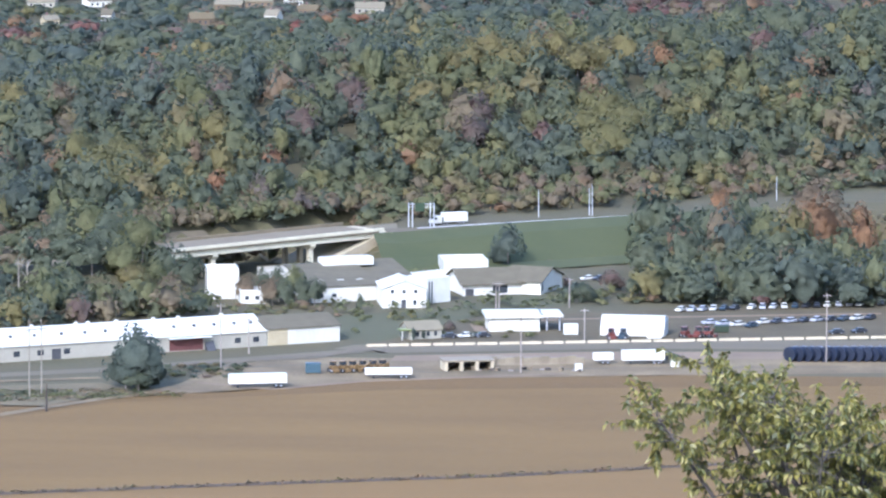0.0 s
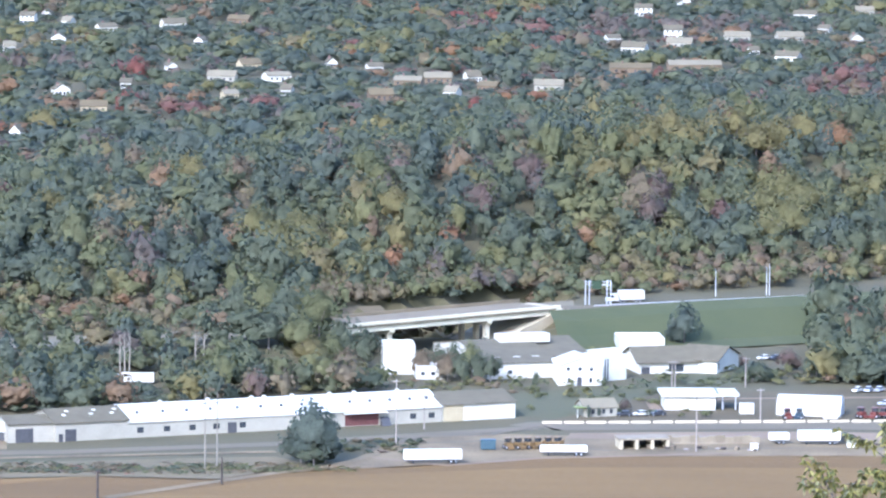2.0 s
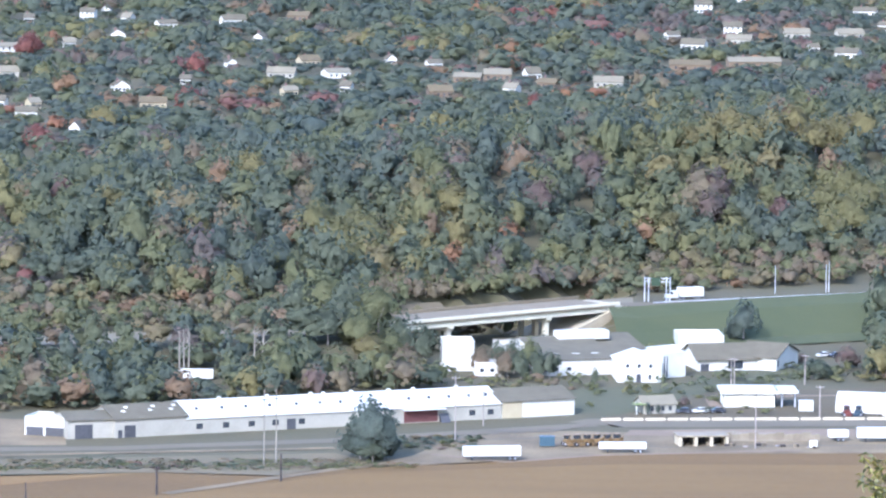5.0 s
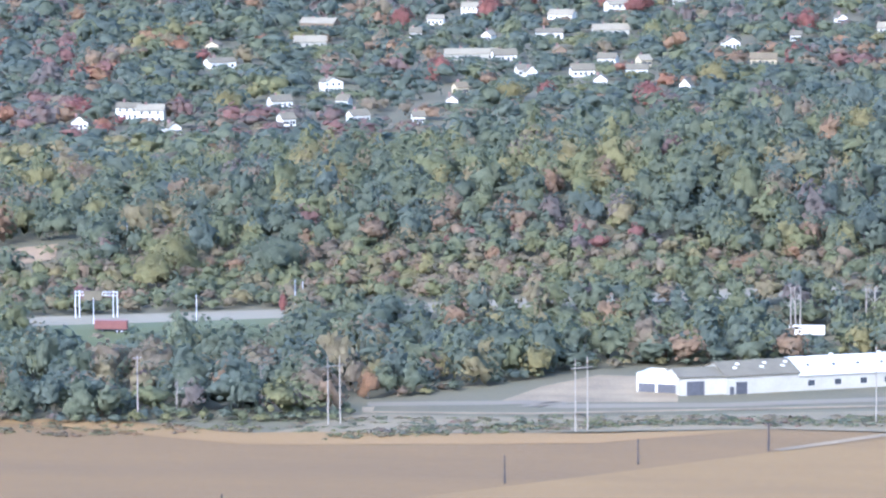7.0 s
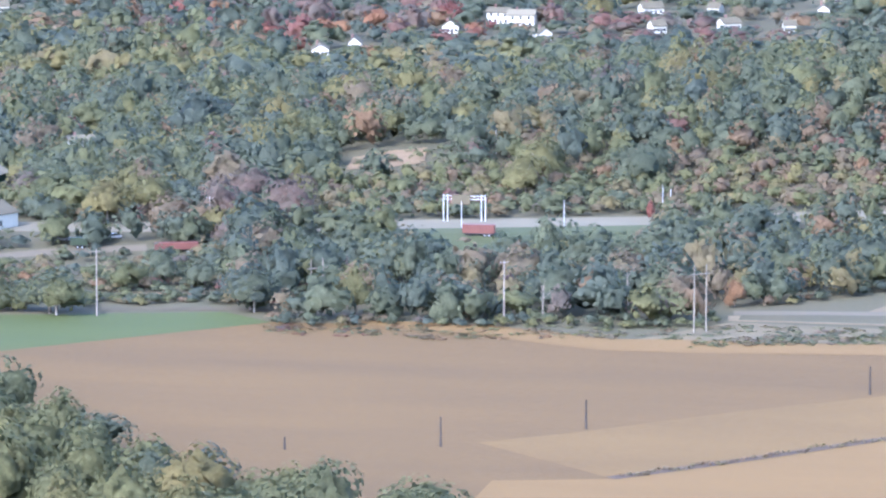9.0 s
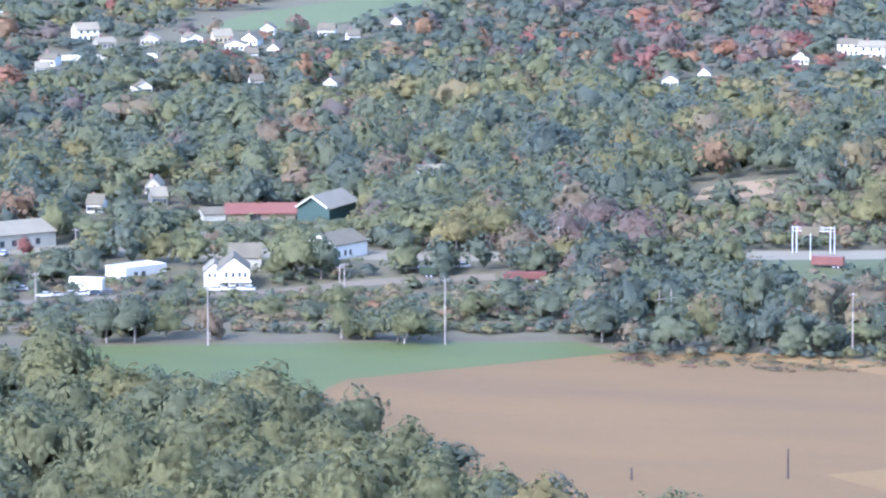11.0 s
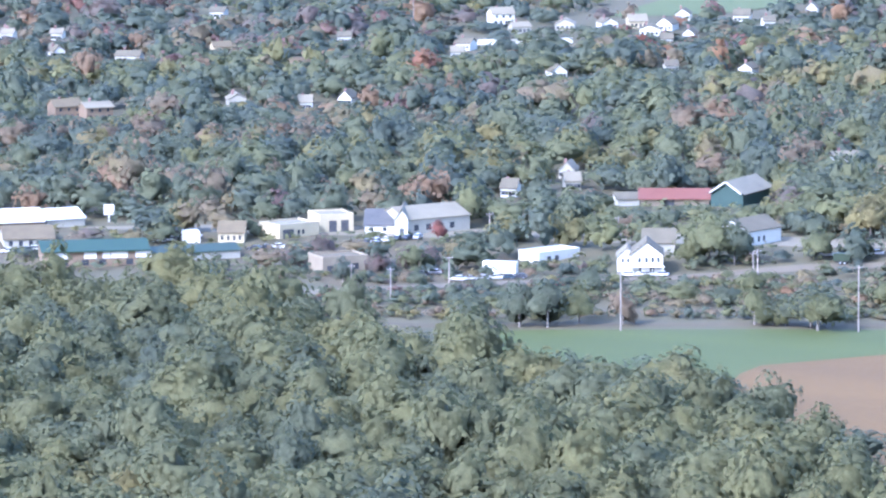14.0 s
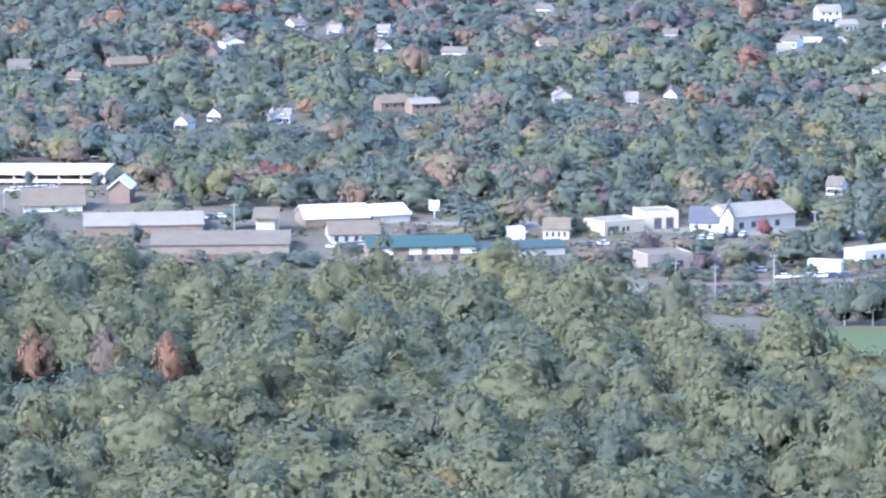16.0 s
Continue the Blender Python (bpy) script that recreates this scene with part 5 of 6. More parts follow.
for px, py, w, h, m, lab in ((-542.2, 1336.3, 10, 3.4, M_PAINT, "white storage container beside the car park"),):
    box_thing = thing("container", pose(px, py, ground_z(px, py) + 0.1, 0, 0, 3), lab, "container", "containers")
    part("shell", boxes((0, w, 0, 2.5, 0.05, h), bevel=0.06), m, box_thing)
    for u in np.arange(0.4, w - 0.2, 0.45):
        part("rib", boxes((u, u + 0.2, -0.05, -0.005, 0.3, h - 0.2)), m, box_thing)
    keep_free(px + w / 2, py, 8, 45)
for k in range(6):
    mc = make_machine(M_YELLOW, "yellow wheeled loader parked in a row")
    ax, ay, bx, by = -29.2, 1337.7, -15.9, 1341.1
    mc.matrix_world = pose(ax + (bx - ax) * k / 5, ay + (by - ay) * k / 5, 0.12, 0, 0, 20 + (k * 53) % 40)
for px, py, yaw in ((67.9, 1406.8, 30), (71.7, 1406.9, -20), (74.3, 1407.0, 60), (47.2, 1402.8, 10)):
    mc = make_machine(M_REDPAINT, "red farm tractor parked by the hut")
    mc.matrix_world = pose(px, py, 0.12, 0, 0, yaw)
mc = make_machine(M_BLUE, "blue farm tractor parked by the hut")
mc.matrix_world = pose(50.5, 1402.9, 0.12, 0, 0, -15)
for px, py, w, d, h, m, lab in ((-36.5, 1335.5, 4, 2.4, 2.6, M_SKIPBLUE, "blue steel skip with a ribbed side"), (35.5, 1341.5, 2, 2, 1.7, M_PAINT, "small white storage box"), (61.6, 1349.4, 2.6, 2, 1.8, M_PAINT, "small white storage crate"),
                                (34.1, 1410.4, 4, 2.4, 2.9, M_PAINT, "white billboard-sized storage box"), (76.7, 1416.1, 4.2, 2.2, 1.8, M_TEAL, "teal farm tank body"), (57.3, 1403.1, 4, 2.2, 2.4, M_PAINT, "white van body by the hut")):
    sk = thing("storage_box", pose(px, py, 0.08, 0, 0, 4), lab, "storage box")
    part("shell", boxes((0, w, 0, d, 0.12, h), bevel=0.08), m, sk)
    part("lid", boxes((-0.06, w + 0.06, -0.06, d + 0.06, h + 0.005, h + 0.12), bevel=0.03), m, sk)
    for u in (0.2, w - 0.4):
        part("skid", boxes((u, u + 0.2, 0, d, 0, 0.115)), M_DARK, sk)

# big dark drums in pale hoops at the field edge
dax, day, dbx, dby = 95.0, 1361.8, 131.6, 1362.8
drum = thing("culvert_drum", Matrix.Identity(4), "large dark blue ribbed drum with a pale hoop", "drum", "row of drums")
part("shell", tube(bmesh.new(), (-1.5, 0, 2.05), (1.2, 0, 2.05), 2.0, 2.0, 18), M_NAVY, drum)
part("hoop", tube(bmesh.new(), (1.22, 0, 2.07), (1.6, 0, 2.07), 2.05, 2.05, 18), M_STEELBLUE, drum)
for u in (-1.0, -0.3, 0.4):
    part("rib", tube(bmesh.new(), (u - 0.1, 0, 2.05), (u + 0.1, 0, 2.05), 2.04, 2.04, 18), M_NAVY, drum)
for k in range(17):
    copy_thing(drum, pose(dax + (dbx - dax) * k / 16, day + (dby - day) * k / 16, 0.06, 0, 0, 48 + (k * 31) % 14))
for o in (*drum.children, drum):
    bpy.data.objects.remove(o)

# stock bays and walls at the yard edge
ba = span(0.6, 1340.6, 13.4, 1343.0)
bays = thing("stock_bays", pose(ba[0], ba[1], 0, 0, 0, ba[2]), "concrete block stock bays with dark openings", "storage bay")
for k in range(4):
    part("divider", boxes((k * 4.2, k * 4.2 + 0.9, 0, 7, 0, 2.4), bevel=0.05), M_CONC, bays)
part("bay_roof", boxes((-0.3, 13.8, 0.3, 7.5, 2.41, 2.9), bevel=0.05), M_TANWALL, bays)
# dark rear sheet stands for the shade inside the openings
part("bay_back", boxes((0, 13.5, 7.01, 7.4, 0, 2.4)), M_DARK, bays)
wa = span(0.3, 1350.9, 38.6, 1355.0)
wallrow = thing("block_wall", pose(wa[0], wa[1], 0, 0, 0, wa[2]), "long tan block retaining wall of the yard", "wall")
for k in range(int(wa[3] / 2.4)):
    part("block", boxes((k * 2.4, k * 2.4 + 2.36, 0, 1.0, 0, 1.9 + 0.25 * ((k * 7) % 3)), bevel=0.05), M_TANWALL, wallrow)
ra = span(-21.2, 1386.6, 136.0, 1408.7)
nb = int(ra[3] / 6.2)
for k in range(nb):
    u = k * 6.2
    rail = thing("road_barrier", pose(ra[0] + math.cos(radians(ra[2])) * u, ra[1] + math.sin(radians(ra[2])) * u, 0.06, 0, 0, ra[2]), "pale concrete road barrier", "barrier", "barriers along the main road")
    part("barrier_body", prism(bmesh.new(), [(-0.35, 0), (0.35, 0), (0.15, 0.3), (0.1, 0.72), (-0.1, 0.72), (-0.15, 0.3)], 0.15, 5.7), M_CONC, rail)
heap = thing("sand_heap", pose(wa[0] + 16, wa[1] + 5, 0, 0, 0, wa[2]), "long heap of tan sand behind the block wall", "heap")
bm = bmesh.new()
bmesh.ops.create_grid(bm, x_segments=40, y_segments=10, size=1.0)
for v in bm.verts:
    u, s = v.co.x, v.co.y
    v.co = Vector((u * 17, s * 3.6, max(0.0, (1 - u * u) ** 0.4 * (1 - s * s)) * (2.1 + 0.6 * noise.noise((u * 6, s * 2, 1.0)))))
part("sand", bm, M_TANWALL, heap)
for k in range(14):
    px, py = wa[0] + 1 + k * 2.7 + (k * 37 % 5) * 0.4, wa[1] - 6 - (k * 29 % 7) * 0.5
    pal = thing("pallet_stack", pose(px, py, 0.06, 0, 0, (k * 47) % 90), "small stack of weathered timber pallets", "pallets", "yard clutter")
    for s in range(1 + k % 3):
        part("pallet", boxes((-0.6, 0.6, -0.5, 0.5, s * 0.32, s * 0.32 + 0.28), bevel=0.02), (M_POLE, M_DARKPOLE, M_BROWNWALL)[k % 3], pal)
sign = thing("billboard", pose(-688.5, 1390.9, 1.0, 0, 0, 24), "plain white roadside billboard on a post", "billboard")
part("panel", boxes((-1.6, 1.6, -0.15, 0.15, 3.0, 6.2), bevel=0.04), M_PAINT, sign)
part("post", tube(bmesh.new(), (0, 0.3, -1.5), (0, 0.3, 4), 0.2, 0.2), M_GALV, sign)
keep_free(sign.location.x, sign.location.y, 5, 60)



# ---------------------------------------------------------------- trees
def crown_shape(rng, n, size, lobes, inner=5):
    """Clumps of leaves over a few lobes; the tree is 1 high and about 1 wide."""
    cs = [(0, 0, 0.60, 0.34)]
    for k in range(lobes):
        a = 2 * math.pi * (k + rng.uniform(-0.3, 0.3)) / lobes
        r = rng.uniform(0.16, 0.30)
        cs.append((math.cos(a) * r, math.sin(a) * r, rng.uniform(0.36, 0.72), rng.uniform(0.17, 0.27)))
    cs.append((rng.uniform(-0.1, 0.1), rng.uniform(-0.1, 0.1), 0.82, 0.18))
    cs = np.array(cs)
    cs[:, 2] = (cs[:, 2] - 0.16) / 0.86
    verts = []
    w = cs[:, 3] ** 2
    while len(verts) < n:
        c = cs[rng.choice(len(cs), p=w / w.sum())]
        v = rng.normal(size=3)
        v /= np.linalg.norm(v)
        if v[2] < -0.55:
            continue
        p = c[:3] + v * c[3] * rng.uniform(0.88, 1.1)
        if ((np.linalg.norm((p - cs[:, :3]), axis=1) < cs[:, 3] * 0.8).any()):
            continue
        nrm = v + rng.normal(size=3) * 0.18 + (0, 0, 0.2)
        nrm /= np.linalg.norm(nrm)
        u = np.cross(nrm, rng.normal(size=3))
        u /= np.linalg.norm(u)
        q = np.cross(nrm, u)
        s = size * rng.uniform(0.6, 1.25)
        bend = nrm * s * 0.3
        verts.append([p - u * s + bend * rng.uniform(-1, 0), p - q * s * 0.7 - bend * 0.2, p + u * s * rng.uniform(0.7, 1.1), p + q * s * 0.8 - bend * 0.6])
    co = np.array(verts).reshape(-1, 3)
    faces = np.arange(len(co)).reshape(-1, 4)
    if inner:
        core = []
        for c in cs[:inner]:
            bm = bmesh.new()
            bmesh.ops.create_icosphere(bm, subdivisions=1, radius=c[3] * 0.76, matrix=Matrix.Translation(c[:3]))
            for v in bm.verts:
                v.co += Vector(rng.normal(size=3)) * c[3] * 0.2
            bmesh.ops.triangulate(bm, faces=bm.faces)
            core.append((np.array([v.co[:] for v in bm.verts]), np.array([[v.index for v in f.verts] for f in bm.faces])))
            bm.free()
        tris = []
        for cv, cf in core:
            tris.append(cf + len(co))
            co = np.concatenate([co, cv])
        return co, faces, np.concatenate(tris)
    return co, faces, np.zeros((0, 3), int)


def raw_mesh(name, co, quads, tris, material, tone=None, normals=None):
    me = bpy.data.meshes.new(name)
    me.vertices.add(len(co))
    me.vertices.foreach_set("co", np.ascontiguousarray(co, np.float32).ravel())
    nq, nt = len(quads), len(tris)
    me.loops.add(nq * 4 + nt * 3)
    me.loops.foreach_set("vertex_index", np.concatenate([quads.ravel(), tris.ravel()]).astype(np.int32))
    me.polygons.add(nq + nt)
    me.polygons.foreach_set("loop_start", np.concatenate([np.arange(nq) * 4, nq * 4 + np.arange(nt) * 3]).astype(np.int32))
    me.polygons.foreach_set("use_smooth", np.ones(nq + nt, bool) if normals is not None else np.concatenate([np.zeros(nq, bool), np.ones(nt, bool)]))
    me.materials.append(material)
    at = me.attributes.new("tone", "FLOAT", "POINT")
    at.data.foreach_set("value", np.ascontiguousarray(np.broadcast_to(tone, len(co)), np.float32))
    me.update(calc_edges=True)
    if normals is not None:
        me.normals_split_custom_set_from_vertices(np.ascontiguousarray(normals, np.float32))
    return me


def crown_normals(c):
    """Leaf clumps share the swell of their crown, so that light rolls over it."""
    out = c - (0, 0, 0.42)
    out = out / np.maximum(np.linalg.norm(out, axis=1, keepdims=True), 1e-6)
    wave = np.stack([np.sin(c[:, 1] * 19 + c[:, 2] * 11), np.sin(c[:, 2] * 17 + c[:, 0] * 13), np.sin(c[:, 0] * 21 - c[:, 1] * 9)], -1)
    out = out + (0, 0, 0.5) + wave * 0.4
    return out / np.linalg.norm(out, axis=1, keepdims=True)


RNG = np.random.default_rng(7)
NEAR_SHAPES = [crown_shape(RNG, 340, 0.043, 6 + k % 3, 5) for k in range(7)]
MID_SHAPES = [crown_shape(RNG, 96, 0.066, 5 + k % 3, 3) for k in range(8)]
FAR_SHAPES = [crown_shape(RNG, 34, 0.105, 4 + k % 2, 1) for k in range(8)]


def free_of(x, y, places=None):
    ok = np.ones(len(x), bool)
    for cx, cy, r in (CLEAR + OPEN if places is None else places):
        ok &= (x - cx) ** 2 + (y - cy) ** 2 > r * r
    return ok


def scatter(az0, az1, d0, d1, spacing, seed):
    """Places about evenly spread over a sector of the valley."""
    rng = np.random.default_rng(seed)
    xs, ys = [], []
    d = d0
    while d < d1:
        a = radians(az0)
        while a < radians(az1):
            dd, aa = d + rng.uniform(-0.5, 0.5) * spacing, a + rng.uniform(-0.5, 0.5) * spacing / d
            xs.append(-math.sin(aa) * dd)
            ys.append(math.cos(aa) * dd)
            a += spacing / d
        d += spacing
    return np.array(xs), np.array(ys)


def woods(name, label, x, y, height, width, tones, shapes, seed, places=None, tall=0.0, sight=False, grain=60, leaf=M_LEAF):
    """A wood of many trees as one mass; a share of tall ones stands out of it."""
    rng = np.random.default_rng(seed)
    ok = free_of(x, y, places)
    x, y = x[ok], y[ok]
    z = terrain(x, y)
    n = len(x)
    h = rng.uniform(*height, n)
    w = rng.uniform(*width, n)
    big = rng.uniform(size=n) < tall
    h[big] *= rng.uniform(1.2, 1.65, big.sum())
    w[big] *= rng.uniform(1.1, 1.4, big.sum())
    if sight:
        az, d = np.arctan2(-x, y), np.hypot(x, y)
        for ba, bd, half, hide in INSIGHT:
            near = (np.abs(az - ba) * d < half + w * 0.45) & (d < bd) & (bd - d < 260)
            h[near] = np.minimum(h[near], (bd - d[near]) * 200 / bd + hide)
        w = np.minimum(w, h * 2.6)
    keep = h > (1.5 if sight else 0)
    co, qs, ts, tone, nor = [], [], [], [], []
    base = 0
    vals, weights = zip(*tones)
    weights = np.array(weights) / sum(weights)
    patch = [noise.noise((px / grain, py / grain, 3.7)) for px, py in zip(x, y)]
    for px, py, pz, pn, hh, ww in zip(x[keep], y[keep], z[keep], np.array(patch)[keep], h[keep], w[keep]):
        c, q, t = shapes[rng.integers(len(shapes))]
        a = rng.uniform(0, 6.283)
        wide = ww * rng.uniform(0.82, 1.2)
        ca, sa = math.cos(a), math.sin(a)
        p = np.stack([(c[:, 0] * ca * ww - c[:, 1] * sa * wide) + px, (c[:, 0] * sa * ww + c[:, 1] * ca * wide) + py, (c[:, 2] - 0.05) * hh + pz], -1)
        co.append(p)
        cn = crown_normals(c)
        nor.append(np.stack([cn[:, 0] * ca - cn[:, 1] * sa, cn[:, 0] * sa + cn[:, 1] * ca, cn[:, 2]], -1))
        qs.append(q + base)
        ts.append(t + base)
        base += len(c)
        u = np.clip(rng.uniform() * 0.62 + 0.38 * (pn * 1.3 + 0.5), 0, 0.999)
        v = vals[int(np.searchsorted(np.cumsum(weights), u))] + rng.uniform(-0.05, 0.05)
        tone.append(np.full(len(c), np.clip(v, 0.0, 1.0)))
    me = raw_mesh(name, np.concatenate(co), np.concatenate(qs), np.concatenate(ts), leaf, np.concatenate(tone), np.concatenate(nor))
    return tagged(new(name, me), label, "woods", kind="stuff")


GREENS = [(0.12, 0.8), (0.22, 1.8), (0.3, 3), (0.37, 5), (0.43, 5), (0.49, 3), (0.57, 0.7), (0.69, 0.3)]
MIXED = [(0.7, 1.8), (0.6, 0.8), (0.05, 2.4), (1.0, 0.2), (0.15, 2.6), (0.25, 3.2), (0.7, 0.6), (0.38, 3), (0.5, 2.6), (0.79, 0.2), (0.6, 1.3)]
# autumn mix; mauve-grey share raised, distance haze put into the leaf colour
TOWN = [(0.99, 3.4), (0.72, 2.2), (0.03, 3.2), (0.12, 3.6), (0.24, 3.4), (0.36, 2.2), (0.88, 0.22), (0.5, 1.6), (0.8, 0.5), (0.62, 1.6)]
RUSTY = [(0.8, 2.2), (0.88, 1.2), (0.98, 2), (0.05, 2.6), (0.15, 2.4), (0.72, 1.8), (0.6, 1.4), (0.84, 1.4)]

SMALL_SHAPES = [crown_shape(np.random.default_rng(60 + k), 14, 0.19, 3, 0) for k in range(4)]
THICKET = [(0.97, 1.2), (0.2, 2), (0.35, 2.4), (0.68, 3), (0.45, 2.4), (0.72, 1.5), (0.58, 1)]


def polar(x, y):
    return np.degrees(np.arctan2(-x, y)), np.hypot(x, y)



# single trees
def make_tree(tone, shape, label):
    """A tree 1 high and 1 wide: a tapered trunk, limbs and a crown of leaf clumps."""
    ob = thing("tree", Matrix.Identity(4), label, "tree", "single trees of the valley")
    part("trunk", tube(bmesh.new(), (0, 0, -0.01), (0, 0, 0.62), 0.022, 0.009, 7), M_BARK, ob)
    for k in range(4):
        a = k * 1.65 + tone * 9
        part("limb", tube(bmesh.new(), (0, 0, 0.24 + 0.07 * k), (math.cos(a) * 0.26, math.sin(a) * 0.26, 0.52 + 0.06 * k), 0.010, 0.003, 5), M_BARK, ob)
    co, q, t3 = shape
    co = co * (1, 1, 1.07) - (0, 0, 0.07)
    crown = new("crown", raw_mesh("crown", co, q, t3, M_LEAF, tone, crown_normals(co)))
    crown.parent = ob
    return ob


HERO_SHAPES = [crown_shape(np.random.default_rng(40 + k), 420, 0.036, 8) for k in range(3)]
TONE_WORDS = {"dark": (0.03, "dark green"), "green": (0.2, "dull green"), "olive": (0.42, "olive green"), "light": (0.52, "light yellow-green"), "yellow": (0.6, "yellowing"), "brown": (0.71, "brownish"), "orange": (0.79, "orange"), "red": (0.9, "deep red"), "purple": (0.985, "dark purple-red")}
TREES = {k: [make_tree(v, s, f"{word} broadleaf tree with a full crown") for s in HERO_SHAPES] for k, (v, word) in TONE_WORDS.items()}
tree_count = 0


def place_tree(x, y, width, height, tone, free=0.0):
    global tree_count
    tree_count += 1
    src = TREES[tone][tree_count % 3]
    ob = copy_thing(src, pose(x, y, ground_z(x, y) - 0.05, 0, 0, (tree_count * 77) % 360))
    ob.scale = (width * 1.15, width * 1.15, height)
    if free:
        keep_free(x, y, free, 34)
    return ob


place_tree(-89.9, 1503.2, 15.1, 18.8, "olive")
place_tree(-82.8, 1497.5, 12.8, 16.9, "green")
place_tree(-98.3, 1515.4, 16.7, 18.4, "green")
place_tree(-106.4, 1521.2, 16.7, 18.8, "olive")
place_tree(-75.7, 1491.8, 10.1, 14.1, "green")
place_tree(-114.4, 1524.4, 15.1, 16.7, "green")
place_tree(-80.0, 1312.4, 16.0, 18.1, "dark")
place_tree(-82.8, 1308.2, 8.9, 8.9, "dark")
place_tree(-76.4, 1308.6, 9.2, 9.2, "dark")
place_tree(-79.2, 1304.3, 8.3, 5.9, "green")
for px, py in ((-50.1, 1471.6), (-45.9, 1469.7), (-41.8, 1471.9), (-37.6, 1470.0)):
    place_tree(px, py, 6.5, 9.5, ("olive", "green", "brown", "green")[int(px) % 4])
place_tree(20.1, 1557.1, 12.6, 14.7, "dark")
place_tree(-43.3, 1477.9, 7.3, 12.7, "olive")
place_tree(-48.4, 1479.8, 7.0, 11.3, "green")
place_tree(-53.7, 1487.7, 6.7, 10.1, "green")
place_tree(-40.5, 1508.3, 5.1, 10.2, "dark")
place_tree(-57.5, 1479.4, 7.3, 9.3, "brown")
place_tree(-11.3, 1401.8, 1.3, 3.8, "dark")
place_tree(-8.3, 1399.8, 1.4, 4.3, "dark")
place_tree(-5.5, 1399.8, 1.3, 3.5, "dark")
place_tree(1.8, 1413.9, 4.1, 4.1, "purple")
place_tree(-23.8, 1454.1, 2.6, 6.6, "green")
place_tree(-53.3, 1572.5, 3.5, 8.1, "brown")
place_tree(50.6, 1505.9, 8.5, 7.6, "purple")
place_tree(41.5, 1479.9, 8.3, 6.7, "green")
place_tree(58.4, 1487.5, 8.4, 10.1, "green")
place_tree(68.1, 1481.0, 8.3, 9.2, "green")
place_tree(37.3, 1516.4, 2.7, 3.4, "purple")
place_tree(-506.9, 1239.5, 11.2, 10.3, "green")
place_tree(-493.6, 1242.7, 10.6, 13.9, "green")
place_tree(-486.6, 1245.4, 13.0, 15.1, "green")
place_tree(-481.0, 1254.1, 11.8, 12.7, "olive")
place_tree(-469.2, 1256.4, 9.1, 11.2, "brown")
place_tree(-436.2, 1268.2, 10.9, 12.1, "olive")
place_tree(-420.0, 1267.3, 15.7, 12.7, "green")
place_tree(-427.7, 1269.0, 7.6, 9.1, "olive")
place_tree(-485.5, 1371.0, 18.3, 17.2, "olive")
place_tree(-477.9, 1371.6, 11.5, 14.7, "green")
place_tree(-455.4, 1321.5, 8.8, 7.9, "olive")
place_tree(-501.0, 1257.2, 9.2, 9.2, "green")
place_tree(-524.7, 1295.5, 6.3, 6.3, "green")
place_tree(-599.5, 1331.6, 9.9, 5.9, "purple")
place_tree(-592.6, 1334.7, 9.2, 10.5, "purple")
place_tree(-567.2, 1317.2, 7.8, 7.8, "purple")
place_tree(-566.3, 1337.3, 6.5, 6.9, "purple")
place_tree(-561.5, 1343.7, 6.2, 6.9, "purple")
place_tree(-575.6, 1384.0, 5.1, 6.8, "red")
place_tree(-571.9, 1304.1, 6.7, 8.7, "dark")
place_tree(-546.9, 1299.5, 6.4, 6.4, "green")
place_tree(-496.1, 1304.6, 9.4, 9.4, "green")
place_tree(-469.1, 1303.8, 9.4, 6.2, "olive")
place_tree(-456.8, 1301.7, 9.3, 6.2, "green")
place_tree(-412.9, 1312.1, 12.4, 9.3, "olive")
place_tree(-405.5, 1325.0, 9.4, 9.4, "green")
place_tree(-392.8, 1320.4, 10.9, 9.3, "green")
place_tree(-369.7, 1285.0, 16.6, 13.6, "dark")
place_tree(-555.6, 1394.4, 11.8, 8.4, "olive")
place_tree(-543.9, 1396.9, 11.8, 8.4, "olive")
place_tree(-533.6, 1403.0, 11.8, 8.1, "olive")
place_tree(-523.2, 1409.1, 10.2, 7.4, "brown")
place_tree(-466.5, 1448.0, 15.4, 12.0, "light")
place_tree(-456.8, 1451.1, 18.8, 13.7, "light")
place_tree(-428.4, 1405.0, 16.5, 13.2, "brown")
place_tree(-468.0, 1419.9, 11.8, 8.4, "green")
place_tree(-559.9, 1586.6, 7.9, 7.2, "orange")
place_tree(-335.9, 1342.2, 7.2, 10.3, "yellow")
place_tree(-340.1, 1508.0, 16.4, 18.1, "light")
place_tree(-476.5, 1595.0, 19.5, 21.0, "dark")
place_tree(-295.4, 1455.6, 2.7, 6.4, "red")
place_tree(-245.1, 1320.6, 6.1, 9.1, "orange")
place_tree(-417.0, 1264.0, 15.0, 12.0, "olive")
place_tree(-431.6, 1269.8, 10.6, 9.1, "green")
place_tree(-367.5, 1281.4, 13.5, 13.5, "green")
place_tree(-339.9, 1282.7, 10.5, 15.0, "light")
place_tree(-331.2, 1285.0, 9.0, 9.0, "green")
place_tree(-465.1, 1495.0, 17.6, 12.3, "light")
place_tree(-634.2, 1058.4, 9.2, 18.1, "orange", 9.0)
place_tree(-621.7, 1072.8, 9.8, 18.2, "brown", 9.0)
place_tree(-619.0, 1074.3, 5.0, 14.0, "yellow", 9.0)
place_tree(-603.4, 1071.6, 7.5, 16.7, "orange", 9.0)
place_tree(-764.1, 1421.6, 12.7, 12.7, "red")
place_tree(-757.7, 1425.0, 7.3, 12.7, "orange")
place_tree(-819.2, 1409.2, 4.0, 7.7, "dark")
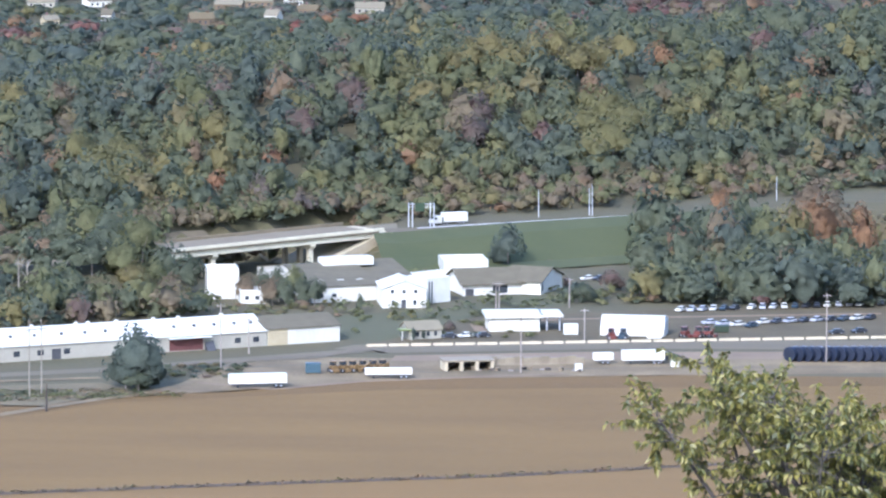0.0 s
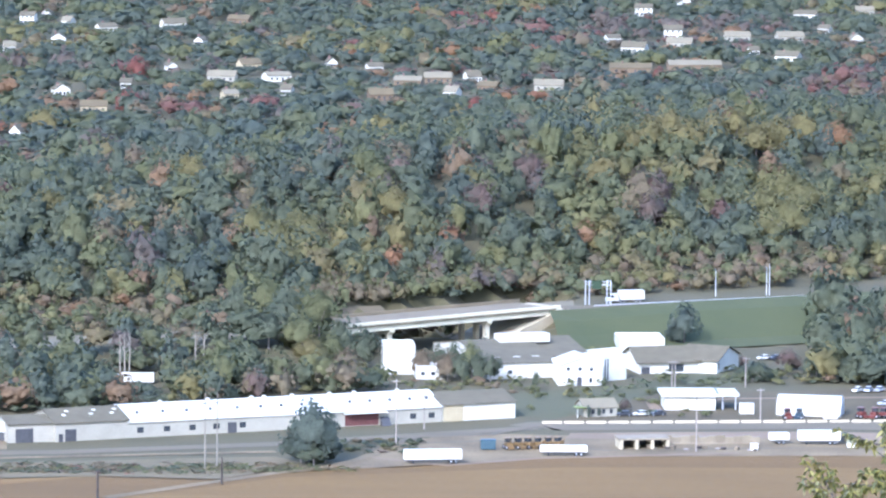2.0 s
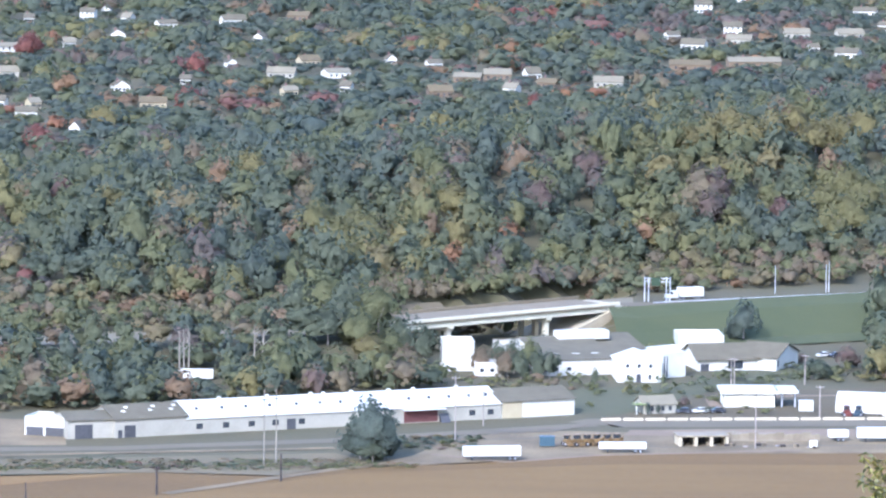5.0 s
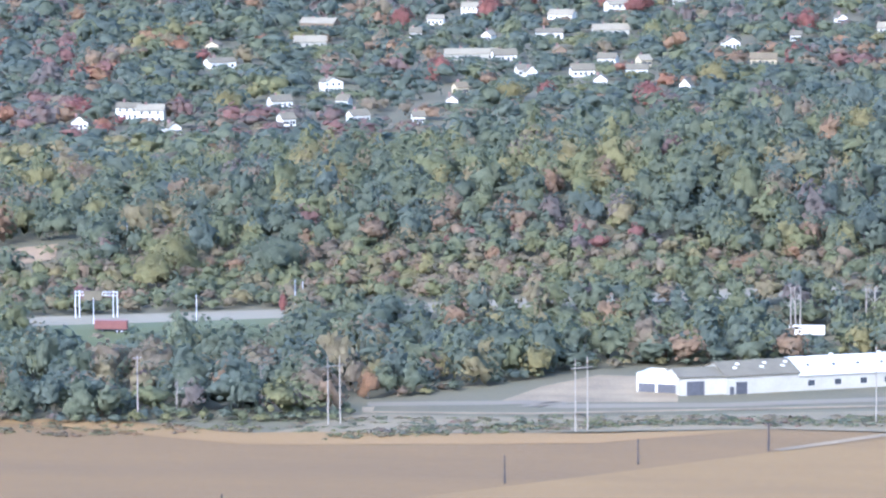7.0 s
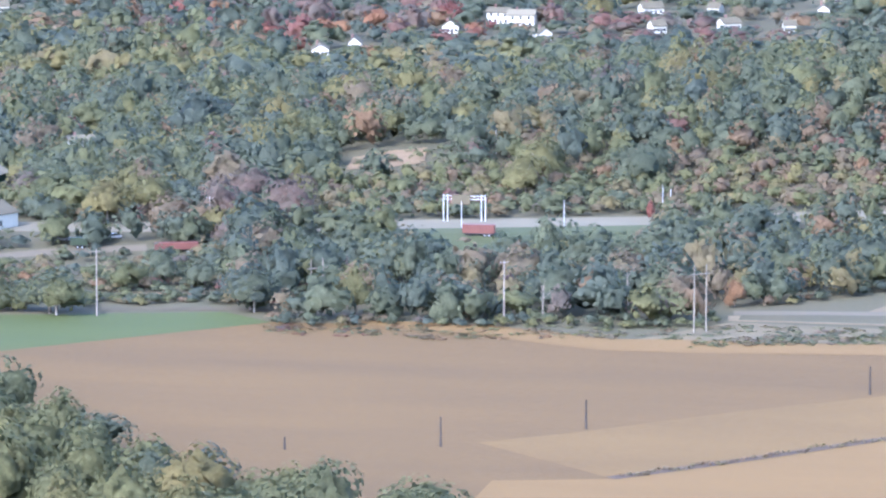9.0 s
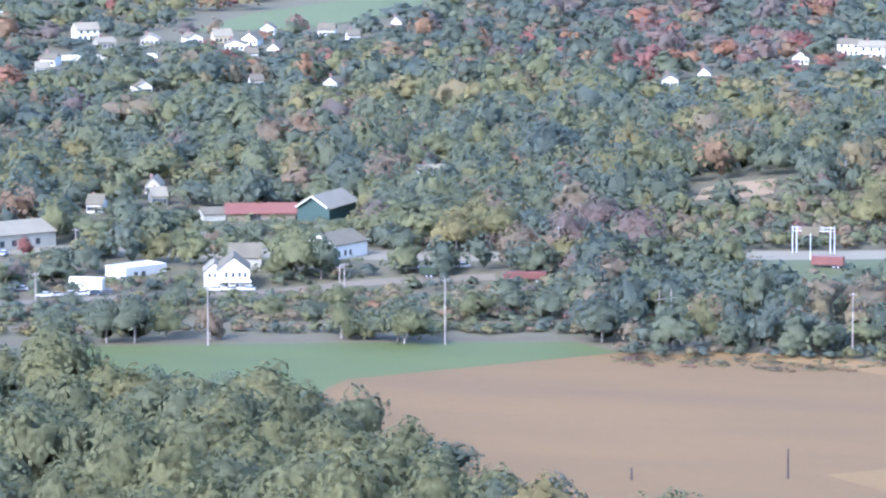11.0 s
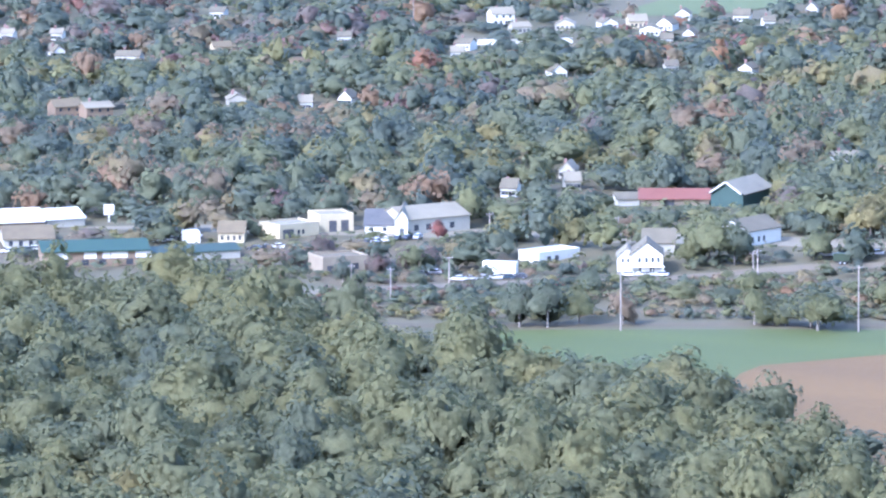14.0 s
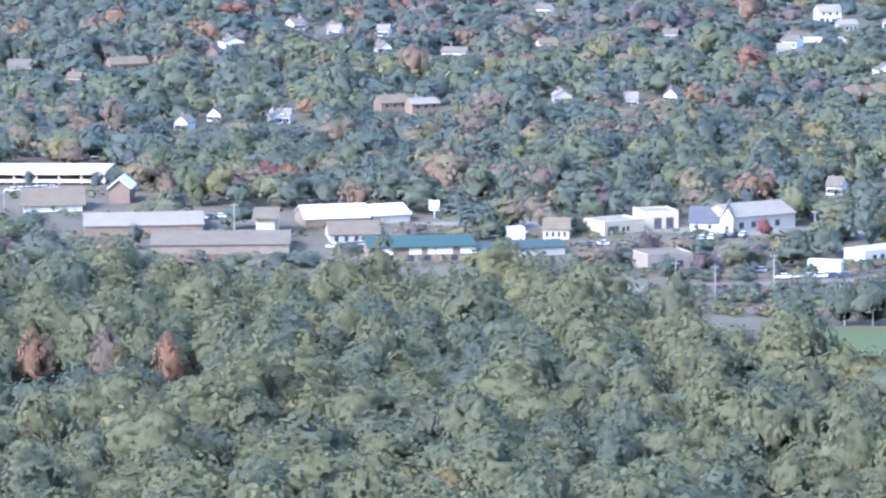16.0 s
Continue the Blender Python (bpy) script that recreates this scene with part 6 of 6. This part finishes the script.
place_tree(-817.0, 1417.4, 5.1, 7.7, "dark")
place_tree(-843.5, 1406.5, 3.3, 7.4, "dark")
place_tree(-745.6, 1304.7, 4.4, 8.5, "dark")
place_tree(-624.5, 1302.2, 8.1, 6.5, "purple")
place_tree(-224.0, 2287.1, 11.3, 11.3, "red")
place_tree(-332.1, 2569.8, 11.6, 14.5, "red")
place_tree(-390.0, 2596.2, 17.6, 26.4, "red")
place_tree(-273.3, 2133.9, 12.1, 9.6, "red")
place_tree(-67.7, 2331.2, 7.8, 7.8, "red")
place_tree(17.9, 2506.8, 8.4, 7.9, "red")
place_tree(-439.4, 2050.5, 13.2, 14.1, "yellow")
place_tree(-497.8, 2033.0, 10.8, 12.2, "red")
place_tree(-463.5, 2069.9, 4.8, 9.5, "red")
place_tree(-403.7, 2518.9, 11.4, 14.3, "red")
place_tree(-316.3, 2132.0, 9.7, 9.7, "red")
place_tree(76.0, 1811.3, 5.7, 6.9, "orange")
place_tree(133.6, 1614.4, 9.1, 14.6, "orange")
place_tree(119.7, 1624.1, 14.6, 16.5, "brown")
place_tree(90.6, 1626.3, 9.2, 9.2, "orange")
place_tree(82.0, 1514.6, 13.7, 8.5, "purple")
def accent(x, y, width, height, tone):
    CLEAR.append((x, y, width * 0.36))
    return place_tree(x, y, width, height, tone)


accent(1.9, 1767.2, 13, 15, "yellow")
accent(9.4, 1779.3, 14, 16, "yellow")
accent(17.0, 1793.4, 15, 17, "yellow")
accent(24.6, 1782.1, 16, 15, "yellow")
accent(32.3, 1795.2, 13, 16, "yellow")
accent(40.1, 1803.1, 14, 17, "yellow")
accent(47.4, 1788.6, 15, 15, "yellow")
accent(55.2, 1795.5, 16, 16, "yellow")
accent(63.1, 1803.3, 13, 17, "yellow")
accent(47.3, 1716.8, 16, 16, "light")
accent(56.5, 1740.1, 16, 16, "light")
accent(64.0, 1728.4, 16, 16, "light")
accent(57.6, 1709.1, 16, 16, "light")
accent(49.6, 1692.0, 16, 16, "light")
accent(-118.6, 1627.8, 15, 15, "light")
accent(-110.2, 1613.9, 15, 15, "light")
accent(-103.8, 1626.7, 15, 15, "light")
accent(-107.0, 1593.5, 15, 15, "light")
accent(76.8, 1798.6, 12, 15, "orange")
accent(9.6, 1698.3, 12, 15, "purple")
accent(-31.0, 1719.2, 12, 15, "purple")
accent(-46.5, 1678.0, 12, 15, "purple")
accent(12.6, 1720.9, 12, 15, "purple")
accent(-146.5, 1697.2, 12, 15, "yellow")
accent(-188.2, 1643.7, 12, 15, "yellow")
accent(-128.8, 1688.5, 12, 15, "brown")
accent(-167.8, 1737.5, 12, 15, "brown")
accent(-74.0, 1654.9, 12, 15, "yellow")
accent(-87.8, 1701.5, 12, 15, "olive")
accent(-344.3, 1526.7, 15, 15, "light")
accent(-342.2, 1493.9, 15, 15, "light")
accent(-330.4, 1683.1, 15, 15, "yellow")
accent(-316.0, 1638.8, 15, 15, "yellow")
accent(-490.8, 1639.9, 15, 15, "dark")
accent(-479.3, 1621.3, 15, 15, "dark")
accent(-440.1, 1548.9, 15, 15, "light")
accent(-453.9, 1618.4, 15, 15, "yellow")
accent(-454.5, 1449.6, 15, 15, "light")
accent(-443.5, 1437.2, 15, 15, "light")
accent(-453.1, 1422.6, 15, 15, "yellow")
accent(-308.2, 1525.2, 15, 15, "green")
accent(-313.4, 1515.8, 15, 15, "green")
accent(-410.3, 1678.2, 15, 15, "brown")
accent(-376.2, 1759.3, 15, 15, "brown")
accent(-418.6, 1460.4, 15, 15, "purple")
accent(-399.6, 1436.5, 15, 15, "purple")
accent(-421.3, 1433.4, 15, 15, "purple")
accent(-399.0, 2647.0, 13, 14, "red")
accent(-333.6, 2561.0, 13, 14, "red")
accent(-438.8, 2468.6, 13, 14, "red")
accent(-376.3, 2208.5, 13, 14, "red")
accent(-267.9, 2091.6, 13, 14, "red")
accent(-224.1, 2286.6, 13, 14, "red")
accent(-326.4, 2099.5, 13, 14, "yellow")
accent(-250.8, 2191.8, 13, 14, "yellow")
accent(-237.5, 2465.8, 13, 14, "red")
accent(-405.9, 2538.3, 13, 14, "red")
accent(-337.0, 1699.0, 13, 14, "yellow")
accent(-186.6, 1645.9, 13, 14, "light")
accent(-143.8, 1690.2, 13, 14, "yellow")
accent(-128.2, 1590.8, 13, 14, "dark")
accent(-134.2, 1578.0, 13, 14, "dark")
accent(-106.2, 1611.0, 13, 14, "light")
accent(-99.6, 1620.6, 13, 14, "light")
accent(87.2, 1557.6, 13, 24.0, "brown")
accent(115.6, 1570.8, 17, 24.0, "orange")
accent(107.6, 1556.3, 13, 23.3, "yellow")
accent(128.9, 1539.6, 11, 24.0, "orange")
accent(101.3, 1566.7, 13, 21.2, "olive")
accent(123.4, 1580.2, 14, 23.2, "brown")
accent(81.0, 1497.8, 9, 9.7, "purple")
accent(99.5, 1496.7, 9, 12.5, "purple")
accent(69.3, 1558.5, 14, 15.9, "green")
accent(77.3, 1543.1, 13, 16.6, "green")
accent(93.0, 1517.1, 14, 18.5, "green")
accent(112.7, 1505.8, 14, 16.5, "green")
accent(124.5, 1504.9, 13, 15.0, "olive")
for px, py, w, h, tone in ((-94, 1488, 13, 13, "olive"), (-99, 1497, 14, 15, "green"), (-86, 1492, 12, 12, "olive"), (-91, 1478, 12, 10, "yellow"), (-104, 1488, 14, 13, "green"), (-80, 1483, 9, 9, "brown")):
    accent(px, py, w, h, tone)
# pale bare trunks among the trees
def bare_tree(x, y, h, seed):
    rng = np.random.default_rng(seed)
    ob = thing("bare_tree", pose(x, y, ground_z(x, y) - 0.1, 0, 0, 0), "tall leafless tree with a pale trunk", "tree", "bare trees")
    part("trunk", tube(bmesh.new(), (0, 0, 0), (rng.uniform(-0.5, 0.5), rng.uniform(-0.5, 0.5), h), 0.3, 0.09, 7), M_PALEPOLE, ob)
    for k in range(7):
        a, z = rng.uniform(0, 6.28), h * rng.uniform(0.45, 0.92)
        part("limb", tube(bmesh.new(), (0, 0, z), (math.cos(a) * 2.2, math.sin(a) * 2.2, z + rng.uniform(1.5, 3)), 0.09, 0.03, 5), M_PALEPOLE, ob)
    keep_free(x, y, 2.5, 26)
    return ob


for n, (px, py, h) in enumerate(((-144.9, 1455.2, 13), (-143.4, 1454.1, 14), (-142.3, 1455.5, 13), (-124.4, 1471.9, 9), (-122.1, 1472.2, 9), (-271.9, 1310.1, 10), (-290.2, 1287.0, 9), (-311.6, 1288.0, 9))):
    bare_tree(px, py, h, 70 + n)

# the wood on the valley floor before the fields
x, y = scatter(12, 32.5, 930, 1400, 11.5, 1)
az, d = polar(x, y)
WOOD_EDGE = ([12, 13.4, 14, 14.8, 16.1, 17.2, 17.7, 18.1, 18.8, 19.4, 20.2, 21.3, 22.3, 23.2, 24.1, 25, 27.2, 29.1, 30, 34],
             [955, 986, 1026, 1040, 1052, 1070, 1100, 1140, 1174, 1200, 1214, 1226, 1264, 1278, 1332, 1382, 1370, 1390, 1416, 1424])
m = d < np.interp(az, *WOOD_EDGE)
edge = np.flatnonzero(m & (d > np.interp(az, *WOOD_EDGE) - 14) & (az < 25))[::2][:70]
m[edge] = False
for k in edge:
    place_tree(x[k], y[k], 14 + (k % 5), 12 + (k % 4), ("green", "dark", "green", "olive", "olive", "light", "green")[k % 7])
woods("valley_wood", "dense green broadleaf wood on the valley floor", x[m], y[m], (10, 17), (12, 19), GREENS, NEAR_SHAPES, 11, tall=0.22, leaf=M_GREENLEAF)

# the wooded ridge behind the highway
x, y = scatter(-6.5, 19, 1440, 2000, 9.2, 2)
off = y - highway_y(x)
az, d = polar(x, y)
foot = np.interp(az, [0, 6, 8, 13, 16], [55, 55, 112, 104, 60])
m = (off > foot) & (off < 320)
woods("ridge_wood", "autumn-tinted wood on the ridge above the highway", x[m], y[m], (10.5, 14), (9, 14), MIXED, MID_SHAPES, 12, tall=0.1)

x, y = scatter(-8, 19, 1400, 1800, 6.0, 22)
off = y - highway_y(x)
az, d = polar(x, y)
m = (off > 13.5) & (off <= np.interp(az, [0, 6, 8, 13, 16], [62, 62, 118, 110, 66]))
woods("bank_thicket", "brown and olive thicket at the foot of the ridge", x[m], y[m], (3.5, 8.5), (6, 10), THICKET, FAR_SHAPES, 20)

x, y = scatter(0.5, 4.2, 1540, 1680, 4.5, 38)
off = y - highway_y(x)
m = (off > 30) & (off < 70) & (x > -104) & (x < -16)
woods("bridge_thicket", "dense thicket behind the bridge", x[m], y[m], (6, 9.5), (6, 9), THICKET, FAR_SHAPES, 39, [])

# trees between the highway and the yards
x, y = scatter(-8, 17, 1290, 1600, 9.0, 3)
off = y - highway_y(x)
az, d = polar(x, y)
m = (off < -16) & (d > np.interp(az, [-8, 2.6, 2.7, 6.5, 8, 10, 11, 15.7, 16.1, 16.3], [2000, 2000, 1440, 1400, 1395, 1345, 1310, 1312, 1345, 1400]))
woods("roadside_wood", "mixed green and brown trees below the highway", x[m], y[m], (8, 14), (9, 15), MIXED, MID_SHAPES, 13, tall=0.15)

# the grove right of the plant
x, y = scatter(-9, -1.5, 1400, 1600, 9.0, 6)
off = y - highway_y(x)
az, d = polar(x, y)
m = (off < -16) & (d > 1475) & (az < -2.25)
woods("grove", "green and rust-coloured grove beside the yard", x[m], y[m], (10, 16), (10, 15), MIXED, MID_SHAPES, 16, tall=0.25)

# trees of the left valley and the town
x, y = scatter(16, 32.5, 1450, 2080, 11.5, 4)
far = np.hypot(x, y) > 1780
woods("upper_slope_wood", "autumn woods on the upper slope", x[far], y[far], (8, 13), (10, 16), MIXED, FAR_SHAPES, 40, tall=0.25, sight=True, grain=110)
x, y = x[~far], y[~far]
woods("slope_wood", "autumn woods beyond the shops", x, y, (8, 13), (10, 16), MIXED, MID_SHAPES, 14, tall=0.25, sight=True, grain=110)
keep_line_free(HILL_FIELD + HILL_FIELD[:1], 7)
for hx, hy in HILL_FIELD:
    cx, cy = sum(p[0] for p in HILL_FIELD) / 6, sum(p[1] for p in HILL_FIELD) / 6
    keep_line_free([(hx, hy), (cx, cy)], 24)
x, y = scatter(-7, 33, 1800, 3450, 14.8, 5)
az, d = polar(x, y)
m = ((d > 1960) | ((az < 16.3) & (y - highway_y(x) > 322))) & (d < np.interp(az, [7, 10, 15, 33], [3400, 3000, 2640, 2580]))
x, y = x[m], y[m]
az, d = polar(x, y)
rust = (az > 13.2) & (az < 20.5) & (d > 2020) & (d < 2420) & (np.sin(x * 0.021) + np.sin(y * 0.017) + np.sin((x + y) * 0.05) * 0.6 > -0.3)
woods("rusty_trees", "red and orange autumn trees above the town", x[rust], y[rust], (7, 12), (11, 17), RUSTY, FAR_SHAPES, 37, tall=0.3, sight=True, grain=90)
x, y = x[~rust], y[~rust]
woods("town_trees", "autumn trees among the houses of the town", x, y, (6, 11), (11, 17), TOWN, FAR_SHAPES, 15, tall=0.35, sight=True, grain=150)

# shrubs in the gardens and on open ground
x, y = scatter(-8, 34, 1445, 3400, 8.0, 27)
m = ~free_of(x, y, OPEN)
woods("garden_shrubs", "low shrubs and hedges in gardens", x[m], y[m], (1.2, 3.4), (4, 8), GREENS, SMALL_SHAPES, 28, CLEAR)
x, y = scatter(2.2, 4.4, 1330, 1352, 4.0, 29)
m = (x > -75) & (x < -52)
woods("yard_brush", "dark low brush between the yard tracks", x[m], y[m], (0.8, 2), (3, 5), MIXED, FAR_SHAPES, 30, [])

# scrub between the plant and the lot
x, y = scatter(-6, 0.5, 1478, 1500, 6.0, 23)
woods("lot_scrub", "dark scrub behind the roadside lot", x[x > 15], y[x > 15], (1.5, 5), (4, 8), MIXED, FAR_SHAPES, 24)
x, y = scatter(16.4, 32, 1345, 1460, 6.4, 25)
m = np.sin(x * 0.07) + np.sin(y * 0.09 + 2) + np.sin((x - y) * 0.04) > -0.5
x, y = x[m], y[m]
woods("shop_shrubs", "shrubs and small trees between the shops", x, y, (1.6, 5), (4, 8), MIXED, FAR_SHAPES, 26, CLEAR, sight=True)

# undergrowth in the clearings below the highway and along the foot of the wood
x, y = scatter(3, 17, 1290, 1600, 5.0, 31)
off = y - highway_y(x)
az, d = polar(x, y)
m = (off < -16) & (d > np.interp(az, [3, 6.5, 8, 10, 11, 15.7, 16.1, 16.3], [1450, 1402, 1396, 1341, 1304, 1306, 1340, 1398]))
m &= ~free_of(x, y, OPEN) | (d < np.interp(az, [3, 6.5, 8, 10, 11, 15.7, 16.1, 16.3], [1450, 1402, 1396, 1341, 1304, 1306, 1340, 1398]) + 10)
woods("undergrowth", "low brown and green undergrowth at the foot of the trees", x[m], y[m], (1.8, 4.2), (4, 7), MIXED, FAR_SHAPES, 32, CLEAR)
x, y = scatter(3.6, 16, 1278, 1312, 3.4, 33)
az, d = polar(x, y)
m = (d > np.interp(az, [3.6, 5, 7.4, 10.5, 14, 16], [1300, 1296, 1289, 1287, 1284, 1296])) & (np.sin(az * 9.0) + np.sin(d * 0.9) + np.sin(az * 31) > -0.4)
woods("verge_weeds", "brown and green weeds between the road and the field", x[m], y[m], (0.25, 0.8), (3, 6), THICKET, SMALL_SHAPES, 34, [])

# shrubs on the grass round the plant
x, y = scatter(-3, 5, 1385, 1490, 9.0, 35)
az, d = polar(x, y)
m = (np.sin(x * 0.11) + np.sin(y * 0.17 + 1) + np.sin((x + y) * 0.05) > 0.2) & (x < 36)
woods("plant_shrubs", "shrubs and rough growth round the plant", x[m], y[m], (0.8, 2.6), (3, 7), GREENS, FAR_SHAPES, 36, CLEAR)

# scrub along roads and field edges
x, y = scatter(15.5, 25, 1240, 1430, 4.6, 8)
az, d = polar(x, y)
m = d > np.interp(az, [15.5, 16.5, 18, 25], [1338, 1350, 1352, 1352])
woods("roadside_scrub", "low brown and green scrub along the railway", x[m], y[m], (1.2, 3.8), (4, 7), THICKET, FAR_SHAPES, 17)
x, y = scatter(-6, 4, 1440, 1560, 7.0, 9)
off = y - highway_y(x)
m = (off < -14) & (off > -75) & (x < -20) & (x > -110)
woods("bank_scrub", "low scrub on the bank beside the bridge", x[m], y[m], (1.2, 3.5), (3, 6), MIXED, FAR_SHAPES, 18)
x, y = scatter(3, 11, 1270, 1345, 3.0, 10)
az, d = polar(x, y)
m = (d > np.interp(az, [3, 5, 7, 11], [1296, 1290, 1292, 1270])) & (d < np.interp(az, [3, 5, 7, 11], [1304, 1304, 1304, 1286]))
woods("verge_scrub", "weeds and low brush along the field edge", x[m], y[m], (0.4, 1.2), (2.5, 5), THICKET, SMALL_SHAPES, 19)
ex, ey = [], []
for (x0, y0), (x1, y1) in zip(EDGE, EDGE[1:]):
    for k in range(int(math.hypot(x1 - x0, y1 - y0) / 1.6)):
        s = k * 1.6 / math.hypot(x1 - x0, y1 - y0)
        ex.append(x0 + (x1 - x0) * s + math.sin(k * 7.1))
        ey.append(y0 + (y1 - y0) * s + math.cos(k * 5.3) * 1.2)
woods("margin_weeds", "tall dead weeds along the field margin", np.array(ex), np.array(ey), (0.5, 1.3), (1.5, 3), [(0.66, 1), (0.7, 1)], SMALL_SHAPES, 31, [])
for group in TREES.values():
    for ob in group:
        for o in (*ob.children, ob):
            bpy.data.objects.remove(o)


# ---------------------------------------------------------------- the tree on the hillside below the viewpoint
M_NEARLEAF = mat("yellow_green_leaf", [(0.055, 0.062, 0.012), (0.122, 0.118, 0.019), (0.205, 0.178, 0.034)], 0.5, 3.0, 25, island=0.6)


def near_tree(x, y, z, label):
    """A slender tree whose twigs carry hanging rows of narrow leaflets; 11.6 high."""
    rng = np.random.default_rng(5)
    ob = thing("hillside_tree", pose(x, y, z), label, "tree", "trees on the hillside")
    part("trunk", tube(bmesh.new(), (0, 0, -0.3), (0.1, 0, 8.6), 0.14, 0.05, 9), M_DARKBARK, ob)
    tips, limbs = [], []
    fork = Vector((0.08, 0, 8.5))
    for k in range(16):
        a = k * 2.4
        r = 0.25 + 1.2 * math.sqrt(((k * 7) % 16) / 15)
        bx = math.cos(a) * r
        drop = 0.30 * (bx + 0.8) if bx > -0.8 else 0.7 * (-0.8 - bx)
        b0 = Vector((bx, math.sin(a) * r, 10.92 - drop - 0.04 * r * r + 0.10 * math.sin(k * 2.1)))
        a0 = fork + Vector((0, 0, 0.09 * k))
        mid = a0.lerp(b0, 0.5) + Vector((math.cos(a), math.sin(a), 0.3)) * 0.12
        bm = bmesh.new()
        tube(bm, a0, mid, 0.035, 0.02, 6)
        tube(bm, mid, b0, 0.02, 0.007, 6)
        part("limb", bm, M_DARKBARK, ob)
        limbs.append((a0, mid, b0))
    bm = bmesh.new()
    for k in range(560):
        a0, mid, b0 = limbs[k % len(limbs)]
        s = rng.uniform(0.0, 1.0) ** 0.6
        p = mid.lerp(b0, s) if k % 5 else a0.lerp(mid, 0.4 + s * 0.6)
        v = Vector(rng.normal(size=3))
        v.z = v.z * 0.6 + 0.2
        q = p + v.normalized() * rng.uniform(0.15, 0.5)
        tube(bm, p, q, 0.006, 0.0025, 4)
        tips.append((p, q))
    part("twig_spray", bm, M_DARKBARK, ob)
    quads = []
    for p, q in tips:
        along = (q - p)
        for k in range(36):
            base = p + along * rng.uniform(0.35, 1.08)
            out = Vector(rng.normal(size=3))
            out = (out.normalized() * 0.8 + along.normalized() * 0.35 + Vector((0, 0, -0.55))).normalized()
            ln = rng.uniform(0.05, 0.088)
            side = out.cross(Vector(rng.normal(size=3))).normalized() * ln * rng.uniform(0.16, 0.24)
            droop = Vector((0, 0, -ln * 0.25))
            quads += [base, base + out * ln * 0.5 + side, base + out * ln + droop, base + out * ln * 0.5 - side]
    co = np.array([v[:] for v in quads])
    me = raw_mesh("foliage", co, np.arange(len(co)).reshape(-1, 4), np.zeros((0, 3), int), M_NEARLEAF, 0.5)
    leaves = new("foliage", me)
    leaves.parent = ob
    return ob


M_DARKBARK = mat("dark_bark", [(0.05, 0.042, 0.036), (0.10, 0.085, 0.07)], 0.9, 3, 20, 0.01)
nx, ny = 81.5, 1146.3
k = 46 / math.hypot(nx, ny)
hill_tree = near_tree(nx * k, ny * k, 182.2, "slender yellow-green tree with narrow leaves on the hillside")
nx, ny = -373.1, 1000.6
k = 40 / math.hypot(nx, ny)
copy_thing(hill_tree, pose(nx * k, ny * k, 181.25, 0, 0, 50))
